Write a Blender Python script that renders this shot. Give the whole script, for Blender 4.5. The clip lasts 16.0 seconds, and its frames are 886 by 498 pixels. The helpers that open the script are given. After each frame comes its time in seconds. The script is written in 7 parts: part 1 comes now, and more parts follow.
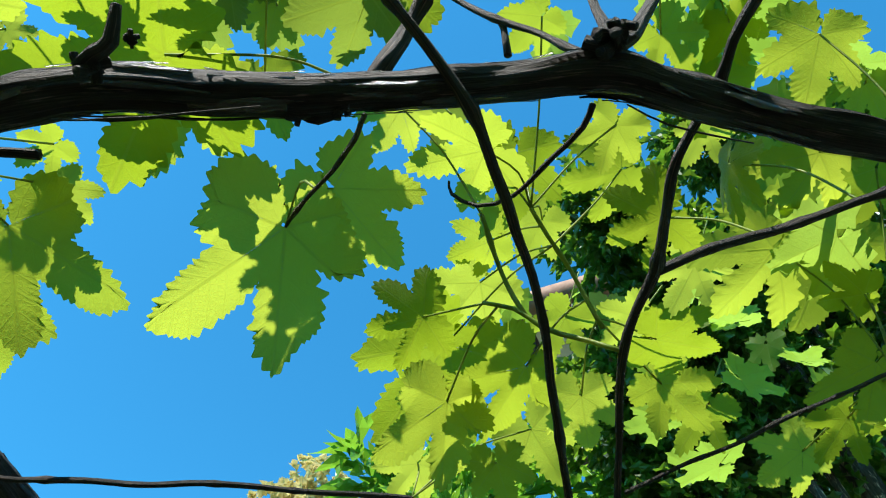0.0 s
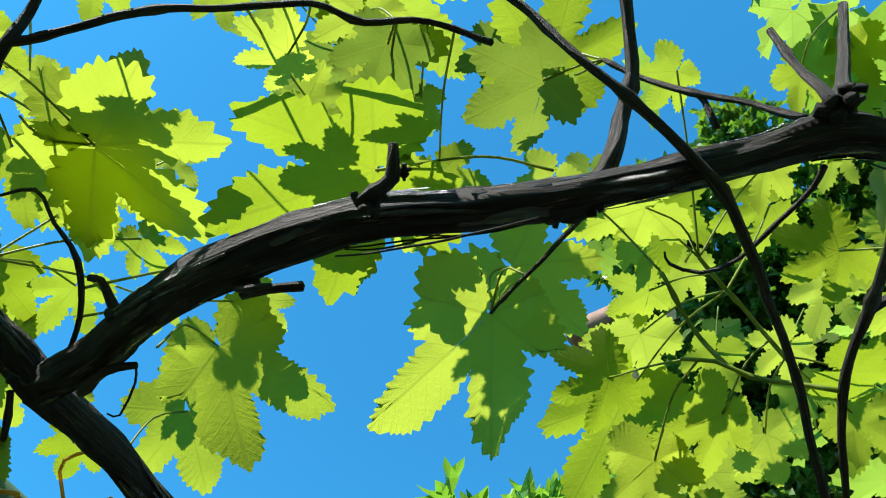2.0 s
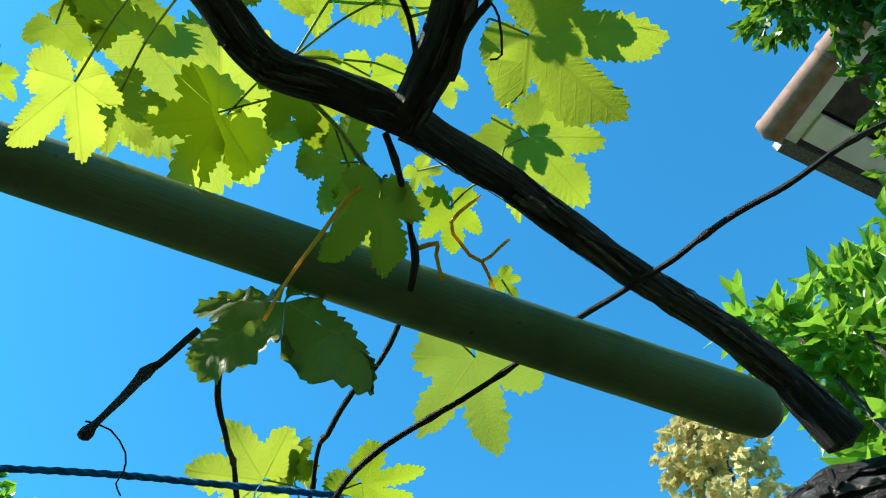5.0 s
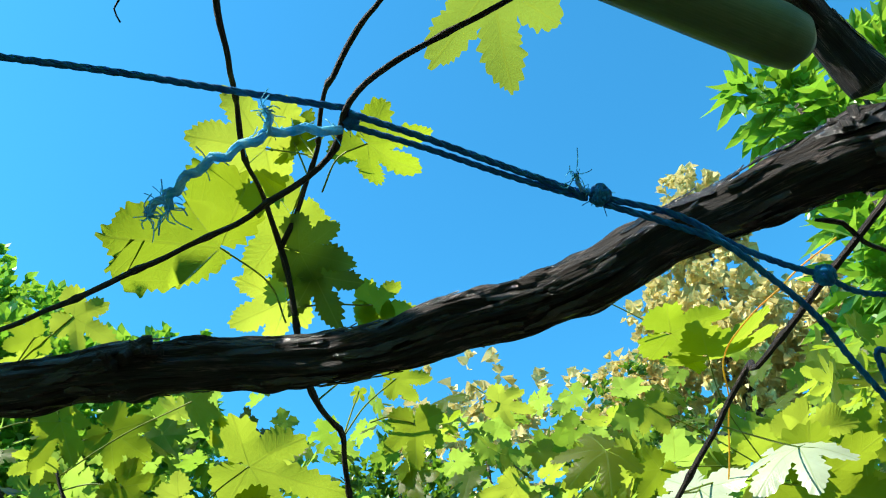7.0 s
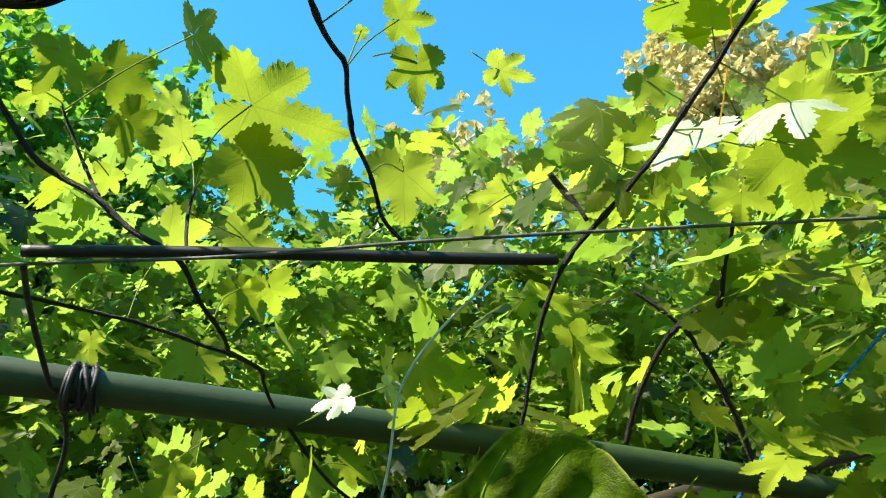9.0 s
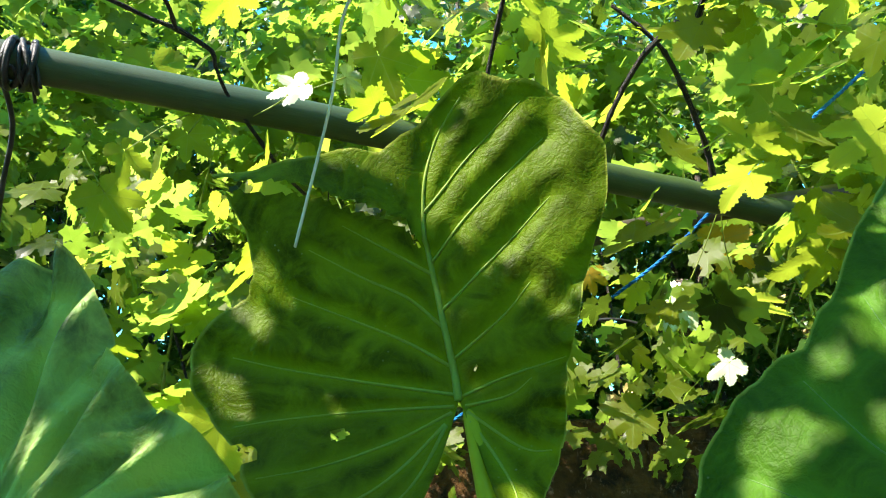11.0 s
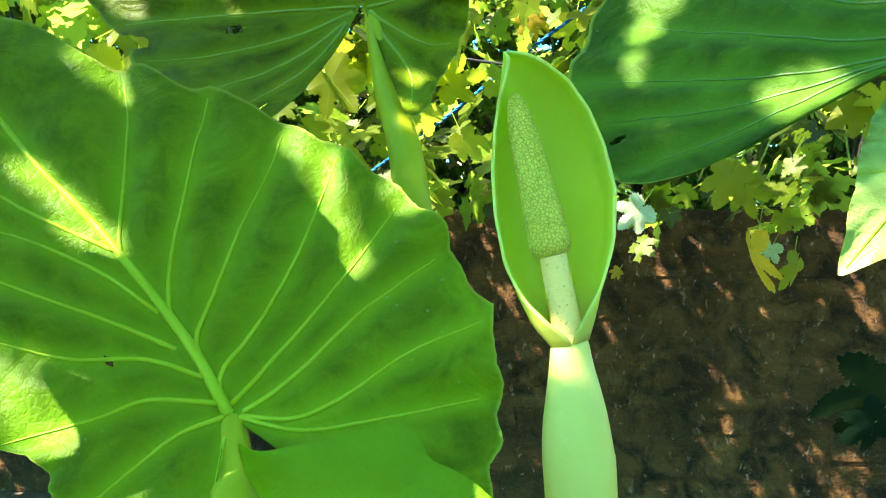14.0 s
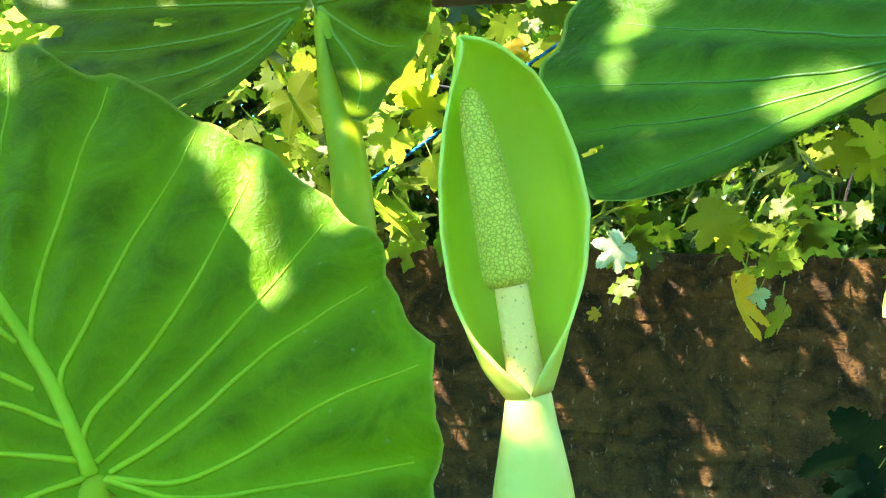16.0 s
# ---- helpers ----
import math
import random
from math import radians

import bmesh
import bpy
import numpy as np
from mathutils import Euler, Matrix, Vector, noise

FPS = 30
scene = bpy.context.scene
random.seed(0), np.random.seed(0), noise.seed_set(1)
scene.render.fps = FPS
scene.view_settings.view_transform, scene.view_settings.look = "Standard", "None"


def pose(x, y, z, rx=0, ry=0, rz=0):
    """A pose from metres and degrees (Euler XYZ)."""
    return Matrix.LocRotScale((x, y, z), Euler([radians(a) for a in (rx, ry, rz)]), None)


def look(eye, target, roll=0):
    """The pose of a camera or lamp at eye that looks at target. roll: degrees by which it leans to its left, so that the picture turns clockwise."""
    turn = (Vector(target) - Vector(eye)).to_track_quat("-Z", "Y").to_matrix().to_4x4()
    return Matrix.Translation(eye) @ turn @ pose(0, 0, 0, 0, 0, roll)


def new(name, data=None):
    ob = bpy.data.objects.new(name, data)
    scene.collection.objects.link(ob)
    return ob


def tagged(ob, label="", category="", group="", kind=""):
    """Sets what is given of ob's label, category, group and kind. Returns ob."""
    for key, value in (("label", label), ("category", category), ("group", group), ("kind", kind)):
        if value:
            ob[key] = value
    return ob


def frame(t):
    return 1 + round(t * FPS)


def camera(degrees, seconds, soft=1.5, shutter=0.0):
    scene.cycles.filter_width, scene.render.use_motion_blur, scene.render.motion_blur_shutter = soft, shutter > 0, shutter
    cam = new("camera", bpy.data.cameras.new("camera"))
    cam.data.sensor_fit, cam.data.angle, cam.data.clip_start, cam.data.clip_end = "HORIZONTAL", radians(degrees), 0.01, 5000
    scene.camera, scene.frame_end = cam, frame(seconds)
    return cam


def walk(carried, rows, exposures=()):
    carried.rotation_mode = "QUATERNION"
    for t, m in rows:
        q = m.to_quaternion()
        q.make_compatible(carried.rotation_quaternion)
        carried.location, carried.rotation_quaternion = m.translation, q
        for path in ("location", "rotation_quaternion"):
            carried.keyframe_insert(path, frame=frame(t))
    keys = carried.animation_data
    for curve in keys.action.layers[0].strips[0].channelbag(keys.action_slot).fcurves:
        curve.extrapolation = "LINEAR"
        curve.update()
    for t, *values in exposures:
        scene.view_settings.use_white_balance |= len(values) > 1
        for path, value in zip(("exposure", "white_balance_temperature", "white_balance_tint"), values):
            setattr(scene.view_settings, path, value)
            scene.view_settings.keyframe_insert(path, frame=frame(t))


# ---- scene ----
# ---- camera and walk ----
cam = camera(58.4, 16.0, soft=1.1)
METRES, EYE, TILT, LEAN, TURN = 1.1, 1.55, 57.0, -4.0, 0.0
ROWS = [
    (0.0, 0.0, 0.0, 0.0, 0.0, 0.0, 0.0),
    (0.5, -0.0201, -0.0033, 0.0061, 0.33, 0.52, 0.42),
    (1.0, -0.0273, -0.0053, 0.011, 0.97, 1.41, 1.78),
    (1.5, -0.0591, -0.0076, 0.0284, 1.52, 2.28, 4.22),
    (2.0, -0.0961, -0.0168, 0.0314, 2.46, 2.82, 7.83),
    (2.5, -0.1533, -0.0331, 0.0377, 3.92, 3.02, 12.82),
    (3.0, -0.2074, -0.0392, 0.0314, 6.29, 3.44, 19.1),
    (5.5, -0.2968, -0.0045, -0.1026, 18.2, 2.76, 38.33),
    (6.0, -0.338, -0.0089, -0.1019, 17.42, -1.22, 37.72),
    (6.5, -0.3359, -0.0091, -0.1347, 16.86, -5.48, 36.96),
    (7.0, -0.3465, -0.0106, -0.1733, 16.5, -9.86, 36.4),
    (7.5, -0.3496, -0.0184, -0.1835, 16.55, -14.28, 35.9),
    (8.0, -0.3601, -0.0315, -0.1977, 16.7, -18.56, 35.28),
    (8.5, -0.3792, -0.0498, -0.2215, 16.71, -22.81, 34.44),
    (9.0, -0.3986, -0.068, -0.2488, 16.65, -26.93, 33.64),
    (9.5, -0.413, -0.0884, -0.2838, 16.6, -30.89, 32.99),
    (12.0, -0.4331, -0.1463, -0.3987, 16.16, -46.5, 31.06),
    (12.5, -0.4275, -0.167, -0.4189, 16.16, -48.56, 30.5),
    (13.0, -0.4283, -0.1936, -0.4411, 15.97, -50.61, 29.81),
    (13.5, -0.429, -0.2296, -0.4712, 15.75, -52.34, 29.07),
    (14.0, -0.423, -0.2397, -0.4853, 15.61, -53.17, 28.3),
    (14.5, -0.4233, -0.2306, -0.4976, 15.54, -53.07, 27.72),
    (15.0, -0.4246, -0.2224, -0.5165, 15.66, -52.21, 27.29),
    (15.5, -0.4359, -0.2138, -0.5357, 15.94, -51.0, 26.81),
    (16.0, -0.4442, -0.2061, -0.5457, 16.22, -50.09, 26.19),
]
EXPOSURES = [(0.0, 0.98, 6500, 10), (5.5, 1.02, 6500, 10), (6.5, 1.12, 6600, 10), (7.5, 1.18, 6900, 11), (9.0, 1.36, 7000, 12), (9.5, 1.45, 7000, 13),
             (12.0, 2.66, 6950, 16), (13.0, 3.06, 7100, 17), (14.0, 3.12, 7200, 17), (16.0, 3.24, 7250, 17)]
walk(cam, [(t, pose(0, 0, EYE, TILT, LEAN, TURN) @ pose(METRES * x, METRES * y, METRES * z, 90 + pitch, roll, yaw)) for t, x, y, z, yaw, pitch, roll in ROWS], EXPOSURES)

# ---- sky and sun ----
SUN_YAW, SUN_HEIGHT = 148.0, 51.0  # degrees to the left of +y, and above the horizon
world = bpy.data.worlds.new("daylight")
scene.world = world
world.use_nodes = True
sky = world.node_tree.nodes.new("ShaderNodeTexSky")
sky.sky_type = "NISHITA"
sky.sun_disc = False
sky.sun_elevation = radians(SUN_HEIGHT)
sky.sun_rotation = radians(-SUN_YAW)
sky.air_density, sky.dust_density, sky.ozone_density = 1.0, 0.3, 1.0
background = world.node_tree.nodes["Background"]
background.inputs["Strength"].default_value = 0.130
tint = world.node_tree.nodes.new("ShaderNodeMix")
tint.data_type, tint.blend_type = "RGBA", "MULTIPLY"
tint.inputs[0].default_value = 1.0
tint.inputs[7].default_value = (0.21, 0.99, 1.22, 1.0)  # the deep blue of a clear polarised sky
world.node_tree.links.new(sky.outputs["Color"], tint.inputs[6])
world.node_tree.links.new(tint.outputs[2], background.inputs["Color"])
sun_data = bpy.data.lights.new("sun", "SUN")
sun_data.energy, sun_data.angle, sun_data.color = 5.0, radians(0.42), (1.0, 0.95, 0.86)
sun = new("sun", sun_data)
TO_SUN = Vector((-math.sin(radians(SUN_YAW)) * math.cos(radians(SUN_HEIGHT)), math.cos(radians(SUN_YAW)) * math.cos(radians(SUN_HEIGHT)), math.sin(radians(SUN_HEIGHT))))
sun.matrix_world = look((0, 0, 0), -TO_SUN)
sun.location = TO_SUN * 30


# ---- materials ----
class Nodes:
    """A node material in the making."""

    def __init__(self, name):
        self.mat = bpy.data.materials.new(name)
        self.mat.use_nodes = True
        self.tree = self.mat.node_tree
        self.tree.nodes.clear()
        self.out = self.tree.nodes.new("ShaderNodeOutputMaterial")

    def link(self, value, socket):
        if isinstance(value, bpy.types.NodeSocket):
            self.tree.links.new(value, socket)
        elif isinstance(value, tuple) and len(value) == 3 and socket.type == "RGBA":
            socket.default_value = (*value, 1.0)
        else:
            socket.default_value = value

    def math(self, op, a, b=0.0, clamp=False):
        n = self.tree.nodes.new("ShaderNodeMath")
        n.operation, n.use_clamp = op, clamp
        self.link(a, n.inputs[0])
        self.link(b, n.inputs[1])
        return n.outputs[0]

    def coords(self, kind="Object"):
        return self.tree.nodes.new("ShaderNodeTexCoord").outputs[kind]

    def stretched(self, vector, scale):
        n = self.tree.nodes.new("ShaderNodeMapping")
        self.link(vector, n.inputs["Vector"])
        n.inputs["Scale"].default_value = scale
        return n.outputs[0]

    def noise(self, vector, scale, detail=3.0, rough=0.55, distort=0.0):
        n = self.tree.nodes.new("ShaderNodeTexNoise")
        self.link(vector, n.inputs["Vector"])
        n.inputs["Scale"].default_value, n.inputs["Detail"].default_value = scale, detail
        n.inputs["Roughness"].default_value, n.inputs["Distortion"].default_value = rough, distort
        return n.outputs["Fac"]

    def cells(self, vector, scale, feature="F1", out="Distance"):
        n = self.tree.nodes.new("ShaderNodeTexVoronoi")
        n.feature = feature
        self.link(vector, n.inputs["Vector"])
        n.inputs["Scale"].default_value = scale
        return n.outputs[out]

    def ramp(self, fac, low, high):
        n = self.tree.nodes.new("ShaderNodeMapRange")
        n.clamp = True
        self.link(fac, n.inputs["Value"])
        n.inputs["From Min"].default_value, n.inputs["From Max"].default_value = low, high
        return n.outputs["Result"]

    def mix(self, fac, a, b):
        n = self.tree.nodes.new("ShaderNodeMix")
        n.data_type = "RGBA"
        self.link(fac, n.inputs[0])
        self.link(a, n.inputs[6])
        self.link(b, n.inputs[7])
        return n.outputs[2]

    def bump(self, height, strength, distance):
        n = self.tree.nodes.new("ShaderNodeBump")
        n.inputs["Strength"].default_value, n.inputs["Distance"].default_value = strength, distance
        self.link(height, n.inputs["Height"])
        return n.outputs[0]

    def surface(self, color, rough=0.6, bump=None, specular=0.4, **more):
        n = self.tree.nodes.new("ShaderNodeBsdfPrincipled")
        self.link(color, n.inputs["Base Color"])
        self.link(rough, n.inputs["Roughness"])
        n.inputs["Specular IOR Level"].default_value = specular
        if bump is not None:
            self.link(bump, n.inputs["Normal"])
        for key, value in more.items():
            self.link(value, n.inputs[key.replace("_", " ")])
        return n.outputs[0]

    def leafy(self, face, through_color, share, rough, bump=None, specular=0.4):
        """A thin blade: its face and the light that comes through it."""
        a = self.surface(face, rough, bump, specular)
        b = self.tree.nodes.new("ShaderNodeBsdfTranslucent")
        self.link(through_color, b.inputs["Color"])
        if bump is not None:
            self.link(bump, b.inputs["Normal"])
        m = self.tree.nodes.new("ShaderNodeMixShader")
        m.inputs[0].default_value = share
        self.tree.links.new(a, m.inputs[1])
        self.tree.links.new(b.outputs[0], m.inputs[2])
        return m.outputs[0]

    def done(self, shader):
        self.tree.links.new(shader, self.out.inputs["Surface"])
        return self.mat

    def random(self):
        return self.tree.nodes.new("ShaderNodeObjectInfo").outputs["Random"]

    def island(self):
        return self.tree.nodes.new("ShaderNodeNewGeometry").outputs["Random Per Island"]


def vine_leaf_material(name, face, through_low, through_high, joined=False, share=0.55, rough=0.42, gloss=0.22, vein_skin=(0.20, 0.28, 0.09), vein_thru=(0.26, 0.33, 0.025)):
    n = Nodes(name)
    uv = n.coords("UV")
    sep = n.tree.nodes.new("ShaderNodeSeparateXYZ")
    n.link(uv, sep.inputs[0])
    x = n.math("SUBTRACT", sep.outputs[0], 0.5)
    y = n.math("SUBTRACT", sep.outputs[1], 0.5)
    turn = n.math("ABSOLUTE", n.math("ARCTAN2", x, y))
    r = n.math("SQRT", n.math("ADD", n.math("MULTIPLY", x, x), n.math("MULTIPLY", y, y)))
    # angle to the nearest of the main veins at 0, 50 and 108 degrees
    beyond_1 = n.math("GREATER_THAN", turn, radians(25))
    beyond_2 = n.math("GREATER_THAN", turn, radians(79))
    vein = n.math("ADD", n.math("MULTIPLY", beyond_1, radians(50)), n.math("MULTIPLY", beyond_2, radians(58)))
    off = n.math("SUBTRACT", turn, vein)
    u = n.math("MULTIPLY", r, n.math("COSINE", off))
    v = n.math("ABSOLUTE", n.math("MULTIPLY", r, n.math("SINE", off)))
    main = n.math("SUBTRACT", 1.0, n.ramp(v, 0.002, 0.008))
    wobble = n.math("MULTIPLY", n.noise(uv, 9.0), 0.03)
    side = n.math("FRACT", n.math("ADD", n.math("MULTIPLY", n.math("SUBTRACT", u, n.math("ADD", n.math("MULTIPLY", v, 0.9), wobble)), 15.0), 0.5))
    side = n.math("SUBTRACT", 1.0, n.ramp(n.math("ABSOLUTE", n.math("SUBTRACT", side, 0.5)), 0.02, 0.07))
    net = n.math("SUBTRACT", 1.0, n.ramp(n.cells(uv, 42.0, "DISTANCE_TO_EDGE"), 0.0, 0.09))
    veins = n.math("MAXIMUM", main, n.math("MAXIMUM", n.math("MULTIPLY", side, 0.24), n.math("MULTIPLY", net, 0.05)))
    spots = n.ramp(n.cells(uv, 26.0), 0.055, 0.02)
    spots = n.math("MULTIPLY", spots, n.ramp(n.noise(uv, 3.0), 0.56, 0.66))
    blotch = n.noise(uv, 7.0, 4.0)
    chance = n.island() if joined else n.random()
    thru = n.mix(chance, through_low, through_high)
    thru = n.mix(n.math("MULTIPLY", blotch, 0.35), thru, through_high)
    thru = n.mix(n.math("MULTIPLY", veins, 0.40), thru, vein_thru)
    thru = n.mix(spots, thru, (0.05, 0.03, 0.01))
    skin = n.mix(n.math("MULTIPLY", blotch, 0.6), face, tuple(c * 1.7 for c in face))
    skin = n.mix(n.math("MULTIPLY", veins, 0.5), skin, vein_skin)
    skin = n.mix(spots, skin, (0.04, 0.025, 0.01))
    relief = n.bump(n.math("ADD", n.math("MULTIPLY", veins, 0.8), n.math("MULTIPLY", n.noise(uv, 40.0), 0.25)), 0.11, 0.02)
    return n.done(n.leafy(skin, thru, share, rough, relief, gloss))


VINE_LEAF = vine_leaf_material("vine leaf", (0.066, 0.084, 0.003), (0.27, 0.40, 0.012), (0.53, 0.66, 0.066), gloss=0.20)
VINE_LEAF_JOINED = vine_leaf_material("vine foliage", (0.062, 0.086, 0.006), (0.20, 0.37, 0.022), (0.41, 0.62, 0.085), joined=True, gloss=0.22)
# near-black copy of the leaf: deep shade painted as colour
VINE_LEAF_DEEP_SHADE = vine_leaf_material("vine leaf coloured for deep shade", (0.003, 0.011, 0.005), (0.004, 0.014, 0.005), (0.006, 0.018, 0.006), share=0.25, rough=0.6, gloss=0.03, vein_skin=(0.004, 0.014, 0.006), vein_thru=(0.005, 0.012, 0.004))
# dark copy of the foliage; the shade of gaps is put into its colour
VINE_SHADE = vine_leaf_material("vine foliage coloured for shade", (0.016, 0.028, 0.003), (0.05, 0.11, 0.006), (0.12, 0.20, 0.015), joined=True, share=0.35, rough=0.35, gloss=0.25, vein_skin=(0.05, 0.09, 0.03), vein_thru=(0.08, 0.14, 0.03))
# whitened copy of the leaf: the sun on it is painted as colour
VINE_LEAF_SUNLIT = vine_leaf_material("vine leaf coloured for sun", (0.36, 0.42, 0.28), (0.20, 0.40, 0.04), (0.30, 0.50, 0.06), share=0.3, rough=0.32, gloss=0.5)
VINE_LEAF_YELLOW = vine_leaf_material("yellowed vine leaf", (0.30, 0.20, 0.02), (0.50, 0.36, 0.02), (0.60, 0.42, 0.03))
VINE_LEAF_WILTED = vine_leaf_material("wilted vine leaf", (0.075, 0.105, 0.030), (0.22, 0.36, 0.04), (0.34, 0.50, 0.06), share=0.35, rough=0.42, gloss=0.22)
# darker copy: shade from overlapping leaves is put into the colour
VINE_LEAF_SHADED = vine_leaf_material("vine leaf coloured for shade", (0.050, 0.088, 0.014), (0.15, 0.25, 0.025), (0.34, 0.46, 0.06), share=0.5, gloss=0.25)


def bark_material(name, dark, light, scale=1.0):
    n = Nodes(name)
    uv = n.coords("UV")
    grain = n.noise(n.stretched(uv, (7.0, 0.55 * scale, 1.0)), 5.0, 6.0, 0.7, 0.9)
    flake_glints = n.noise(n.stretched(uv, (2.2, 0.9, 1.0)), 3.0, 4.0)
    col = n.mix(n.ramp(grain, 0.40, 0.66), dark, light)
    # rare flakes coloured eightfold lighter, also standing in for sun glints
    col = n.mix(n.math("MULTIPLY", n.ramp(flake_glints, 0.52, 0.60), n.ramp(grain, 0.52, 0.60)), col, tuple(c * 8.0 for c in light))
    return n.done(n.surface(col, n.ramp(grain, 1.4, 0.1), n.bump(n.math("ADD", grain, n.math("MULTIPLY", flake_glints, 0.3)), 1.0, 0.012), 0.5))


BARK = bark_material("vine bark", (0.0035, 0.0026, 0.0028), (0.024, 0.017, 0.016))
TWIG = bark_material("brown cane", (0.010, 0.006, 0.005), (0.038, 0.022, 0.016), 0.6)


def plain_material(name, a, b, scale, rough=0.55, bump=0.3, specular=0.4, share=0.0):
    n = Nodes(name)
    v = n.coords("Object")
    k = n.noise(v, scale, 4.0)
    col = n.mix(n.ramp(k, 0.35, 0.68), a, b)
    fine = n.noise(v, scale * 7.0, 3.0)
    relief = n.bump(n.math("ADD", k, n.math("MULTIPLY", fine, 0.5)), bump, 0.01)
    if share:
        return n.done(n.leafy(col, col, share, rough, relief, specular))
    return n.done(n.surface(col, rough, relief, specular))


BARK_FLAKE = plain_material("flaking bark", (0.003, 0.0025, 0.0025), (0.016, 0.013, 0.013), 160.0, 0.27, 0.6, 0.8)
GREEN_SHOOT = plain_material("green shoot", (0.18, 0.28, 0.04), (0.36, 0.42, 0.09), 40.0, 0.4, 0.15, 0.3, share=0.45)
YELLOW_SHOOT = plain_material("yellow shoot", (0.78, 0.60, 0.08), (0.84, 0.48, 0.09), 25.0, 0.4, 0.15, 0.3, share=0.55)
WIRE = plain_material("dull wire", (0.05, 0.055, 0.05), (0.16, 0.17, 0.15), 60.0, 0.5, 0.2)
FIBRE = plain_material("pale fibre", (0.45, 0.45, 0.36), (0.62, 0.62, 0.52), 30.0, 0.6, 0.1)
BLUE_ROPE = plain_material("blue nylon", (0.003, 0.105, 0.33), (0.012, 0.25, 0.62), 90.0, 0.5, 0.3, 0.15, share=0.3)
# brighter copy of the rope: light on the frayed tails put into the colour
LIT_ROPE = plain_material("blue nylon coloured as lit", (0.06, 0.58, 0.92), (0.32, 0.82, 0.98), 140.0, 0.5, 0.3, 0.15, share=0.45)
DARK_CORD = plain_material("black cord", (0.008, 0.008, 0.010), (0.03, 0.03, 0.035), 80.0, 0.5, 0.3)


def bamboo_material(name, a, b, stain):
    n = Nodes(name)
    uv = n.coords("UV")
    v = n.coords("Object")
    streak = n.noise(n.stretched(uv, (14.0, 0.7, 1.0)), 4.0, 5.0, 0.6)
    patch = n.noise(v, 9.0, 4.0)
    col = n.mix(n.ramp(streak, 0.3, 0.7), a, b)
    col = n.mix(n.ramp(patch, 0.5, 0.72), col, stain)
    specks = n.ramp(n.cells(v, 60.0), 0.10, 0.04)
    col = n.mix(n.math("MULTIPLY", specks, n.ramp(patch, 0.5, 0.6)), col, (0.03, 0.03, 0.015))
    return n.done(n.surface(col, n.ramp(patch, -0.3, 1.3), n.bump(streak, 0.12, 0.004), 0.5))


BAMBOO_GREEN = bamboo_material("green bamboo", (0.024, 0.050, 0.016), (0.044, 0.074, 0.026), (0.018, 0.036, 0.012))
BAMBOO_THICK = bamboo_material("thick green bamboo", (0.056, 0.120, 0.050), (0.088, 0.165, 0.074), (0.044, 0.094, 0.038))
BAMBOO_BROWN = bamboo_material("brown bamboo", (0.030, 0.020, 0.012), (0.060, 0.040, 0.022), (0.018, 0.014, 0.010))
BAMBOO_DARK = bamboo_material("dark stick", (0.005, 0.004, 0.004), (0.014, 0.011, 0.010), (0.008, 0.007, 0.007))


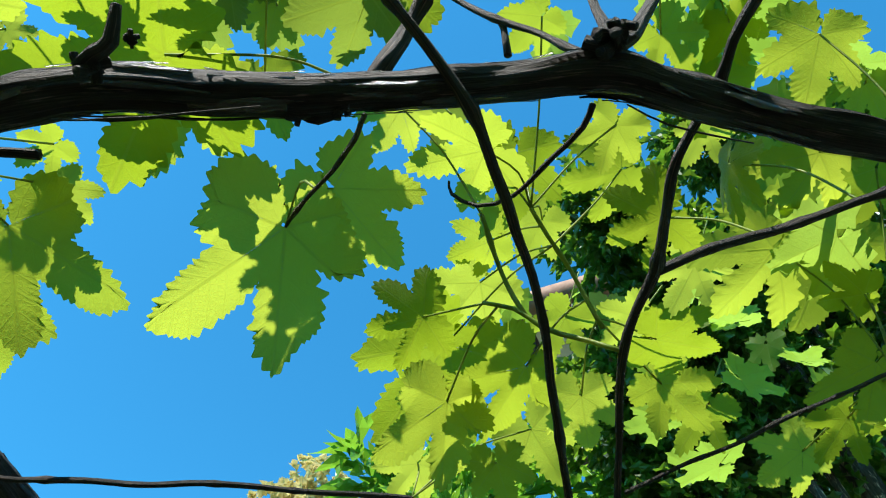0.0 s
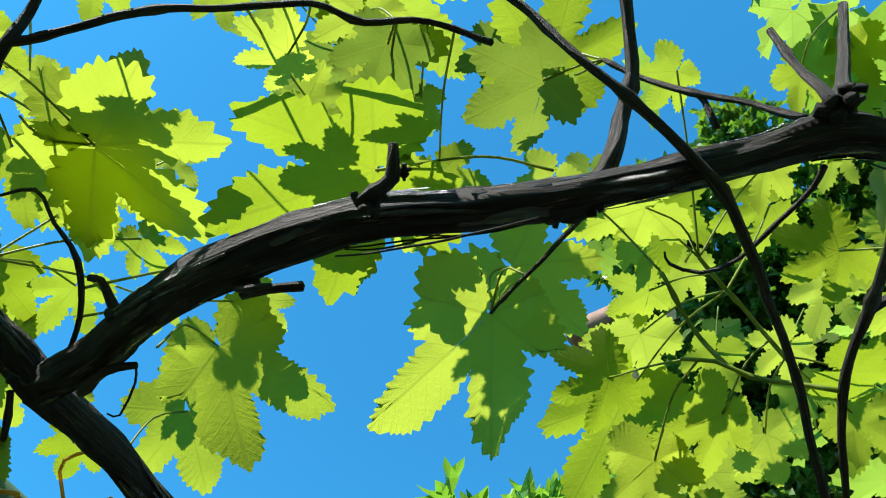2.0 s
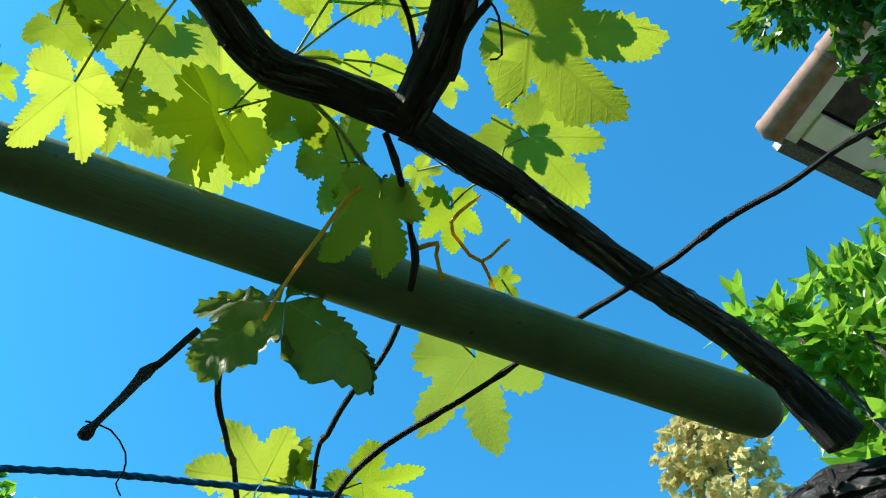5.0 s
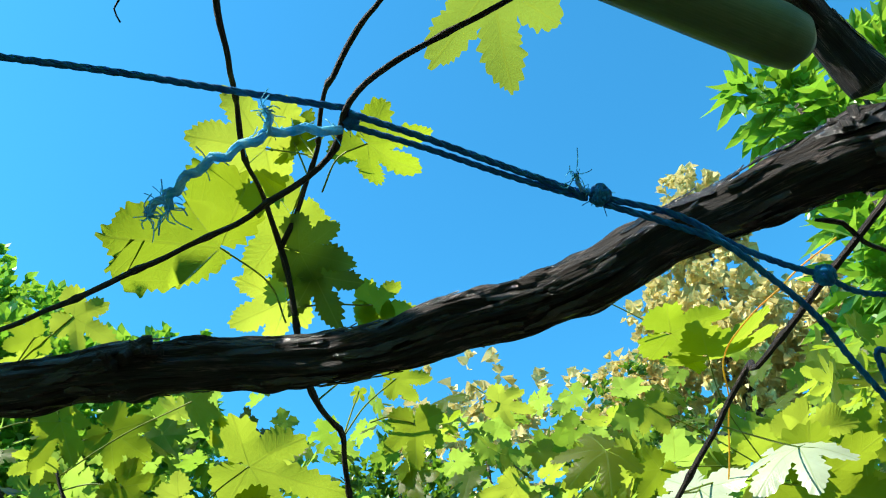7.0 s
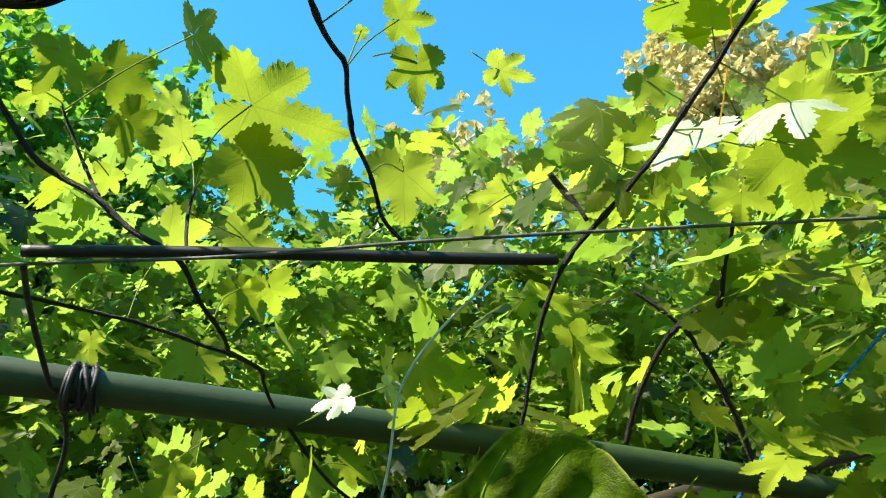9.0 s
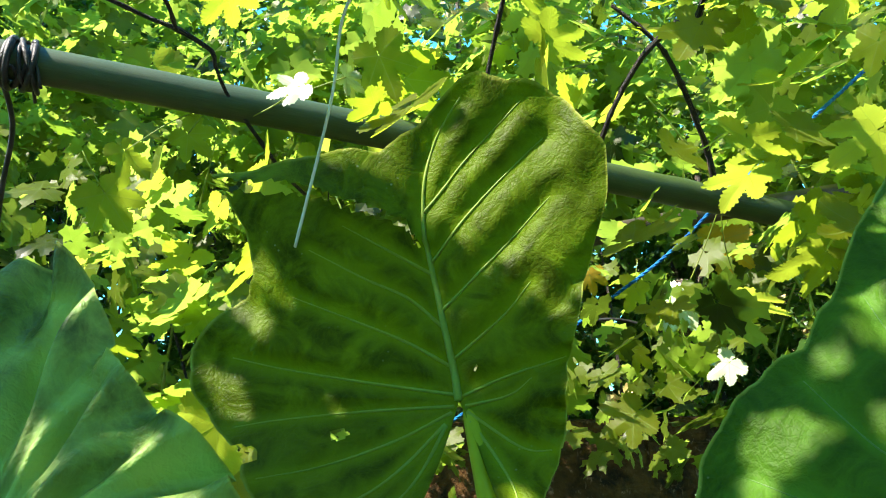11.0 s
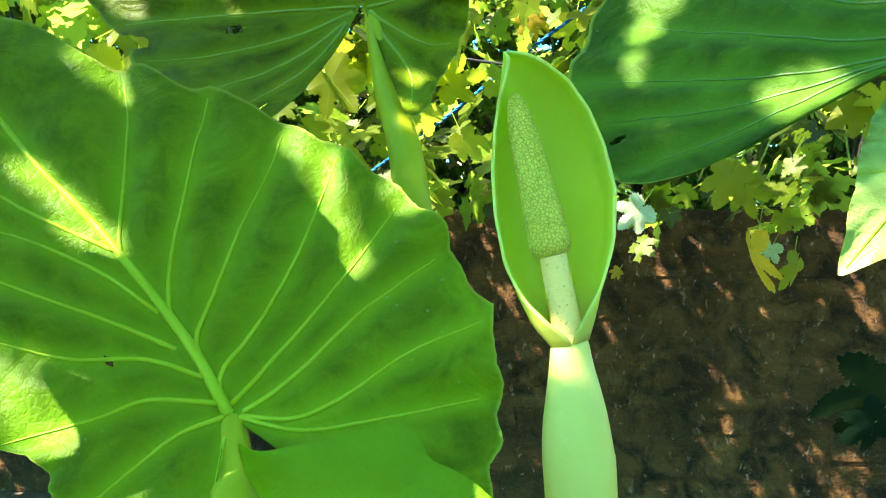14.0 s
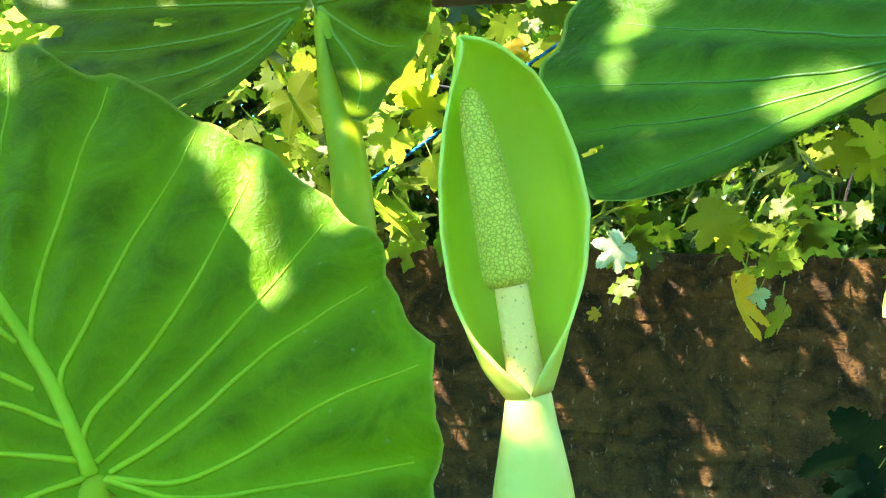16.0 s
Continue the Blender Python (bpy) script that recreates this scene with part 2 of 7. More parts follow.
def taro_material(name, face, thru_a, thru_b, share, mottle_shade=0.35, gloss=0.25):
    """A broad leaf's skin; its uv holds the distance from the nearest vein and the share of the way to the edge."""
    n = Nodes(name)
    sep = n.tree.nodes.new("ShaderNodeSeparateXYZ")
    n.link(n.coords("UV"), sep.inputs[0])
    v = n.coords("Object")
    big = n.noise(v, 9.0, 3.0)
    patchy = n.noise(v, 30.0, 5.0, 0.6, 0.8)
    fine = n.noise(v, 190.0, 4.0)
    net = n.cells(v, 150.0, "DISTANCE_TO_EDGE")
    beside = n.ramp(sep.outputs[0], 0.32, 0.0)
    # dark blotches between veins, partly standing in for shade in the hollows
    dark = n.math("MULTIPLY", n.math("MULTIPLY", n.ramp(patchy, 0.36, 0.66), n.ramp(sep.outputs[0], 0.1, 0.6)), mottle_shade)
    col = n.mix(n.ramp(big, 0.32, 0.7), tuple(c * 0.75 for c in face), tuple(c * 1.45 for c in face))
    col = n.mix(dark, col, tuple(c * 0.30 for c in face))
    col = n.mix(n.math("MULTIPLY", beside, 0.40), col, tuple(c * 1.9 for c in face))
    col = n.mix(n.math("MULTIPLY", n.ramp(net, 0.08, 0.0), 0.05), col, tuple(c * 1.6 for c in face))
    thru = n.mix(n.ramp(big, 0.3, 0.7), thru_a, thru_b)
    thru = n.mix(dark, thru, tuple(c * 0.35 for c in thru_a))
    thru = n.mix(n.math("MULTIPLY", n.ramp(net, 0.10, 0.0), 0.12), thru, tuple(c * 1.15 for c in thru_b))
    # pale scars and dust in loose groups, and a thin worn rim
    specks = n.math("MULTIPLY", n.ramp(n.cells(v, 130.0), 0.16, 0.06), n.ramp(n.noise(v, 14.0), 0.60, 0.68))
    col = n.mix(n.math("MULTIPLY", specks, 0.8), col, (0.34, 0.42, 0.28))
    rim = n.ramp(n.math("ADD", sep.outputs[1], n.math("MULTIPLY", n.math("SUBTRACT", patchy, 0.5), 0.02)), 0.985, 0.997)
    col = n.mix(n.math("MULTIPLY", rim, 0.7), col, (0.30, 0.34, 0.06))
    pits = n.ramp(n.cells(v, 17.0), 0.035, 0.02)
    col = n.mix(pits, col, (0.05, 0.045, 0.012))
    height = n.math("ADD", n.math("MULTIPLY", fine, 0.35), n.math("ADD", n.math("MULTIPLY", patchy, 1.4), n.math("MULTIPLY", n.ramp(net, 0.0, 0.12), 0.05)))
    relief = n.bump(height, 0.32, 0.01)
    return n.done(n.leafy(col, thru, share, n.ramp(n.noise(v, 22.0, 4.0), -0.6, 1.8), relief, gloss))


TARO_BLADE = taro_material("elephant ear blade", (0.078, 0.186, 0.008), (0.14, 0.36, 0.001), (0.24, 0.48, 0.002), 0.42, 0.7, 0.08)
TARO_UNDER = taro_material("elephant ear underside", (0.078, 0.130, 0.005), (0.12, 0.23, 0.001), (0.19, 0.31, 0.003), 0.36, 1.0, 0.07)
# darkened copy of the blade; its colour carries the shade over this leaf
TARO_SHADED = taro_material("elephant ear blade coloured for shade", (0.040, 0.102, 0.009), (0.05, 0.20, 0.004), (0.09, 0.27, 0.006), 0.25, 0.8, 0.05)
# paler copy of the blade: strong sun and sheen painted as colour
TARO_SUNLIT = taro_material("elephant ear blade coloured for sun", (0.18, 0.30, 0.075), (0.15, 0.37, 0.02), (0.24, 0.46, 0.04), 0.30, 1.0, 0.28)
TARO_VEIN = plain_material("elephant ear vein", (0.26, 0.42, 0.012), (0.33, 0.48, 0.03), 30.0, 0.45, 0.1, 0.15, share=0.3)
TARO_VEIN_DEEP = plain_material("deep green vein", (0.040, 0.125, 0.010), (0.060, 0.165, 0.016), 30.0, 0.4, 0.1, share=0.2)
TARO_VEIN_DARK = plain_material("dull vein", (0.15, 0.25, 0.02), (0.21, 0.30, 0.03), 30.0, 0.5, 0.1, share=0.3)
TARO_STALK = plain_material("elephant ear stalk", (0.25, 0.32, 0.008), (0.32, 0.39, 0.02), 22.0, 0.45, 0.1, 0.15, share=0.25)
SPATHE_TUBE = plain_material("pale spathe tube", (0.50, 0.55, 0.12), (0.58, 0.61, 0.19), 24.0, 0.5, 0.1, share=0.2)


def spathe_material():
    """Bright hood that pales towards the neck; its uv runs up the hood."""
    n = Nodes("green spathe")
    v = n.coords("Object")
    sep = n.tree.nodes.new("ShaderNodeSeparateXYZ")
    n.link(n.coords("UV"), sep.inputs[0])
    low = n.ramp(n.math("ADD", sep.outputs[1], n.math("MULTIPLY", n.noise(v, 60.0), 0.08)), 0.22, 0.04)
    grain = n.noise(n.stretched(v, (1.0, 1.0, 0.15)), 260.0, 3.0)
    col = n.mix(n.noise(v, 22.0, 4.0), (0.52, 0.70, 0.055), (0.64, 0.79, 0.10))
    col = n.mix(n.math("MULTIPLY", n.ramp(grain, 0.45, 0.7), 0.25), col, (0.62, 0.76, 0.17))
    rim = n.ramp(n.math("ABSOLUTE", n.math("SUBTRACT", sep.outputs[0], 0.5)), 0.455, 0.49)
    col = n.mix(n.math("MULTIPLY", rim, 0.6), col, (0.74, 0.82, 0.34))
    col = n.mix(low, col, (0.56, 0.60, 0.16))
    return n.done(n.leafy(col, col, 0.5, 0.38, n.bump(grain, 0.06, 0.004), 0.35))


SPATHE = spathe_material()


def spadix_material(name, groove, crest, scale, dots=0.0):
    """Worm-like bumps with soft grooves, or a smooth skin with small dark pores."""
    n = Nodes(name)
    v = n.coords("Object")
    bend = n.tree.nodes.new("ShaderNodeVectorMath")
    bend.operation = "MULTIPLY_ADD"
    jog = n.tree.nodes.new("ShaderNodeTexNoise")
    n.link(v, jog.inputs["Vector"])
    jog.inputs["Scale"].default_value = 420.0
    n.link(jog.outputs["Color"], bend.inputs[0])
    bend.inputs[1].default_value = (0.0022, 0.0022, 0.0022)
    n.link(v, bend.inputs[2])
    warped = bend.outputs[0]
    if dots:
        pore = n.ramp(n.cells(v, scale), 0.10, 0.24)
        swell = n.ramp(n.cells(warped, scale * 1.3), 0.7, 0.1)
        col = n.mix(pore, groove, n.mix(swell, tuple(c * 0.93 for c in crest), crest))
        return n.done(n.leafy(col, crest, 0.25, 0.5, n.bump(n.math("ADD", swell, pore), 0.3, 0.0006), 0.3))
    edge = n.cells(warped, scale, "DISTANCE_TO_EDGE")
    h = n.ramp(edge, 0.0, 0.20)
    col = n.mix(n.math("POWER", h, 0.6), groove, n.mix(n.noise(v, 70.0), crest, tuple(c * 0.86 for c in crest)))
    return n.done(n.leafy(col, crest, 0.2, 0.5, n.bump(h, 0.6, 0.0007), 0.3))


SPADIX_GREEN = spadix_material("green spadix", (0.20, 0.24, 0.01), (0.74, 0.72, 0.12), 540.0)
SPADIX_CREAM = spadix_material("cream spadix", (0.30, 0.24, 0.07), (0.95, 0.70, 0.27), 380.0, 1.0)


def crown_material(name, face, a, b, share=0.4, rough=0.35):
    n = Nodes(name)
    chance = n.island()
    v = n.coords("Object")
    thru = n.mix(chance, a, b)
    skin = n.mix(n.noise(v, 2.0), face, tuple(c * 1.8 for c in face))
    return n.done(n.leafy(skin, thru, share, rough, None, 0.5))


CROWN_DARK = crown_material("dark glossy leaves", (0.040, 0.095, 0.018), (0.10, 0.26, 0.015), (0.24, 0.42, 0.025))
CROWN_GREEN = crown_material("fresh green leaves", (0.07, 0.18, 0.02), (0.20, 0.48, 0.03), (0.36, 0.62, 0.05))
CROWN_YELLOW = crown_material("yellow blossom", (0.50, 0.43, 0.19), (0.56, 0.50, 0.20), (0.68, 0.61, 0.32), 0.3, 0.7)
TREE_BARK = bark_material("tree bark", (0.05, 0.04, 0.03), (0.16, 0.13, 0.10))


def soil_material():
    n = Nodes("soil and litter")
    v = n.coords("Object")
    # unseen ground, coloured lighter so that it bounces fill light upward
    col = n.mix(n.ramp(n.noise(v, 3.0, 5.0), 0.35, 0.7), (0.055, 0.042, 0.026), (0.11, 0.085, 0.05))
    col = n.mix(n.ramp(n.cells(v, 22.0), 0.20, 0.08), col, (0.17, 0.12, 0.06))
    return n.done(n.surface(col, 0.9, n.bump(n.noise(v, 30.0, 6.0), 0.8, 0.03), 0.2))


SOIL = soil_material()


def brick_material(name, low, high):
    """Dark weathered face; stains, pale lime and painted sun dapple cross the bricks."""
    n = Nodes(name)
    v = n.tree.nodes.new("ShaderNodeNewGeometry").outputs["Position"]
    col = n.mix(n.random(), low, high)
    col = n.mix(n.math("MULTIPLY", n.ramp(n.noise(v, 4.0, 4.0), 0.46, 0.68), 0.7), col, (0.150, 0.075, 0.020))
    col = n.mix(n.ramp(n.noise(v, 9.0, 6.0, 0.65, 0.6), 0.44, 0.62), col, (0.022, 0.012, 0.005))
    # pale lime flecks that also brighten the wall in place of sun dapples
    fleck = n.ramp(n.noise(n.stretched(v, (1.0, 1.0, 0.55)), 46.0, 4.0, 0.6, 0.5), 0.62, 0.76)
    col = n.mix(fleck, col, (0.34, 0.21, 0.13))
    dust = n.ramp(n.noise(v, 130.0, 3.0), 0.58, 0.74)
    col = n.mix(n.math("MULTIPLY", dust, 0.25), col, (0.22, 0.12, 0.06))
    return n.done(n.surface(col, 0.88, n.bump(n.noise(v, 40.0, 7.0, 0.65), 1.0, 0.03), 0.2))


BRICK = brick_material("weathered brick", (0.070, 0.034, 0.009), (0.105, 0.050, 0.014))
MORTAR = brick_material("brown mortar", (0.070, 0.034, 0.009), (0.080, 0.039, 0.011))
FASCIA = plain_material("brown roof board", (0.20, 0.10, 0.06), (0.32, 0.17, 0.11), 12.0, 0.7, 0.2)
SOFFIT = plain_material("white soffit", (0.70, 0.70, 0.68), (0.82, 0.82, 0.80), 6.0, 0.7, 0.05)
DARK_TILE = plain_material("dark roof tile", (0.035, 0.028, 0.025), (0.075, 0.055, 0.05), 8.0, 0.8, 0.2)

# ---- building helpers ----
PLACED = {}


def thing(name, base, label, category, group="", kind=""):
    ob = new(name)
    ob.empty_display_size = 0.05
    ob.location = base
    PLACED[ob.name] = Matrix.Translation(base)
    return tagged(ob, label, category, group, kind)


def hang(ob, parent, m):
    """Put ob at the world pose m, under parent."""
    ob.parent = parent
    if parent is not None:
        ob.matrix_parent_inverse = PLACED[parent.name].inverted()
    ob.matrix_basis = m
    PLACED[ob.name] = m
    return ob


def mesh_of(name, verts, faces, material, smooth=True, uvs=None):
    me = bpy.data.meshes.new(name)
    me.from_pydata([tuple(v) for v in verts], [], faces)
    me.materials.append(material)
    if uvs is not None:
        layer = me.uv_layers.new(name="uv")
        index = np.empty(len(me.loops), dtype=np.int32)
        me.loops.foreach_get("vertex_index", index)
        layer.data.foreach_set("uv", np.asarray(uvs, dtype=np.float32)[index].ravel())
    me.polygons.foreach_set("use_smooth", [smooth] * len(me.polygons))
    me.update()
    return me


def part(name, me, parent, label="", at=None):
    ob = new(name, me)
    hang(ob, parent, at if at is not None else Matrix())
    return tagged(ob, label)


def centred(verts):
    """Vertices about their own middle, and that middle."""
    a = np.asarray([tuple(v) for v in verts])
    c = (a.min(0) + a.max(0)) / 2
    return a - c, Vector(c)


def spline(nodes, step):
    """Points of a smooth line through the nodes (3 or 4 numbers each), about step apart."""
    p = np.asarray(nodes, dtype=float)
    if len(p) < 3:
        p = np.vstack([p[0], (p[0] + p[-1]) / 2, p[-1]])
    p = np.vstack([2 * p[0] - p[1], p, 2 * p[-1] - p[-2]])
    points = []
    for i in range(1, len(p) - 2):
        a, b, c, d = p[i - 1], p[i], p[i + 1], p[i + 2]
        count = max(2, int(np.linalg.norm((c - b)[:3]) / step))
        for k in range(count):
            t = k / count
            points.append(0.5 * (2 * b + (c - a) * t + (2 * a - 5 * b + 4 * c - d) * t * t + (3 * b - a - 3 * c + d) * t ** 3))
    points.append(p[-2])
    return np.asarray(points)


def frames_along(points):
    """Tangent and two sides at each point, without twist."""
    t = np.gradient(points[:, :3], axis=0)
    t /= np.linalg.norm(t, axis=1)[:, None] + 1e-12
    side = np.cross(t[0], (0.3, 0.5, 0.81))
    side /= np.linalg.norm(side)
    sides, others = [], []
    for k in range(len(points)):
        side = side - t[k] * (side @ t[k])
        side /= np.linalg.norm(side)
        sides.append(side)
        others.append(np.cross(t[k], side))
    return t, np.asarray(sides), np.asarray(others)


def tube(points, radius, around=10, rough=0.0, grain=0.0, capped=True, seed=0):
    """Vertices, faces and uv of a tube round the points. rough: lumps; grain: lengthwise ridges (shares of the radius)."""
    t, s, o = frames_along(points)
    verts, uvs, faces = [], [], []
    length = np.concatenate([[0], np.cumsum(np.linalg.norm(np.diff(points[:, :3], axis=0), axis=1))])
    for k, p in enumerate(points):
        r = radius[k]
        for j in range(around):
            a = 2 * math.pi * j / around
            q = r
            if rough:
                q *= 1 + rough * noise.noise((math.cos(a) * 1.2 + seed, math.sin(a) * 1.2, length[k] * 38))
            if grain:
                q *= 1 + grain * noise.noise((math.cos(a) * 5 + seed, math.sin(a) * 5 + 7, length[k] * 16 + 2.0 * a))
            verts.append(p[:3] + q * (math.cos(a) * s[k] + math.sin(a) * o[k]))
            uvs.append((abs(j / around - 0.5) * 2, length[k] * 10))
    n = len(points)
    for k in range(n - 1):
        for j in range(around):
            j2 = (j + 1) % around
            faces.append((k * around + j, k * around + j2, (k + 1) * around + j2, (k + 1) * around + j))
    if capped:
        verts += [points[0, :3] - t[0] * radius[0] * 0.4, points[-1, :3] + t[-1] * radius[-1] * 0.4]
        uvs += [(0, 0), (0, length[-1] * 10)]
        a, b = len(verts) - 2, len(verts) - 1
        for j in range(around):
            j2 = (j + 1) % around
            faces.append((a, j2, j))
            faces.append((b, (n - 1) * around + j, (n - 1) * around + j2))
    return verts, faces, uvs


def joined(pieces):
    verts, faces, uvs = [], [], []
    for v, f, u in pieces:
        k = len(verts)
        verts += list(v)
        uvs += list(u)
        faces += [tuple(i + k for i in q) for q in f]
    return verts, faces, uvs


def solid(name, piece, material, parent, label="", smooth=True):
    v, c = centred(piece[0])
    return part(name, mesh_of(name, v, piece[1], material, smooth, piece[2]), parent, label, Matrix.Translation(c))


def placed_thing(name, piece, material, label, category, group="", kind="", smooth=True):
    v, c = centred(piece[0])
    ob = new(name, mesh_of(name, v, piece[1], material, smooth, piece[2]))
    hang(ob, None, Matrix.Translation(c))
    return tagged(ob, label, category, group, kind)


# ---- the grapevine ----
vine = thing("grapevine", (-0.2, 0.9, 0.0), "old grapevine with dark stringy bark trained overhead, in young leaf", "vine")
CANE_COUNT = [0]
CANE_POINTS = []


def cane(name, nodes, parent, bark=0.0, green=0, yellow=0):
    CANE_COUNT[0] += 1
    seed = CANE_COUNT[0] * 3.7
    thick = max(n[3] for n in nodes)
    p = spline(nodes, 0.004 if bark else 0.008)
    r = np.maximum(p[:, 3] * (1.0 if bark else 0.72), 0.0004)
    if bark:
        swell = np.asarray([1 + 0.10 * noise.noise((q[0] * 28, q[1] * 28, q[2] * 28 + seed)) for q in p])
        CANE_POINTS.append(p[::4, :3])
        piece = tube(p, r * swell, 56 if thick > 0.02 else 36, 0.17, 0.22 * bark, True, seed)
    else:
        if not yellow and thick > 0.0015:
            # swollen joints along the shoot
            way = np.concatenate([[0], np.cumsum(np.linalg.norm(np.diff(p[:, :3], axis=0), axis=1))])
            r = r * (1 + 0.42 * np.exp(-(((way + seed * 0.01) % 0.06 - 0.03) / 0.003) ** 2))
        wander = np.asarray([[noise.noise((q[0] * 30 + k * 9, q[1] * 30, q[2] * 30)) for k in range(3)] for q in p])
        p = p.copy()
        p[:, :3] += wander * 0.0016
        if name == "cane":
            CANE_POINTS.append(p[::2, :3])
        piece = tube(p, r, 10, 0.34 if name == "spur" else 0.20, 0.12, True, seed)
    material = GREEN_SHOOT if green else YELLOW_SHOOT if yellow else BARK if bark else TWIG
    ob = solid(name, piece, material, parent)
    if bark and thick > 0.009:
        peeling_bark(p, r, ob, int(seed * 10), bark)
    return ob


def peeling_bark(p, r, parent, seed, bark):
    """Loose strips of bark that lift off along a cane."""
    rnd = random.Random(seed)
    t, s, o = frames_along(p)
    verts, faces = [], []
    for _ in range(int(len(p) * (1.5 if bark > 1.2 else 0.5))):
        run = rnd.randrange(5, 16)
        k0 = rnd.randrange(0, max(1, len(p) - run))
        turn, wide = rnd.uniform(0, 2 * math.pi), rnd.uniform(0.05, 0.16) * (1.3 if bark > 1.2 else 1.6)
        lift_a, lift_b, skew = rnd.uniform(0.0, 0.16) ** 1.3, rnd.uniform(0.0, 0.22) ** 1.3, rnd.uniform(-0.25, 0.25)
        base = len(verts)
        for i in range(run):
            k, q = min(len(p) - 1, k0 + i), i / (run - 1)
            high = 1.06 + lift_a * (1 - q) ** 3 + lift_b * q ** 3 + rnd.uniform(-0.02, 0.03)
            for e in (-1, 0, 1):
                a = turn + skew * q + e * wide * (0.35 + 0.65 * math.sin(math.pi * min(0.95, max(0.05, q)))) * rnd.uniform(0.8, 1.2)
                verts.append(p[k, :3] + r[k] * (high - 0.05 * abs(e)) * (math.cos(a) * s[k] + math.sin(a) * o[k]))
            if i:
                b = base + 3 * i
                faces += [(b - 3, b - 2, b + 1, b), (b - 2, b - 1, b + 2, b + 1)]
    ob = solid("loose_bark", (verts, faces, [(rnd.random(), rnd.random() * 4) for _ in verts]), BARK_FLAKE, parent, "thin flaking strips of bark", smooth=False)
    tagged(ob, kind="stuff")


def trunk(name, nodes, parent, bark=1.6):
    return cane(name, nodes, parent, bark)


DEEP = ((0, 1.0), (8, 0.88), (15, 0.74), (20, 0.60), (24, 0.40), (28, 0.34), (32, 0.50), (38, 0.72), (45, 0.86), (50, 0.88), (60, 0.76), (69, 0.62), (75, 0.46), (79, 0.36), (83, 0.42), (90, 0.56), (98, 0.63), (108, 0.66), (125, 0.60), (145, 0.46), (160, 0.40), (172, 0.26), (180, 0.05))
BROAD = ((0, 1.0), (14, 0.88), (28, 0.72), (38, 0.76), (50, 0.82), (62, 0.72), (78, 0.57), (92, 0.58), (108, 0.64), (130, 0.58), (150, 0.50), (165, 0.40), (175, 0.22), (180, 0.05))


def vine_blade(seed, depth, teeth, corners, rings, cup, keys=None):
    """A lobed, toothed blade: stalk at the origin, tip at y = 1, upper side down z. teeth: how many round the edge, corners for each."""
    rnd = random.Random(seed)
    jit = [rnd.uniform(-1, 1) for _ in range(16)]
    deg = np.linspace(-179.0, 179.0, 720)
    if keys:
        r = np.interp(deg, *zip(*sorted(keys)))
    else:
        r = np.interp(abs(deg), *zip(*DEEP)) * depth + np.interp(abs(deg), *zip(*BROAD)) * (1 - depth)
        swing = np.radians(deg)
        r *= 1 + 0.07 * jit[1] * np.sin(swing) + 0.05 * np.sin(2 * swing + jit[0] * 3) + 0.04 * np.sin(5 * swing + jit[2] * 6)
    edge = np.stack([r * np.sin(np.radians(deg)), r * np.cos(np.radians(deg))], 1)
    way = np.concatenate([[0], np.cumsum(np.linalg.norm(np.diff(edge, axis=0), axis=1))])
    # teeth stand off the edge, lean towards the lobe's tip and differ in size
    at, out = [], []
    starts = np.cumsum([0] + [rnd.uniform(0.4, 1.6) for _ in range(teeth)])
    starts = starts / starts[-1] * way[-1]
    profile = {2: ((0.0, -0.35), (0.6, 0.65)), 3: ((0.0, -0.4), (0.42, 0.2), (0.68, 0.75)), 4: ((0.0, -0.42), (0.30, 0.08), (0.60, 0.62), (0.74, 0.58))}[corners]
    for k in range(teeth):
        wide = starts[k + 1] - starts[k]
        high = wide * rnd.uniform(0.22, 0.54) * (1.25 if k % 3 == 0 else 0.9)
        flip = np.interp(starts[k + 1], way, r) < np.interp(starts[k], way, r)
        for u, q in profile:
            at.append(starts[k] + wide * ((1 - u) % 1.0 if flip else u))
            out.append(high * q)
    order = np.argsort(at)
    at, out = np.asarray(at)[order], np.asarray(out)[order]
    x, y = np.interp(at, way, edge[:, 0]), np.interp(at, way, edge[:, 1])
    tx = np.interp(np.minimum(at + 0.01, way[-1]), way, edge[:, 0]) - np.interp(np.maximum(at - 0.01, 0), way, edge[:, 0])
    ty = np.interp(np.minimum(at + 0.01, way[-1]), way, edge[:, 1]) - np.interp(np.maximum(at - 0.01, 0), way, edge[:, 1])
    size = np.hypot(tx, ty) + 1e-9
    dx, dy = -ty / size * out, tx / size * out
    around = len(x)
    phase, verts, uvs, faces = rnd.uniform(0, 6), [(0, 0, 0)], [(0.5, 0.5)], []
    shares = [0.0, 0.45, 0.80, 1.0] if rings == 5 else [0.0, 1.0]
    # each lobe is spun out from the vein that runs along its middle
    turn = np.degrees(np.arctan2(x, y))
    lobe = np.zeros(around)
    for side in (-1, 1):
        inner, outer = ((deg * side >= a) & (deg * side <= b) for a, b in ((12, 45), (58, 96)))
        first, second = (float(deg[np.flatnonzero(w)[np.argmin(r[w])]] * side) for w in (inner, outer))
        lobe = np.where(turn * side > second, 108 * side, np.where(turn * side > first, 50 * side, lobe))
    axis = np.stack([np.sin(np.radians(lobe)), np.cos(np.radians(lobe))], 1)
    root = axis * np.maximum(0.02, (x * axis[:, 0] + y * axis[:, 1]) * 0.80)[:, None]
    for share in shares:
        keen = max(0.0, (share - 0.70) / 0.30) if rings == 5 else share
        for k in range(around):
            bx, by = root[k, 0] + (x[k] - root[k, 0]) * share, root[k, 1] + (y[k] - root[k, 1]) * share
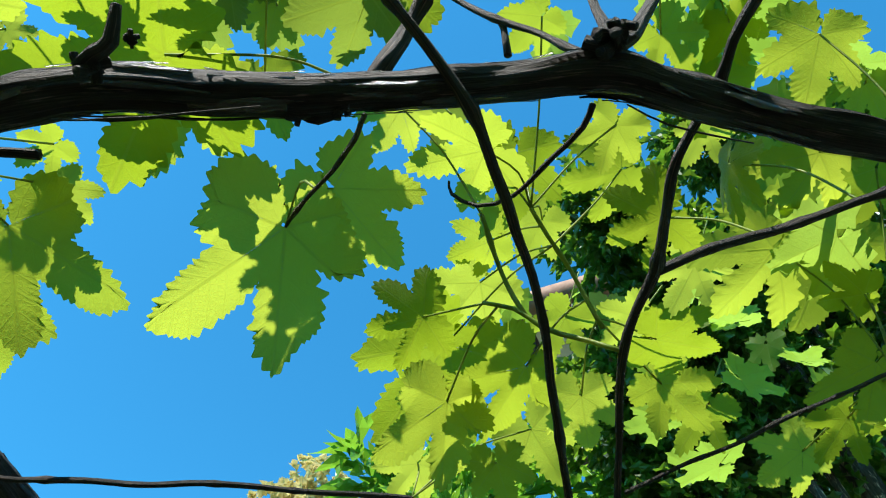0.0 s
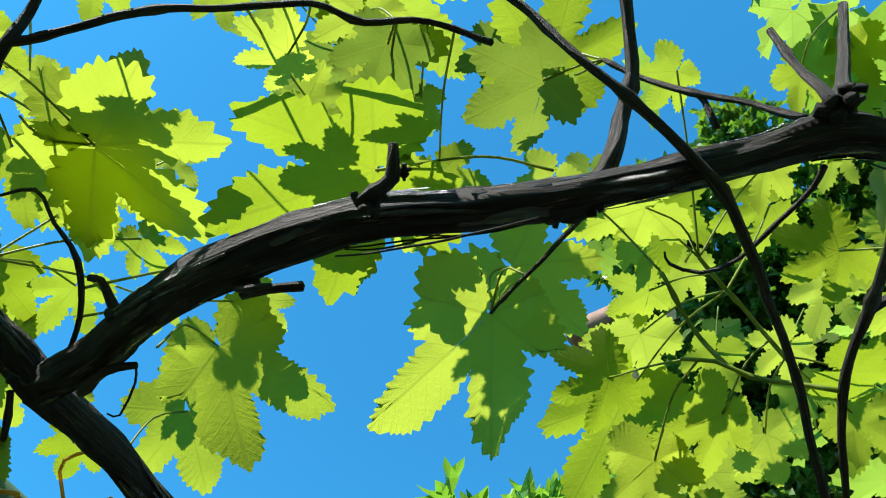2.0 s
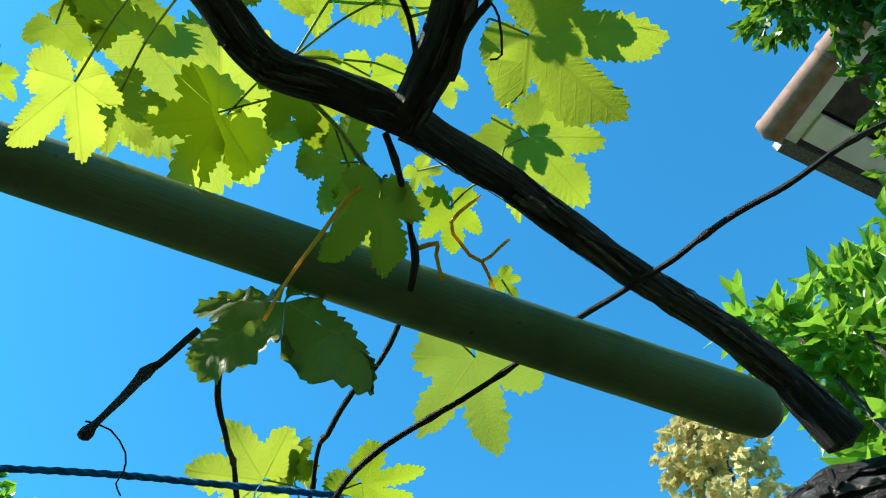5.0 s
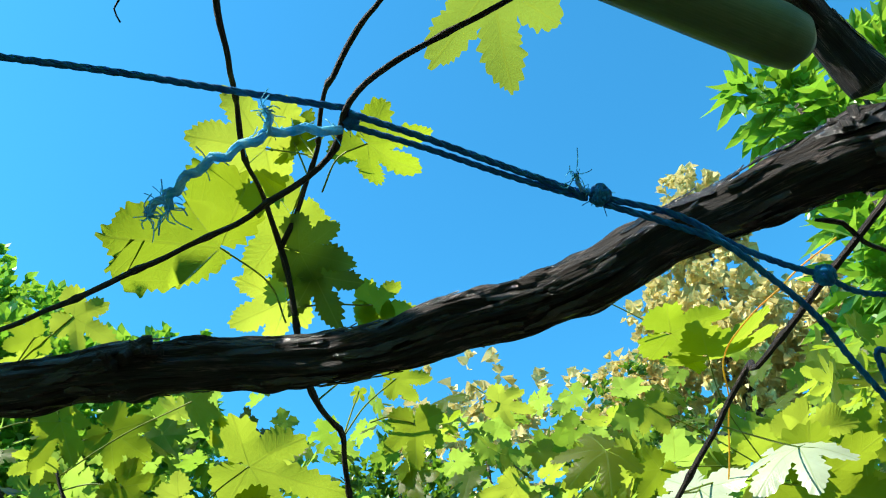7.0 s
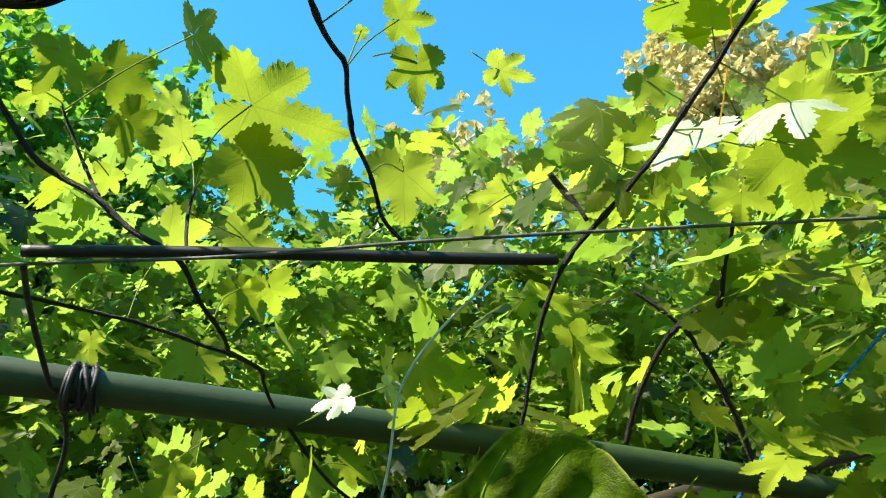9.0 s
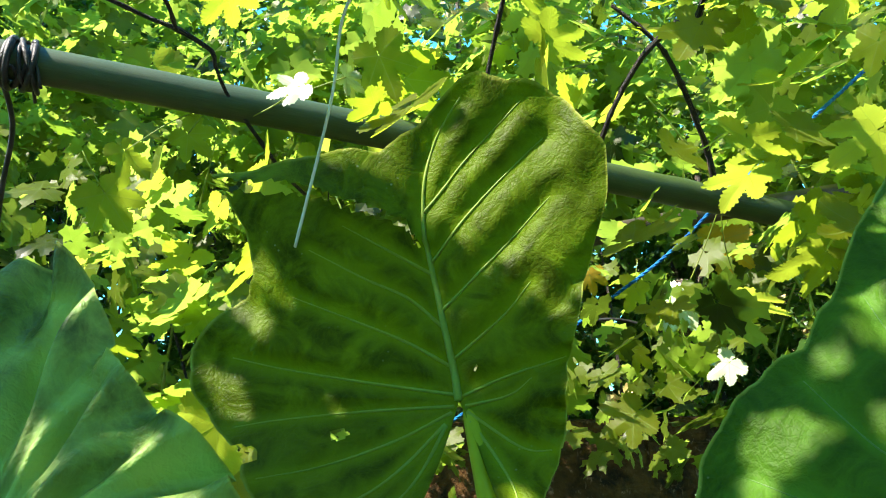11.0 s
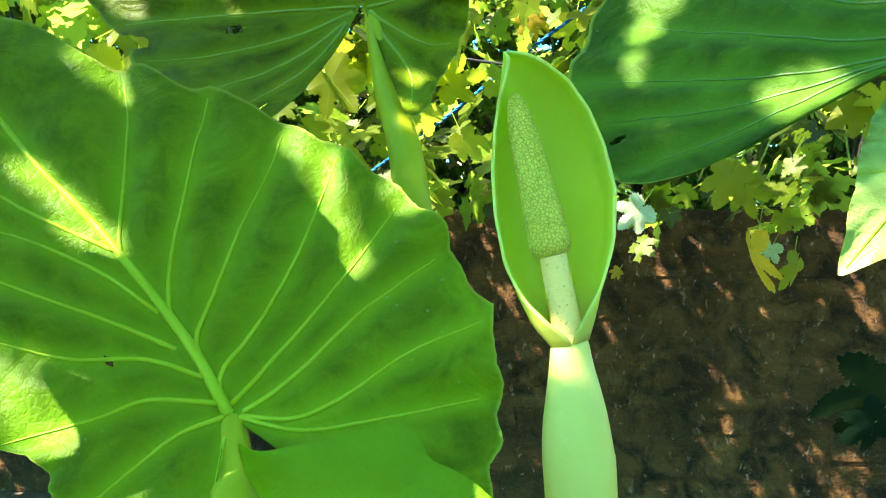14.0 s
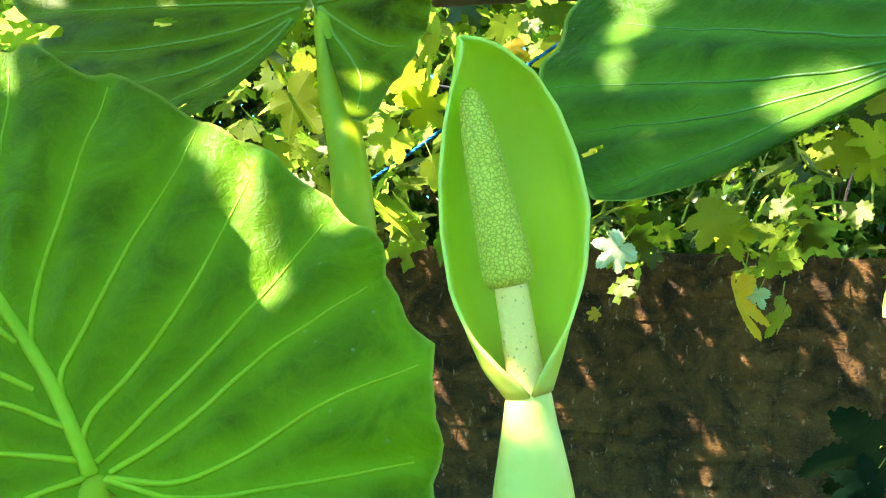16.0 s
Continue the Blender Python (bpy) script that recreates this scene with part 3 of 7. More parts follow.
            q, a = math.hypot(bx, by), math.atan2(bx, by)
            off = abs(math.degrees(a))
            vein = min(abs(off - 0), abs(off - 50), abs(off - 108)) / 27.0
            z = cup * q * q + 0.022 * q * math.cos(min(1.0, vein) * math.pi)
            z += 0.07 * q * q * math.sin(4 * a + phase) + 0.03 * q * q * math.sin(7 * a + 2 * phase) + 0.05 * jit[3] * bx
            z += 0.03 * q * q * math.sin(7 * q + 2 * a + phase)
            px, py = bx + dx[k] * keen, by + dy[k] * keen
            verts.append((px, py, z))
            uvs.append((px * 0.5 + 0.5, py * 0.5 + 0.5))
    # the stalk's sinus stays open
    for j in range(around - 1):
        if lobe[j] != lobe[j + 1]:
            faces.append((0, 1 + j, 2 + j))
    for k in range(len(shares) - 1):
        for j in range(around - 1):
            c, d = 1 + k * around + j, 2 + k * around + j
            faces.append((c, c + around, d + around, d))
    return verts, faces, uvs


LONG_LOBE = ((0, 1.0), (9, 0.82), (15, 0.58), (20, 0.38), (24, 0.55), (35, 0.95), (47, 1.10), (56, 0.85), (64, 0.58), (70, 0.46), (78, 0.52), (90, 0.55), (105, 0.50), (125, 0.57), (146, 0.52), (165, 0.38), (176, 0.15), (180, 0.05),
             (-10, 0.85), (-22, 0.78), (-28, 0.66), (-36, 0.42), (-40, 0.34), (-48, 0.48), (-65, 0.60), (-80, 0.48), (-100, 0.40), (-123, 0.38), (-150, 0.34), (-170, 0.20), (-180, 0.05))
SIDE_LOBE = [(-a, r * (0.82 if a > 22 else 0.95 if a > 0 else 0.85)) for a, r in LONG_LOBE]
BLADES = [vine_blade(11, 1.0, 84, 4, 5, -0.10, LONG_LOBE), vine_blade(23, 0.65, 60, 4, 5, -0.16), vine_blade(37, 0.95, 66, 4, 5, 0.10), vine_blade(41, 0.8, 62, 4, 5, -0.05), vine_blade(59, 1.05, 68, 4, 5, -0.42), vine_blade(13, 1.0, 80, 4, 5, -0.12, SIDE_LOBE)]
crumpled = vine_blade(77, 0.5, 66, 4, 5, -0.5)
BLADES.append(([(x * 0.86, y, z - 0.55 * abs(x) + 0.16 * noise.noise((x * 5, y * 5, 1.0)) + 0.07 * noise.noise((x * 13, y * 13, 4.0))) for x, y, z in crumpled[0]], crumpled[1], crumpled[2]))
WILT_EDGE = ((180, 0.05), (140, 0.22), (113, 0.45), (105, 0.54), (99, 0.62), (85, 0.58), (69, 0.47), (63, 0.65), (49, 0.76), (39, 0.75), (32, 0.72), (22, 0.58), (14, 0.37), (2, 0.40), (-9, 0.39), (-13, 0.71), (-22, 0.74), (-30, 0.87), (-34, 1.01), (-40, 0.89), (-58, 0.60), (-65, 0.47), (-85, 0.26), (-121, 0.14), (-180, 0.05))
wilted = vine_blade(83, 0.5, 50, 4, 5, 0.05, WILT_EDGE)
BLADES.append(([(x, y, z * 0.5 + 0.10 * noise.noise((x * 4, y * 4, 2.0)) + 0.05 * noise.noise((x * 11, y * 11, 6.0)) - 0.10 * abs(x + 0.05)) for x, y, z in wilted[0]], wilted[1], wilted[2]))
WIDE_EDGE = ((-180, 0.05), (-120, 0.12), (-80, 0.22), (-56, 0.40), (-45, 0.58), (-39, 0.66), (-36, 0.80), (-27, 0.87), (-23, 0.80), (-18, 0.94), (-11, 0.86), (-6, 0.91), (0, 1.0), (6, 0.89), (16, 0.85), (26, 0.70), (31, 0.54), (45, 0.42), (58, 0.58), (65, 0.70), (71, 0.75), (78, 0.69), (90, 0.70), (108, 0.62), (131, 0.54), (141, 0.41), (160, 0.20), (180, 0.05))
BLADES.append(vine_blade(91, 0.5, 44, 4, 5, -0.08, WIDE_EDGE))
BLADE_MESH = {}
for n_blade, blade in enumerate(BLADES):
    for material in (VINE_LEAF, VINE_LEAF_SHADED, VINE_LEAF_DEEP_SHADE, VINE_LEAF_SUNLIT, VINE_LEAF_WILTED, VINE_LEAF_YELLOW):
        BLADE_MESH[n_blade, material.name] = mesh_of("leaf_blade", blade[0], blade[1], material, True, blade[2])
SMALL_BLADES = [vine_blade(70 + k, 0.55 + 0.12 * k, 26, 2, 2, -0.2 + 0.1 * k) for k in range(5)]
SMALL_AROUND = 52


def leaf_pose(at, tip, face):
    at, tip, z = Vector(at), Vector(tip), Vector(face)
    y = tip - at
    size = y.length
    y.normalize()
    x = y.cross(z).normalized()
    z = x.cross(y)
    return Matrix.LocRotScale(at, Matrix((x, y, z)).transposed().to_quaternion(), (size, size, size)), size


LEAF_COUNT = [0]


def leaf(at, tip, face, variant, parent, to=None, pale=0, wilt=0.0, yellow=0, dark=0, dull=0):
    LEAF_COUNT[0] += 1
    if not (pale or wilt or yellow or dark) and face[2] < 0.1:
        # leaves hold themselves towards the sun
        face = Vector(face).normalized() - TO_SUN * 0.5
    m, size = leaf_pose(at, tip, face)
    material = VINE_LEAF_SHADED if dull else VINE_LEAF_DEEP_SHADE if dark else VINE_LEAF_YELLOW if yellow else VINE_LEAF_WILTED if wilt else VINE_LEAF_SUNLIT if pale else VINE_LEAF
    ob = part("leaf", BLADE_MESH[variant, material.name], parent, "leaf coloured dark for deep shade" if dark else "leaf coloured pale for sunlight" if pale else "yellowed dying leaf" if yellow else "wilted curled leaf" if wilt else "", m)
    a, y, z = Vector(at), (Vector(tip) - Vector(at)).normalized(), Vector(face).normalized()
    end = Vector(to) if to else a - y * size * 0.75 - z * size * 0.35 + Vector((0, 0, size * 0.2))
    if not to and CANE_POINTS:
        # the stalk springs from the nearest cane on its side
        stems = np.vstack(CANE_POINTS)
        near = stems[np.argmin(np.linalg.norm(stems - np.asarray(a - y * size * 0.6), axis=1))]
        if 0.015 < (Vector(near) - a).length < 0.20:
            end = Vector(near)
    mid = (a + end) / 2 - z * size * 0.10 - y * size * 0.12
    piece = tube(spline([(*a, 0.0), (*mid, 0.0), (*end, 0.0)], 0.008), np.linspace(0.0008, 0.0013, 60), 6)
    stalk = solid("petiole", piece, GREEN_SHOOT, ob)
    return ob


def foliage(name, places, parent, material, blades, label):
    """Many small leaves in one mesh: (place, tip direction, face, size) each."""
    all_v, all_f, all_u, k = [], [], [], 0
    for i, (at, way, face, size) in enumerate(places):
        m, _ = leaf_pose(at, Vector(at) + Vector(way).normalized() * size, face)
        v, f, u = blades[i % len(blades)]
        v = np.asarray(v) @ np.asarray(m.to_3x3()).T + np.asarray(at)
        all_v.append(v)
        all_u.append(np.asarray(u))
        all_f += [tuple(q + k for q in face_) for face_ in f]
        k += len(v)
    v = np.vstack(all_v)
    c = (v.min(0) + v.max(0)) / 2
    ob = part(name, mesh_of(name, v - c, all_f, material, True, np.vstack(all_u)), parent, label, Matrix.Translation(Vector(c)))
    return tagged(ob, kind="stuff")


def knob(at, size, parent, seed):
    """A swollen, jagged pruning knot on a cane, with stubs of old bark."""
    rnd = random.Random(seed)
    pieces = []
    for k in range(7):
        way = Vector((rnd.gauss(0, 1), rnd.gauss(0, 1), rnd.gauss(0, 1))).normalized()
        a = Vector(at) - way * size * 0.5
        b = Vector(at) + way * size * rnd.uniform(0.9, 1.7)
        mid = a.lerp(b, 0.6) + Vector((rnd.gauss(0, 1), rnd.gauss(0, 1), rnd.gauss(0, 1))) * size * 0.16
        wide = size * rnd.uniform(0.30, 0.55)
        pieces.append(tube(spline([(*a, 0), (*mid, 0), (*b, 0)], size * 0.14), np.linspace(wide, wide * 0.35, 80), 9, 0.45, 0.3, True, seed + k))
    return solid("bark_knot", joined(pieces), BARK, parent)


cane("cane", [(-0.402, 0.240, 1.909, 0.0120), (-0.351, 0.213, 1.897, 0.0115), (-0.307, 0.181, 1.887, 0.0115), (-0.252, 0.149, 1.872, 0.0115), (-0.179, 0.133, 1.875, 0.0110), (-0.119, 0.134, 1.875, 0.0095), (-0.080, 0.136, 1.882, 0.0090), (-0.030, 0.135, 1.890, 0.0086), (0.011, 0.134, 1.900, 0.0088), (0.051, 0.133, 1.909, 0.0110), (0.086, 0.142, 1.912, 0.0096), (0.144, 0.158, 1.917, 0.0096), (0.193, 0.168, 1.920, 0.0096), (0.264, 0.184, 1.927, 0.0090), (0.397, 0.201, 1.949, 0.0080)], vine, bark=1.0)
cane("cane", [(-0.402, 0.240, 1.909, 0.0120), (-0.425, 0.197, 1.920, 0.0110), (-0.445, 0.163, 1.925, 0.0110), (-0.442, 0.116, 1.936, 0.0110), (-0.436, 0.069, 1.952, 0.0110), (-0.425, 0.024, 1.974, 0.0110), (-0.418, -0.022, 2.002, 0.0110), (-0.413, -0.111, 2.066, 0.0100)], vine, bark=1.0)
cane("cane", [(-0.402, 0.240, 1.909, 0.0130), (-0.397, 0.272, 1.917, 0.0116), (-0.387, 0.325, 1.927, 0.0112), (-0.376, 0.390, 1.930, 0.0110), (-0.363, 0.457, 1.931, 0.0112), (-0.350, 0.515, 1.934, 0.0116), (-0.338, 0.568, 1.935, 0.0125), (-0.327, 0.625, 1.925, 0.0145), (-0.316, 0.668, 1.880, 0.0175)], vine, bark=1.0)
cane("trunk", [(-1.320, 0.200, 1.815, 0.0200), (-1.121, 0.307, 1.798, 0.0190), (-0.975, 0.379, 1.779, 0.0195), (-0.924, 0.407, 1.778, 0.0190), (-0.874, 0.435, 1.777, 0.0210), (-0.809, 0.473, 1.769, 0.0190), (-0.747, 0.509, 1.760, 0.0190), (-0.688, 0.535, 1.758, 0.0190), (-0.648, 0.554, 1.766, 0.0200), (-0.590, 0.586, 1.774, 0.0200), (-0.542, 0.598, 1.778, 0.0200), (-0.489, 0.615, 1.796, 0.0200), (-0.439, 0.636, 1.809, 0.0210), (-0.389, 0.651, 1.819, 0.0240), (-0.342, 0.669, 1.826, 0.0270), (-0.287, 0.696, 1.821, 0.0270), (-0.230, 0.755, 1.773, 0.0280), (-0.190, 0.911, 1.654, 0.0320)], vine, bark=1.6)
knob((-0.169, 0.116, 1.861), 0.0059, vine, 0)
knob((-0.155, 0.107, 1.868), 0.0030, vine, 1)
knob((0.051, 0.119, 1.909), 0.0073, vine, 2)
knob((0.056, 0.111, 1.910), 0.0053, vine, 3)
knob((-0.071, 0.142, 1.879), 0.0046, vine, 4)
knob((-0.172, 0.116, 1.859), 0.0046, vine, 5)
knob((-0.327, 0.184, 1.889), 0.0059, vine, 6)
knob((-0.401, 0.234, 1.903), 0.0086, vine, 7)
knob((-0.444, 0.162, 1.917), 0.0059, vine, 8)
knob((-0.451, 0.140, 1.920), 0.0046, vine, 9)
knob((-0.236, 0.154, 1.863), 0.0046, vine, 10)
knob((-0.086, 0.142, 1.874), 0.0040, vine, 11)
knob((-0.854, 0.421, 1.776), 0.0132, vine, 12)
knob((-0.347, 0.644, 1.834), 0.0106, vine, 13)
knob((-0.867, 0.407, 1.768), 0.0079, vine, 14)
cane("spur", [(-0.175, 0.117, 1.860, 0.0050), (-0.166, 0.111, 1.859, 0.0050), (-0.157, 0.105, 1.858, 0.0040), (-0.155, 0.092, 1.866, 0.0032)], vine)
cane("spur", [(-0.329, 0.191, 1.896, 0.0055), (-0.333, 0.178, 1.902, 0.0040), (-0.336, 0.169, 1.907, 0.0030), (-0.343, 0.167, 1.908, 0.0025)], vine)
cane("spur", [(-0.362, 0.229, 1.886, 0.0040), (-0.340, 0.214, 1.881, 0.0040), (-0.318, 0.207, 1.876, 0.0030)], vine)
cane("tendril", [(-0.318, 0.207, 1.876, 0.0010), (-0.319, 0.215, 1.871, 0.0010), (-0.329, 0.229, 1.862, 0.0009), (-0.335, 0.227, 1.862, 0.0007)], vine)
cane("cane", [(-0.424, 0.097, 1.943, 0.0075), (-0.406, 0.078, 1.974, 0.0060), (-0.384, 0.055, 1.985, 0.0052), (-0.374, 0.042, 2.005, 0.0040), (-0.360, 0.021, 2.019, 0.0035), (-0.347, -0.003, 2.035, 0.0030)], vine)
cane("cane", [(-0.381, 0.053, 1.987, 0.0045), (-0.373, 0.055, 1.992, 0.0040), (-0.344, 0.053, 1.997, 0.0035), (-0.303, 0.051, 2.010, 0.0036), (-0.259, 0.057, 2.012, 0.0032), (-0.213, 0.061, 2.016, 0.0030), (-0.183, 0.075, 2.012, 0.0030), (-0.146, 0.082, 2.025, 0.0028), (-0.109, 0.098, 2.020, 0.0032)], vine)
cane("cane", [(-0.391, 0.058, 1.970, 0.0028), (-0.393, 0.038, 1.993, 0.0026), (-0.385, 0.013, 2.009, 0.0024), (-0.382, -0.014, 2.037, 0.0022)], vine)
cane("cane", [(-0.379, 0.225, 1.904, 0.0024), (-0.361, 0.196, 1.912, 0.0024), (-0.356, 0.165, 1.924, 0.0026), (-0.367, 0.145, 1.935, 0.0016), (-0.382, 0.130, 1.953, 0.0018), (-0.411, 0.131, 1.948, 0.0010)], vine)
cane("cane", [(0.054, 0.122, 1.917, 0.0070), (0.065, 0.124, 1.940, 0.0060), (0.081, 0.118, 1.981, 0.0045), (0.097, 0.105, 2.026, 0.0040)], vine)
cane("cane", [(0.053, 0.122, 1.917, 0.0050), (0.051, 0.116, 1.932, 0.0040), (0.047, 0.112, 1.958, 0.0032), (0.043, 0.103, 1.988, 0.0030)], vine)
cane("cane", [(0.040, 0.126, 1.916, 0.0035), (0.023, 0.128, 1.946, 0.0024), (0.003, 0.128, 1.969, 0.0030), (-0.023, 0.126, 2.004, 0.0024), (-0.042, 0.121, 2.030, 0.0022)], vine)
cane("cane", [(0.006, 0.140, 1.950, 0.0030), (0.003, 0.131, 1.967, 0.0026), (-0.001, 0.129, 1.980, 0.0024)], vine)
cane("cane", [(-0.062, 0.145, 1.911, 0.0075), (-0.054, 0.134, 1.919, 0.0070), (-0.046, 0.126, 1.943, 0.0060), (-0.039, 0.114, 1.957, 0.0054), (-0.035, 0.096, 1.975, 0.0050), (-0.035, 0.063, 2.009, 0.0046), (-0.037, 0.024, 2.058, 0.0040)], vine)
cane("cane", [(-0.132, 0.033, 1.997, 0.0030), (-0.088, 0.067, 1.948, 0.0032), (-0.062, 0.087, 1.913, 0.0033), (-0.048, 0.098, 1.901, 0.0035), (-0.032, 0.114, 1.892, 0.0038), (-0.017, 0.133, 1.883, 0.0040), (-0.006, 0.149, 1.877, 0.0038), (0.004, 0.175, 1.873, 0.0038), (0.016, 0.209, 1.875, 0.0036), (0.028, 0.249, 1.868, 0.0034), (0.036, 0.287, 1.856, 0.0032), (0.045, 0.331, 1.839, 0.0032), (0.052, 0.373, 1.825, 0.0030)], vine)
cane("tendril", [(0.046, 0.147, 1.906, 0.0024), (0.043, 0.160, 1.909, 0.0020), (0.031, 0.179, 1.913, 0.0018), (0.012, 0.205, 1.920, 0.0017), (-0.007, 0.214, 1.924, 0.0015), (-0.022, 0.214, 1.935, 0.0012), (-0.024, 0.208, 1.939, 0.0009)], vine)
cane("cane", [(0.133, 0.086, 1.957, 0.0050), (0.125, 0.108, 1.949, 0.0046), (0.116, 0.126, 1.942, 0.0040), (0.112, 0.148, 1.939, 0.0038), (0.101, 0.169, 1.931, 0.0034), (0.093, 0.191, 1.922, 0.0040), (0.096, 0.231, 1.932, 0.0040), (0.099, 0.267, 1.945, 0.0050), (0.091, 0.293, 1.940, 0.0042), (0.086, 0.319, 1.934, 0.0042), (0.088, 0.369, 1.926, 0.0036), (0.091, 0.428, 1.911, 0.0034), (0.094, 0.477, 1.904, 0.0032)], vine)
cane("cane", [(0.099, 0.267, 1.945, 0.0046), (0.132, 0.256, 1.955, 0.0042), (0.178, 0.251, 1.973, 0.0042), (0.209, 0.241, 1.981, 0.0040), (0.239, 0.232, 1.989, 0.0040), (0.283, 0.218, 2.002, 0.0036)], vine)
cane("cane", [(0.084, 0.319, 1.934, 0.0024), (0.058, 0.326, 1.951, 0.0024), (0.037, 0.326, 1.962, 0.0022), (0.018, 0.322, 1.975, 0.0022), (-0.003, 0.324, 1.984, 0.0020)], vine, green=1)
cane("cane", [(-0.007, 0.285, 2.034, 0.0024), (0.010, 0.316, 2.003, 0.0024), (0.026, 0.326, 1.973, 0.0024)], vine, green=1)
cane("cane", [(0.030, 0.301, 2.073, 0.0024), (0.062, 0.341, 2.050, 0.0024), (0.086, 0.364, 2.012, 0.0024)], vine, green=1)
cane("cane", [(0.100, 0.441, 1.927, 0.0020), (0.139, 0.435, 1.946, 0.0020), (0.189, 0.425, 1.968, 0.0022), (0.221, 0.420, 1.985, 0.0024), (0.253, 0.417, 2.002, 0.0022), (0.327, 0.415, 2.044, 0.0022)], vine)
cane("spur", [(-0.245, 0.164, 1.868, 0.0040), (-0.233, 0.166, 1.874, 0.0036), (-0.216, 0.169, 1.879, 0.0034)], vine)
cane("cane", [(-0.065, 0.161, 1.918, 0.0020), (-0.082, 0.195, 1.943, 0.0020), (-0.107, 0.229, 1.955, 0.0018), (-0.128, 0.260, 1.969, 0.0016)], vine)
cane("bark_strip", [(-0.194, 0.142, 1.868, 0.0005), (-0.156, 0.143, 1.867, 0.0007), (-0.121, 0.144, 1.870, 0.0007), (-0.085, 0.143, 1.878, 0.0005)], vine)
cane("bark_strip", [(-0.188, 0.143, 1.868, 0.0005), (-0.170, 0.144, 1.865, 0.0007), (-0.154, 0.144, 1.867, 0.0007), (-0.138, 0.143, 1.874, 0.0005)], vine)
cane("bark_strip", [(-0.160, 0.142, 1.871, 0.0005), (-0.137, 0.143, 1.868, 0.0007), (-0.116, 0.144, 1.870, 0.0007), (-0.095, 0.144, 1.877, 0.0005)], vine)
cane("bark_strip", [(0.059, 0.138, 1.888, 0.0005), (0.077, 0.145, 1.882, 0.0007), (0.096, 0.150, 1.881, 0.0007), (0.116, 0.154, 1.884, 0.0005)], vine)
cane("bark_strip", [(-0.239, 0.149, 1.851, 0.0020), (-0.230, 0.147, 1.847, 0.0030), (-0.220, 0.147, 1.848, 0.0012)], vine)
cane("bark_strip", [(-0.189, 0.138, 1.852, 0.0006), (-0.154, 0.135, 1.847, 0.0008), (-0.128, 0.131, 1.847, 0.0008), (-0.097, 0.130, 1.852, 0.0006)], vine)
cane("bark_strip", [(-0.088, 0.145, 1.880, 0.0030), (-0.080, 0.146, 1.877, 0.0045), (-0.070, 0.145, 1.881, 0.0030)], vine)
cane("bark_strip", [(-0.412, 0.616, 1.814, 0.0008), (-0.402, 0.612, 1.810, 0.0016), (-0.395, 0.613, 1.813, 0.0006)], vine)
cane("cane", [(-0.416, 0.236, 1.900, 0.0030), (-0.425, 0.259, 1.895, 0.0030), (-0.446, 0.293, 1.890, 0.0026), (-0.457, 0.311, 1.887, 0.0036), (-0.503, 0.352, 1.912, 0.0026), (-0.534, 0.373, 1.922, 0.0028), (-0.566, 0.391, 1.931, 0.0026), (-0.597, 0.398, 1.932, 0.0032), (-0.640, 0.415, 1.928, 0.0032), (-0.657, 0.423, 1.936, 0.0030), (-0.695, 0.452, 1.928, 0.0026), (-0.711, 0.469, 1.955, 0.0028), (-0.751, 0.489, 1.926, 0.0028), (-0.787, 0.499, 1.894, 0.0036)], vine)
cane("cane", [(-0.585, 0.268, 1.913, 0.0026), (-0.611, 0.284, 1.896, 0.0026), (-0.631, 0.300, 1.881, 0.0034), (-0.657, 0.331, 1.878, 0.0028), (-0.698, 0.371, 1.904, 0.0030), (-0.728, 0.404, 1.898, 0.0028), (-0.762, 0.458, 1.903, 0.0030), (-0.787, 0.499, 1.894, 0.0040), (-0.799, 0.528, 1.859, 0.0036), (-0.824, 0.573, 1.802, 0.0040), (-0.841, 0.624, 1.789, 0.0036), (-0.846, 0.640, 1.784, 0.0040), (-0.872, 0.679, 1.741, 0.0032), (-0.877, 0.710, 1.710, 0.0032), (-0.887, 0.741, 1.674, 0.0028), (-0.884, 0.769, 1.656, 0.0024)], vine)
cane("cane", [(-0.580, 0.201, 1.743, 0.0042), (-0.5785, 0.203, 1.750, 0.0028), (-0.577, 0.206, 1.760, 0.0026), (-0.582, 0.221, 1.805, 0.0042), (-0.576, 0.224, 1.811, 0.0030), (-0.570, 0.227, 1.818, 0.0028), (-0.558, 0.232, 1.833, 0.0028)], vine)
cane("tendril", [(-0.579, 0.199, 1.751, 0.0007), (-0.576, 0.211, 1.752, 0.0006), (-0.576, 0.222, 1.745, 0.0006), (-0.582, 0.227, 1.739, 0.0007), (-0.588, 0.228, 1.736, 0.0005), (-0.589, 0.233, 1.732, 0.0004)], vine)
cane("cane", [(-0.444, 0.182, 1.971, 0.0018), (-0.452, 0.203, 1.955, 0.0020), (-0.445, 0.228, 1.930, 0.0022), (-0.443, 0.253, 1.910, 0.0024), (-0.438, 0.266, 1.898, 0.0030), (-0.435, 0.277, 1.892, 0.0030)], vine, green=1)
cane("petiole_shoot", [(-0.449, 0.248, 1.892, 0.0026), (-0.459, 0.245, 1.877, 0.0022), (-0.486, 0.244, 1.848, 0.0016), (-0.501, 0.241, 1.826, 0.0014), (-0.510, 0.241, 1.809, 0.0014)], vine, yellow=1)
cane("petiole_shoot", [(-0.416, 0.340, 1.960, 0.0014), (-0.440, 0.333, 1.943, 0.0020), (-0.443, 0.346, 1.933, 0.0018), (-0.439, 0.363, 1.925, 0.0018), (-0.418, 0.372, 1.940, 0.0016)], vine, yellow=1)
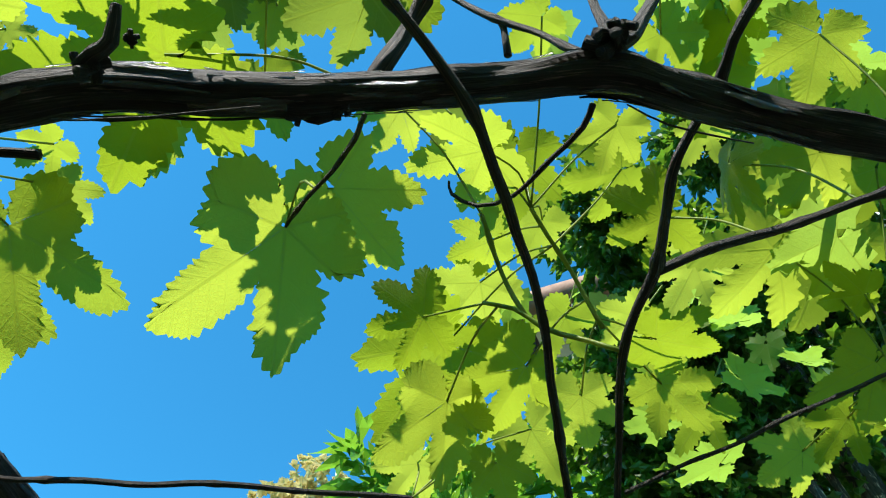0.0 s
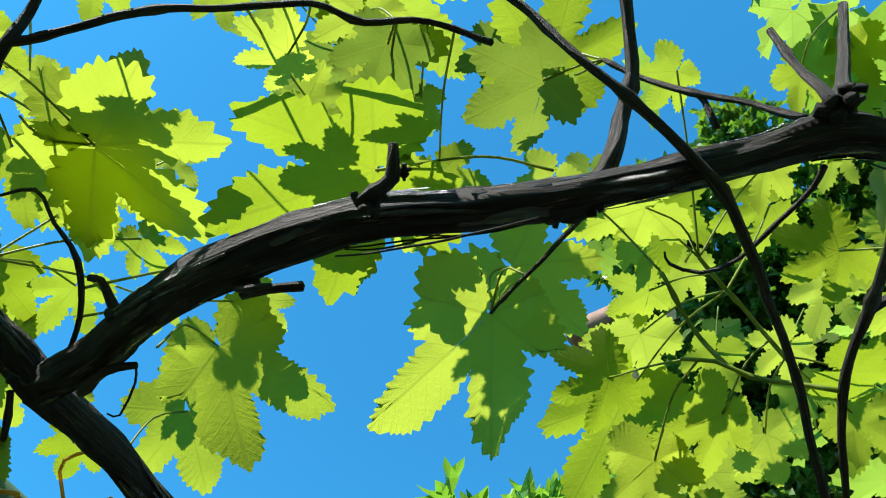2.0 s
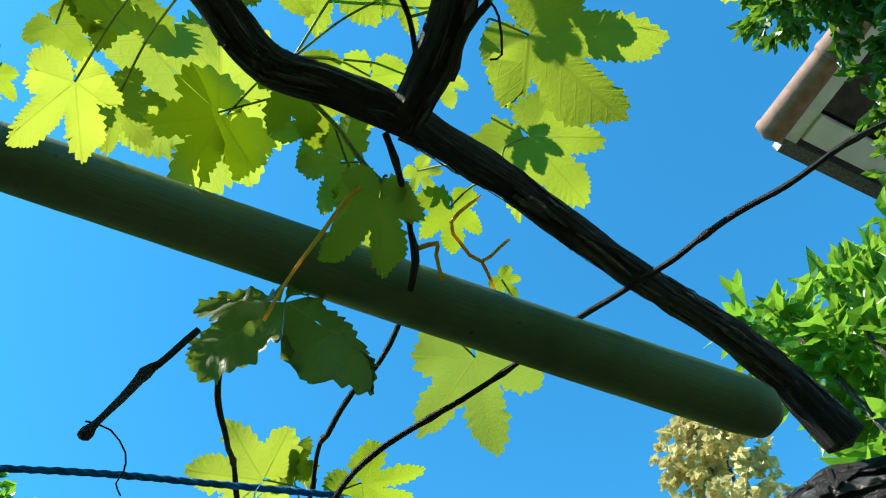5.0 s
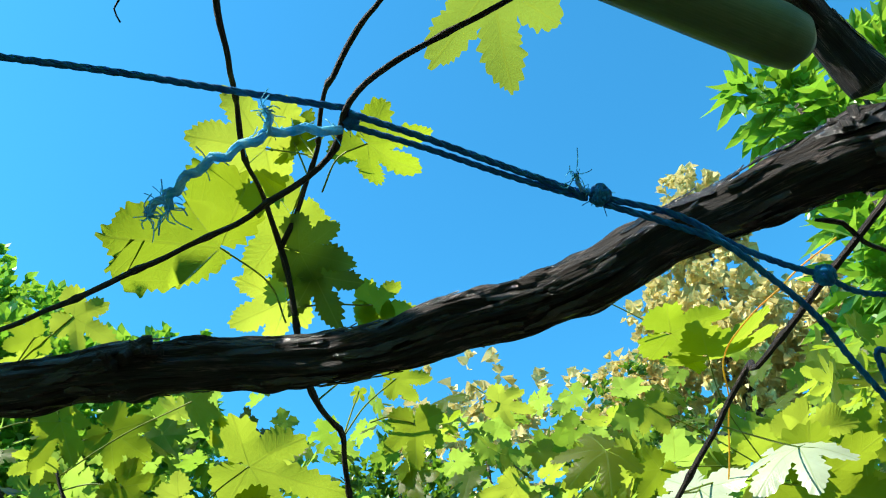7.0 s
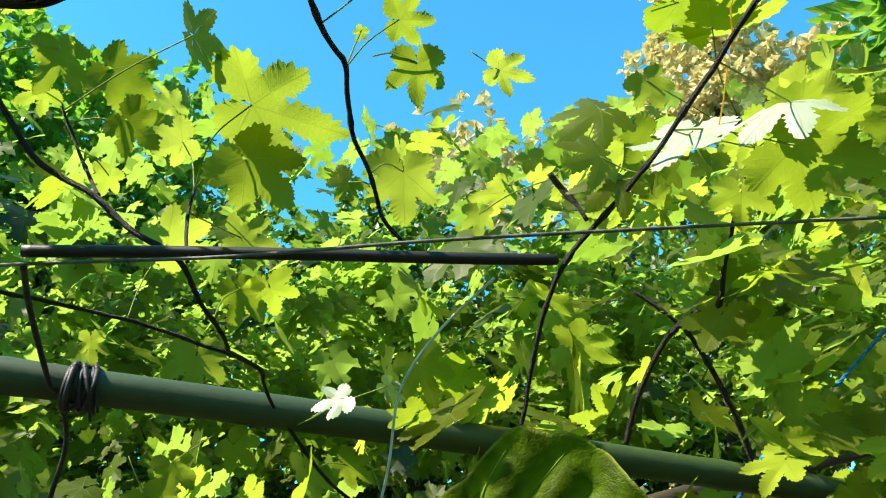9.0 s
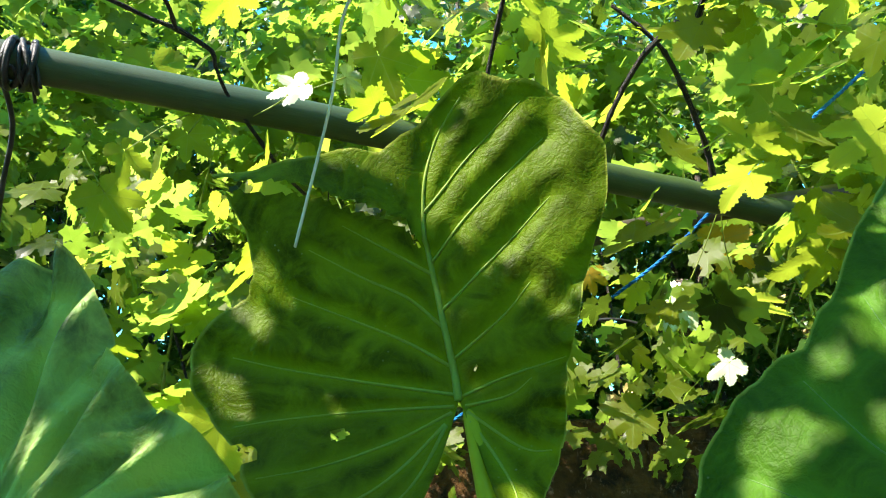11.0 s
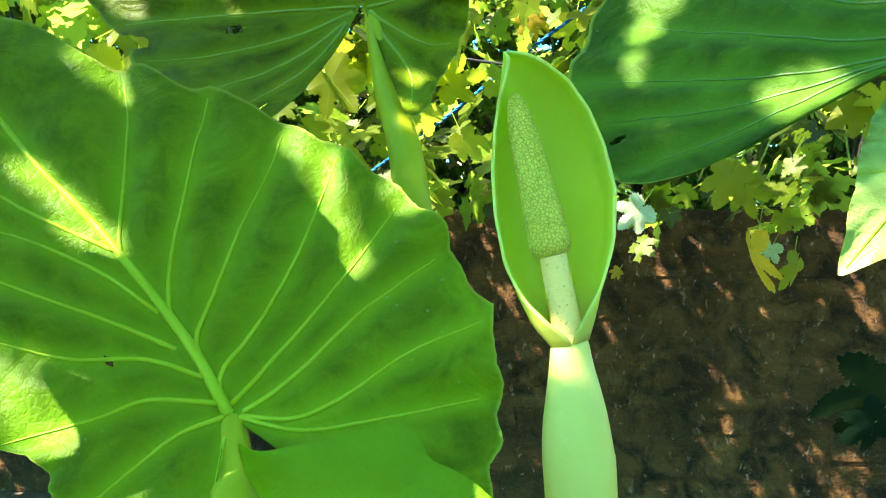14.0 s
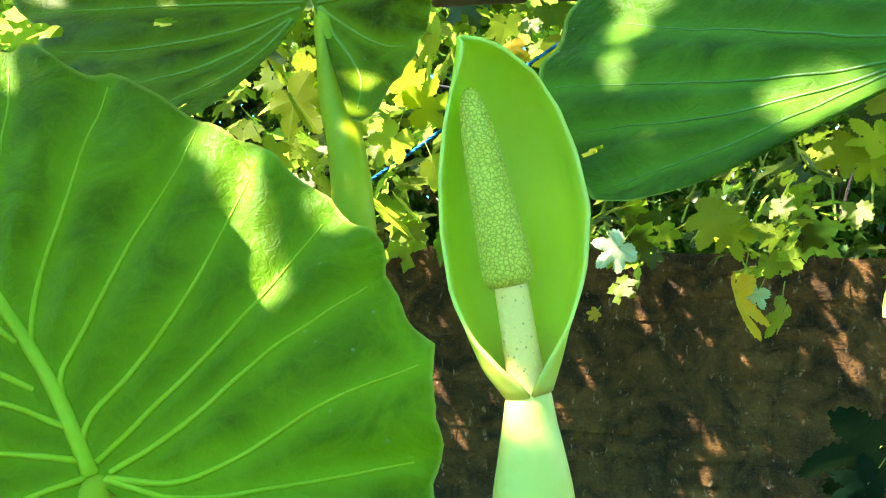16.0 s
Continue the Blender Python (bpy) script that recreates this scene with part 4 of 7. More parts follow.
cane("petiole_shoot", [(-0.439, 0.363, 1.925, 0.0016), (-0.444, 0.382, 1.923, 0.0016), (-0.449, 0.398, 1.924, 0.0012)], vine, yellow=1)
cane("petiole_shoot", [(-0.452, 0.306, 1.892, 0.0024), (-0.440, 0.312, 1.894, 0.0022), (-0.448, 0.321, 1.897, 0.0018), (-0.457, 0.339, 1.895, 0.0016)], vine, yellow=1)
cane("cane", [(-0.056, 0.533, 1.988, 0.0030), (-0.147, 0.481, 1.946, 0.0030), (-0.200, 0.456, 1.927, 0.0031), (-0.245, 0.451, 1.918, 0.0031), (-0.298, 0.440, 1.910, 0.0031), (-0.338, 0.447, 1.914, 0.0030), (-0.380, 0.448, 1.915, 0.0030), (-0.413, 0.450, 1.919, 0.0032), (-0.470, 0.436, 1.898, 0.0030), (-0.515, 0.416, 1.874, 0.0030), (-0.564, 0.393, 1.850, 0.0030), (-0.593, 0.384, 1.825, 0.0030), (-0.623, 0.401, 1.818, 0.0030), (-0.652, 0.403, 1.812, 0.0030), (-0.715, 0.398, 1.807, 0.0030), (-0.793, 0.381, 1.804, 0.0030), (-0.867, 0.365, 1.801, 0.0030), (-0.934, 0.349, 1.803, 0.0030), (-1.061, 0.321, 1.808, 0.0030)], vine)
cane("cane", [(-0.252, 0.705, 1.880, 0.0040), (-0.349, 0.713, 1.810, 0.0040), (-0.396, 0.714, 1.780, 0.0040), (-0.430, 0.722, 1.765, 0.0038), (-0.490, 0.751, 1.745, 0.0036), (-0.504, 0.774, 1.761, 0.0036), (-0.577, 0.808, 1.716, 0.0036), (-0.649, 0.838, 1.678, 0.0036), (-0.715, 0.855, 1.645, 0.0038), (-0.751, 0.861, 1.620, 0.0038), (-0.793, 0.884, 1.582, 0.0032), (-0.833, 0.918, 1.531, 0.0032), (-0.854, 0.932, 1.498, 0.0032), (-0.901, 0.973, 1.450, 0.0030)], vine)
cane("cane", [(-0.717, 0.858, 1.659, 0.0034), (-0.725, 0.854, 1.678, 0.0036), (-0.738, 0.843, 1.702, 0.0050), (-0.742, 0.834, 1.711, 0.0044)], vine)
cane("cane", [(-1.172, 0.435, 1.849, 0.0040), (-1.165, 0.478, 1.791, 0.0044), (-1.155, 0.518, 1.743, 0.0044), (-1.114, 0.557, 1.707, 0.0046), (-1.086, 0.589, 1.668, 0.0044), (-1.059, 0.627, 1.641, 0.0042), (-1.089, 0.677, 1.618, 0.0034), (-1.112, 0.727, 1.602, 0.0032), (-1.145, 0.767, 1.590, 0.0032)], vine)
cane("cane", [(-1.215, 0.528, 1.623, 0.0032), (-1.211, 0.586, 1.623, 0.0032), (-1.186, 0.664, 1.617, 0.0032), (-1.163, 0.732, 1.602, 0.0032), (-1.152, 0.773, 1.596, 0.0040), (-1.144, 0.814, 1.583, 0.0038), (-1.156, 0.828, 1.573, 0.0032), (-1.173, 0.867, 1.548, 0.0032), (-1.169, 0.919, 1.498, 0.0034), (-1.175, 0.968, 1.468, 0.0032), (-1.180, 1.011, 1.451, 0.0036)], vine)
cane("cane", [(-1.185, 0.538, 1.848, 0.0026), (-1.170, 0.565, 1.781, 0.0026), (-1.119, 0.565, 1.711, 0.0028)], vine)
cane("cane", [(-1.068, 0.643, 1.648, 0.0028), (-1.085, 0.649, 1.706, 0.0026), (-1.096, 0.663, 1.756, 0.0022)], vine)
cane("cane", [(-0.595, 1.120, 1.817, 0.0034), (-0.640, 1.178, 1.786, 0.0040), (-0.689, 1.244, 1.739, 0.0050), (-0.733, 1.314, 1.693, 0.0060), (-0.766, 1.342, 1.707, 0.0060), (-0.833, 1.370, 1.686, 0.0060), (-0.906, 1.411, 1.626, 0.0060), (-0.970, 1.466, 1.551, 0.0070)], vine)
cane("cane", [(-0.859, 1.320, 1.754, 0.0040), (-0.809, 1.383, 1.693, 0.0050), (-0.796, 1.468, 1.616, 0.0060), (-0.794, 1.521, 1.559, 0.0070), (-0.797, 1.580, 1.484, 0.0080)], vine)
cane("cane", [(-0.398, 0.686, 1.804, 0.0016), (-0.383, 0.700, 1.800, 0.0026), (-0.376, 0.718, 1.788, 0.0024), (-0.360, 0.739, 1.780, 0.0020)], vine)
cane("tendril", [(-0.393, 0.758, 1.831, 0.0010), (-0.439, 0.769, 1.822, 0.0010), (-0.497, 0.781, 1.804, 0.0010), (-0.525, 0.795, 1.788, 0.0010), (-0.542, 0.827, 1.762, 0.0010), (-0.586, 0.887, 1.709, 0.0010)], vine, yellow=1)
SUN_A = (-0.973, 1.672, 1.257)
SUN_B = (-1.566, 1.008, 1.438)
SUN_C = (-1.343, 1.526, 1.246)
SUN_D = (-0.656, 1.648, 1.103)
leaf((-0.129, 0.261, 1.969), (-0.139, 0.354, 1.932), (0.24, -0.34, -0.91), 0, vine, to=(-0.103, 0.224, 1.953))
leaf((-0.114, 0.274, 2.045), (-0.064, 0.324, 2.016), (-0.03, -0.48, -0.88), 1, vine)
leaf((-0.321, 0.275, 1.981), (-0.300, 0.352, 1.916), (0.24, -0.67, -0.71), 5, vine, to=(-0.331, 0.231, 1.925))
leaf((-0.185, 0.150, 1.968), (-0.287, 0.169, 1.966), (-0.02, -0.21, -0.98), 2, vine, to=(-0.082, 0.161, 1.964))
leaf((-0.195, 0.182, 2.015), (-0.217, 0.234, 1.980), (0.39, -0.40, -0.83), 3, vine)
leaf((-0.157, 0.197, 2.056), (-0.143, 0.234, 2.033), (-0.04, -0.52, -0.85), 4, vine)
leaf((-0.080, 0.133, 2.039), (-0.133, 0.148, 2.023), (0.08, -0.59, -0.80), 1, vine, dull=1)
leaf((-0.072, 0.139, 2.083), (-0.047, 0.081, 2.120), (-0.23, -0.60, -0.77), 2, vine)
leaf((-0.173, 0.093, 2.026), (-0.192, 0.125, 2.005), (0.12, -0.50, -0.86), 3, vine, dull=1)
leaf((-0.006, 0.264, 2.095), (-0.064, 0.287, 2.112), (-0.33, -0.16, -0.93), 2, vine)
leaf((0.020, 0.301, 2.168), (0.018, 0.354, 2.133), (-0.20, -0.54, -0.82), 1, vine)
leaf((0.095, 0.256, 2.131), (0.083, 0.289, 2.109), (-0.09, -0.58, -0.81), 3, vine)
leaf((0.107, 0.304, 2.149), (0.054, 0.318, 2.136), (-0.05, -0.77, -0.64), 4, vine)
leaf((0.048, 0.380, 2.190), (0.029, 0.416, 2.166), (-0.03, -0.58, -0.82), 1, vine)
leaf((0.120, 0.286, 2.041), (0.079, 0.316, 2.043), (-0.50, -0.67, -0.55), 4, vine)
leaf((0.002, 0.364, 2.126), (-0.036, 0.379, 2.114), (0.05, -0.56, -0.83), 1, vine)
leaf((-0.007, 0.406, 2.122), (-0.045, 0.446, 2.093), (0.01, -0.58, -0.82), 3, vine)
leaf((-0.048, 0.370, 2.023), (-0.098, 0.381, 2.012), (-0.11, -0.91, -0.40), 4, vine, to=(-0.003, 0.325, 1.983))
leaf((-0.033, 0.426, 2.059), (-0.085, 0.490, 2.014), (-0.00, -0.58, -0.81), 2, vine)
leaf((0.030, 0.388, 1.993), (-0.001, 0.435, 1.960), (0.14, -0.50, -0.85), 0, vine)
leaf((-0.026, 0.395, 1.960), (-0.028, 0.449, 1.925), (-0.13, -0.54, -0.83), 0, vine)
leaf((0.012, 0.478, 1.981), (0.025, 0.510, 1.961), (0.07, -0.55, -0.83), 1, vine)
leaf((-0.056, 0.540, 2.031), (-0.082, 0.569, 2.010), (-0.06, -0.61, -0.79), 3, vine)
leaf((0.081, 0.462, 2.044), (0.090, 0.502, 2.018), (-0.08, -0.52, -0.85), 1, vine)
leaf((0.124, 0.371, 2.010), (0.174, 0.381, 2.008), (0.00, -0.28, -0.96), 1, vine)
leaf((0.138, 0.426, 2.023), (0.175, 0.455, 2.007), (0.13, -0.61, -0.78), 2, vine)
leaf((0.251, 0.381, 2.156), (0.204, 0.440, 2.114), (-0.22, -0.67, -0.71), 4, vine)
leaf((0.309, 0.387, 2.180), (0.280, 0.457, 2.133), (-0.49, -0.62, -0.62), 1, vine)
leaf((0.313, 0.391, 2.106), (0.273, 0.397, 2.100), (0.03, -0.66, -0.75), 0, vine)
leaf((0.315, 0.425, 2.060), (0.308, 0.474, 2.028), (-0.43, -0.54, -0.72), 0, vine)
leaf((0.321, 0.506, 2.079), (0.297, 0.538, 2.057), (-0.48, -0.72, -0.50), 2, vine)
leaf((0.315, 0.592, 2.119), (0.274, 0.621, 2.097), (-0.24, -0.77, -0.59), 1, vine)
leaf((0.235, 0.184, 2.140), (0.227, 0.230, 2.110), (-0.33, -0.56, -0.76), 1, vine)
leaf((0.123, 0.190, 2.152), (0.150, 0.215, 2.138), (-0.33, -0.18, -0.93), 2, vine)
leaf((0.034, 0.185, 2.173), (0.009, 0.209, 2.155), (0.14, -0.48, -0.87), 1, vine)
leaf((0.192, 0.201, 2.221), (0.207, 0.233, 2.202), (-0.32, -0.38, -0.87), 3, vine)
leaf((0.178, 0.273, 2.102), (0.174, 0.316, 2.074), (-1.00, -0.07, 0.06), 4, vine)
leaf((-0.073, 0.245, 2.127), (-0.093, 0.275, 2.106), (0.02, -0.56, -0.83), 1, vine)
leaf((-0.040, 0.262, 2.165), (-0.048, 0.294, 2.144), (0.10, -0.54, -0.84), 3, vine, dull=1)
leaf((0.192, 0.299, 2.229), (0.173, 0.328, 2.209), (-0.12, -0.62, -0.78), 2, vine)
leaf((0.271, 0.292, 2.168), (0.246, 0.339, 2.136), (-0.27, -0.64, -0.72), 4, vine)
leaf((0.338, 0.322, 2.201), (0.320, 0.364, 2.172), (-0.35, -0.63, -0.70), 1, vine)
leaf((-0.372, 0.187, 2.120), (-0.356, 0.208, 2.107), (0.32, -0.65, -0.69), 2, vine)
leaf((-0.173, 0.178, 2.163), (-0.183, 0.207, 2.144), (0.33, -0.45, -0.83), 1, vine)
leaf((0.303, 0.392, 2.296), (0.287, 0.427, 2.273), (-0.27, -0.62, -0.73), 2, vine)
leaf((0.223, 0.483, 2.279), (0.195, 0.530, 2.247), (-0.19, -0.64, -0.75), 2, vine)
leaf((0.153, 0.493, 2.196), (0.114, 0.517, 2.178), (-0.07, -0.67, -0.73), 3, vine)
leaf((0.079, 0.493, 2.191), (0.058, 0.531, 2.165), (-0.10, -0.60, -0.79), 2, vine)
leaf((0.044, 0.529, 2.069), (0.077, 0.573, 2.043), (0.08, -0.55, -0.83), 3, vine)
leaf((0.224, 0.569, 2.151), (0.198, 0.607, 2.125), (-0.26, -0.67, -0.70), 2, vine)
leaf((0.325, 0.259, 2.241), (0.311, 0.293, 2.218), (-0.32, -0.62, -0.72), 3, vine)
leaf((-0.105, 0.147, 2.164), (-0.120, 0.183, 2.140), (0.27, -0.46, -0.85), 3, vine, dull=1)
leaf((-0.248, 0.145, 2.096), (-0.219, 0.174, 2.079), (0.13, -0.59, -0.80), 2, vine)
leaf((-0.207, 0.147, 2.157), (-0.197, 0.190, 2.130), (0.26, -0.56, -0.79), 3, vine, dull=1)
leaf((-0.355, 0.120, 1.986), (-0.291, 0.131, 2.035), (0.52, -0.68, -0.52), 4, vine, to=(-0.380, 0.090, 1.965))
leaf((-0.355, 0.120, 1.985), (-0.316, 0.196, 2.005), (0.40, 0.03, -0.92), 2, vine)
leaf((-0.369, 0.039, 2.090), (-0.378, 0.069, 2.071), (0.41, -0.39, -0.82), 3, vine)
leaf((-0.402, 0.161, 2.049), (-0.399, 0.213, 2.019), (0.22, -0.50, -0.84), 1, vine)
leaf((-0.428, 0.129, 2.017), (-0.424, 0.171, 1.993), (0.59, -0.45, -0.68), 2, vine)
leaf((-0.371, 0.208, 2.026), (-0.360, 0.237, 2.010), (-0.02, -0.47, -0.88), 4, vine)
leaf((-0.431, 0.239, 2.023), (-0.462, 0.262, 2.005), (0.25, -0.35, -0.90), 2, vine)
leaf((-0.368, 0.342, 1.994), (-0.361, 0.401, 1.961), (0.33, -0.50, -0.80), 1, vine)
leaf((-0.439, 0.335, 1.966), (-0.458, 0.360, 1.948), (0.27, -0.40, -0.88), 1, vine)
leaf((-0.460, 0.201, 1.994), (-0.481, 0.239, 1.969), (-0.03, -0.56, -0.83), 1, vine)
leaf((-0.309, 0.242, 2.038), (-0.333, 0.253, 2.028), (0.15, -0.45, -0.88), 2, vine)
leaf((-0.302, 0.268, 2.023), (-0.283, 0.292, 2.012), (0.21, -0.55, -0.81), 1, vine)
leaf((-0.239, 0.095, 2.039), (-0.277, 0.100, 2.031), (0.21, 0.06, -0.98), 4, vine)
leaf((-0.250, 0.078, 2.083), (-0.263, 0.102, 2.067), (0.25, -0.43, -0.87), 0, vine, dull=1)
leaf((-0.196, 0.089, 2.095), (-0.208, 0.125, 2.073), (0.13, -0.50, -0.86), 3, vine)
leaf((-0.436, 0.095, 2.083), (-0.441, 0.123, 2.065), (0.46, -0.41, -0.79), 1, vine)
leaf((-0.445, 0.058, 2.056), (-0.464, 0.108, 2.025), (0.51, -0.31, -0.80), 0, vine)
leaf((-0.514, 0.055, 2.095), (-0.528, 0.096, 2.070), (0.57, -0.30, -0.77), 2, vine)
leaf((-0.305, 0.068, 2.140), (-0.302, 0.097, 2.123), (0.20, -0.50, -0.84), 3, vine)
leaf((-0.553, 0.100, 1.955), (-0.581, 0.135, 1.930), (0.52, -0.20, -0.83), 0, vine)
leaf((-0.562, 0.128, 1.984), (-0.560, 0.163, 1.964), (0.23, -0.49, -0.84), 3, vine)
leaf((-0.585, 0.069, 2.061), (-0.580, 0.101, 2.043), (0.52, -0.47, -0.71), 1, vine)
leaf((-0.545, 0.077, 2.087), (-0.531, 0.133, 2.058), (0.42, -0.51, -0.75), 2, vine)
leaf((-0.544, 0.033, 2.137), (-0.549, 0.011, 2.149), (0.39, -0.51, -0.77), 3, vine)
leaf((-0.537, 0.187, 2.030), (-0.645, 0.119, 2.065), (-0.11, -0.32, -0.94), 0, vine, to=(-0.459, 0.205, 1.976))
leaf((-0.537, 0.193, 2.032), (-0.609, 0.207, 2.020), (0.11, -0.31, -0.94), 3, vine)
leaf((-0.442, 0.261, 1.887), (-0.468, 0.291, 1.858), (0.14, -0.62, -0.77), 0, vine, to=(-0.435, 0.259, 1.903))
leaf((-0.473, 0.255, 1.964), (-0.518, 0.236, 1.983), (0.07, -0.77, -0.64), 4, vine)
leaf((-0.483, 0.287, 1.965), (-0.499, 0.313, 1.943), (0.63, -0.25, -0.74), 3, vine)
leaf((-0.477, 0.234, 2.001), (-0.514, 0.216, 1.996), (0.35, -0.56, -0.75), 4, vine)
leaf((-0.446, 0.308, 1.992), (-0.446, 0.326, 1.982), (0.22, -0.51, -0.83), 2, vine)
leaf((-0.5491, 0.2830, 1.8997), (-0.5558, 0.2940, 1.8005), (0.664, -0.737, -0.127), 7, vine, to=(-0.520, 0.272, 1.925), wilt=1.0)
leaf((-0.497, 0.429, 1.923), (-0.533, 0.495, 1.892), (0.32, -0.25, -0.91), 3, vine, dull=1)
leaf((-0.454, 0.418, 1.972), (-0.452, 0.434, 1.963), (0.23, -0.50, -0.84), 3, vine)
leaf((-0.663, 0.062, 2.080), (-0.681, 0.076, 2.064), (0.62, -0.07, -0.78), 1, vine)
leaf((-0.401, 0.290, 2.071), (-0.408, 0.312, 2.055), (0.21, -0.54, -0.81), 1, vine)
leaf((-0.832, 0.467, 1.902), (-0.903, 0.385, 1.906), (0.30, -0.72, -0.63), 8, vine, to=(-0.815, 0.535, 1.845))
leaf((-0.767, 0.613, 1.849), (-0.772, 0.582, 1.871), (0.30, -0.70, -0.60), 2, vine)
leaf((-0.777, 0.463, 1.991), (-0.820, 0.401, 1.990), (0.35, -0.70, -0.60), 1, vine)
leaf((-0.778, 0.514, 1.894), (-0.750, 0.558, 1.889), (0.43, -0.57, -0.70), 3, vine, dull=1)
leaf((-0.784, 0.538, 1.885), (-0.779, 0.565, 1.839), (0.41, -0.62, -0.66), 2, vine, dull=1)
leaf((-0.795, 0.516, 1.953), (-0.839, 0.508, 1.893), (0.51, -0.45, -0.74), 1, vine)
leaf((-0.679, 0.497, 1.950), (-0.667, 0.557, 1.932), (-0.19, -0.24, -0.95), 4, vine, to=(-0.735, 0.498, 1.929))
leaf((-0.762, 0.593, 1.868), (-0.732, 0.621, 1.861), (0.37, -0.58, -0.73), 2, vine)
leaf((-0.822, 0.540, 1.877), (-0.863, 0.510, 1.851), (0.42, -0.59, -0.68), 1, vine)
leaf((-0.752, 0.482, 2.007), (-0.751, 0.501, 1.990), (0.49, -0.59, -0.64), 2, vine)
leaf((-1.076, 0.432, 1.907), (-1.107, 0.416, 1.901), (0.41, -0.58, -0.70), 1, vine)
leaf((-1.034, 0.446, 1.920), (-1.012, 0.485, 1.898), (0.39, -0.61, -0.69), 2, vine)
leaf((-0.758, 0.480, 2.002), (-0.756, 0.457, 2.035), (0.30, -0.60, -0.70), 3, vine)
leaf((-0.805, 0.699, 1.803), (-0.819, 0.716, 1.764), (0.53, -0.70, -0.48), 3, vine, to=(-0.827, 0.659, 1.798))
leaf((-0.815, 0.686, 1.854), (-0.785, 0.709, 1.852), (0.45, -0.65, -0.61), 3, vine)
leaf((-0.849, 0.667, 1.846), (-0.857, 0.668, 1.836), (0.60, -0.60, -0.53), 2, vine)
leaf((-1.000, 0.576, 1.862), (-0.961, 0.589, 1.823), (-0.16, -0.88, -0.44), 1, vine)
leaf((-1.013, 0.665, 1.758), (-0.990, 0.714, 1.710), (0.65, -0.67, -0.37), 1, vine)
leaf((-0.989, 0.648, 1.809), (-0.919, 0.718, 1.780), (0.18, -0.53, -0.83), 2, vine)
leaf((-1.116, 0.584, 1.811), (-1.099, 0.616, 1.781), (0.67, -0.66, -0.33), 3, vine)
leaf((-1.178, 0.518, 1.843), (-1.207, 0.504, 1.834), (0.49, -0.56, -0.67), 2, vine)
leaf((-1.115, 0.499, 1.856), (-1.116, 0.526, 1.813), (0.79, -0.50, -0.35), 0, vine)
leaf((-1.126, 0.563, 1.873), (-1.100, 0.602, 1.842), (0.62, -0.70, -0.37), 1, vine)
leaf((-1.141, 0.462, 1.924), (-1.168, 0.456, 1.904), (0.60, -0.34, -0.72), 3, vine)
leaf((-0.904, 0.798, 1.760), (-0.922, 0.822, 1.704), (0.55, -0.68, -0.48), 1, vine)
leaf((-0.874, 0.904, 1.737), (-0.884, 0.915, 1.710), (0.47, -0.74, -0.48), 1, vine)
leaf((-0.956, 0.765, 1.752), (-0.980, 0.763, 1.731), (0.16, -0.99, -0.06), 4, vine)
leaf((-0.682, 0.993, 1.809), (-0.714, 0.989, 1.781), (0.43, -0.83, -0.36), 1, vine)
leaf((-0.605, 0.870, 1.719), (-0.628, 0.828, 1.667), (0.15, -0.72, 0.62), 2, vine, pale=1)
leaf((-0.681, 0.826, 1.704), (-0.697, 0.784, 1.687), (0.89, -0.41, 0.20), 4, vine)
leaf((-0.675, 0.844, 1.683), (-0.695, 0.808, 1.653), (0.56, -0.69, 0.46), 4, vine)
leaf((-0.704, 0.906, 1.810), (-0.739, 0.861, 1.778), (0.56, -0.72, 0.41), 4, vine)
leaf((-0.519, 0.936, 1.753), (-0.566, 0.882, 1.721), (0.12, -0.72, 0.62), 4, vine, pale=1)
leaf((-0.531, 0.988, 1.789), (-0.468, 1.028, 1.796), (0.51, -0.71, -0.48), 0, vine)
leaf((-0.534, 0.993, 1.736), (-0.462, 1.062, 1.710), (0.34, -0.63, -0.70), 3, vine)
leaf((-0.609, 0.954, 1.944), (-0.541, 1.010, 1.933), (0.01, -0.20, -0.98), 2, vine)
leaf((-0.586, 0.989, 1.918), (-0.504, 1.049, 1.915), (-0.10, 0.09, -0.99), 4, vine)
leaf((-0.679, 1.007, 1.896), (-0.673, 1.032, 1.864), (0.27, -0.78, -0.57), 1, vine)
leaf((-0.822, 0.891, 1.915), (-0.792, 0.921, 1.904), (0.22, -0.55, -0.81), 2, vine)
leaf((-0.478, 1.074, 1.800), (-0.454, 1.112, 1.770), (0.23, -0.70, -0.68), 2, vine)
leaf((-1.128, 0.663, 1.827), (-1.165, 0.643, 1.817), (0.50, -0.65, -0.57), 1, vine)
leaf((-1.074, 0.714, 1.702), (-1.043, 0.746, 1.689), (0.59, -0.73, -0.33), 2, vine)
leaf((-1.109, 0.747, 1.659), (-1.101, 0.777, 1.623), (0.73, -0.59, -0.33), 0, vine)
leaf((-1.184, 0.694, 1.721), (-1.132, 0.717, 1.742), (0.51, -0.68, -0.52), 1, vine)
leaf((-1.211, 0.624, 1.796), (-1.231, 0.626, 1.773), (0.67, -0.44, -0.60), 1, vine)
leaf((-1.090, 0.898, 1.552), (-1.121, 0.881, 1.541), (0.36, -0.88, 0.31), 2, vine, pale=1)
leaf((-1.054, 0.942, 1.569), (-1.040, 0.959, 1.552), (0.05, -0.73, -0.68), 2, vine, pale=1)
leaf((-1.226, 0.847, 1.510), (-1.210, 0.871, 1.482), (0.72, -0.67, -0.17), 3, vine)
leaf((-1.294, 0.807, 1.493), (-1.280, 0.833, 1.459), (0.77, -0.62, -0.14), 0, vine)
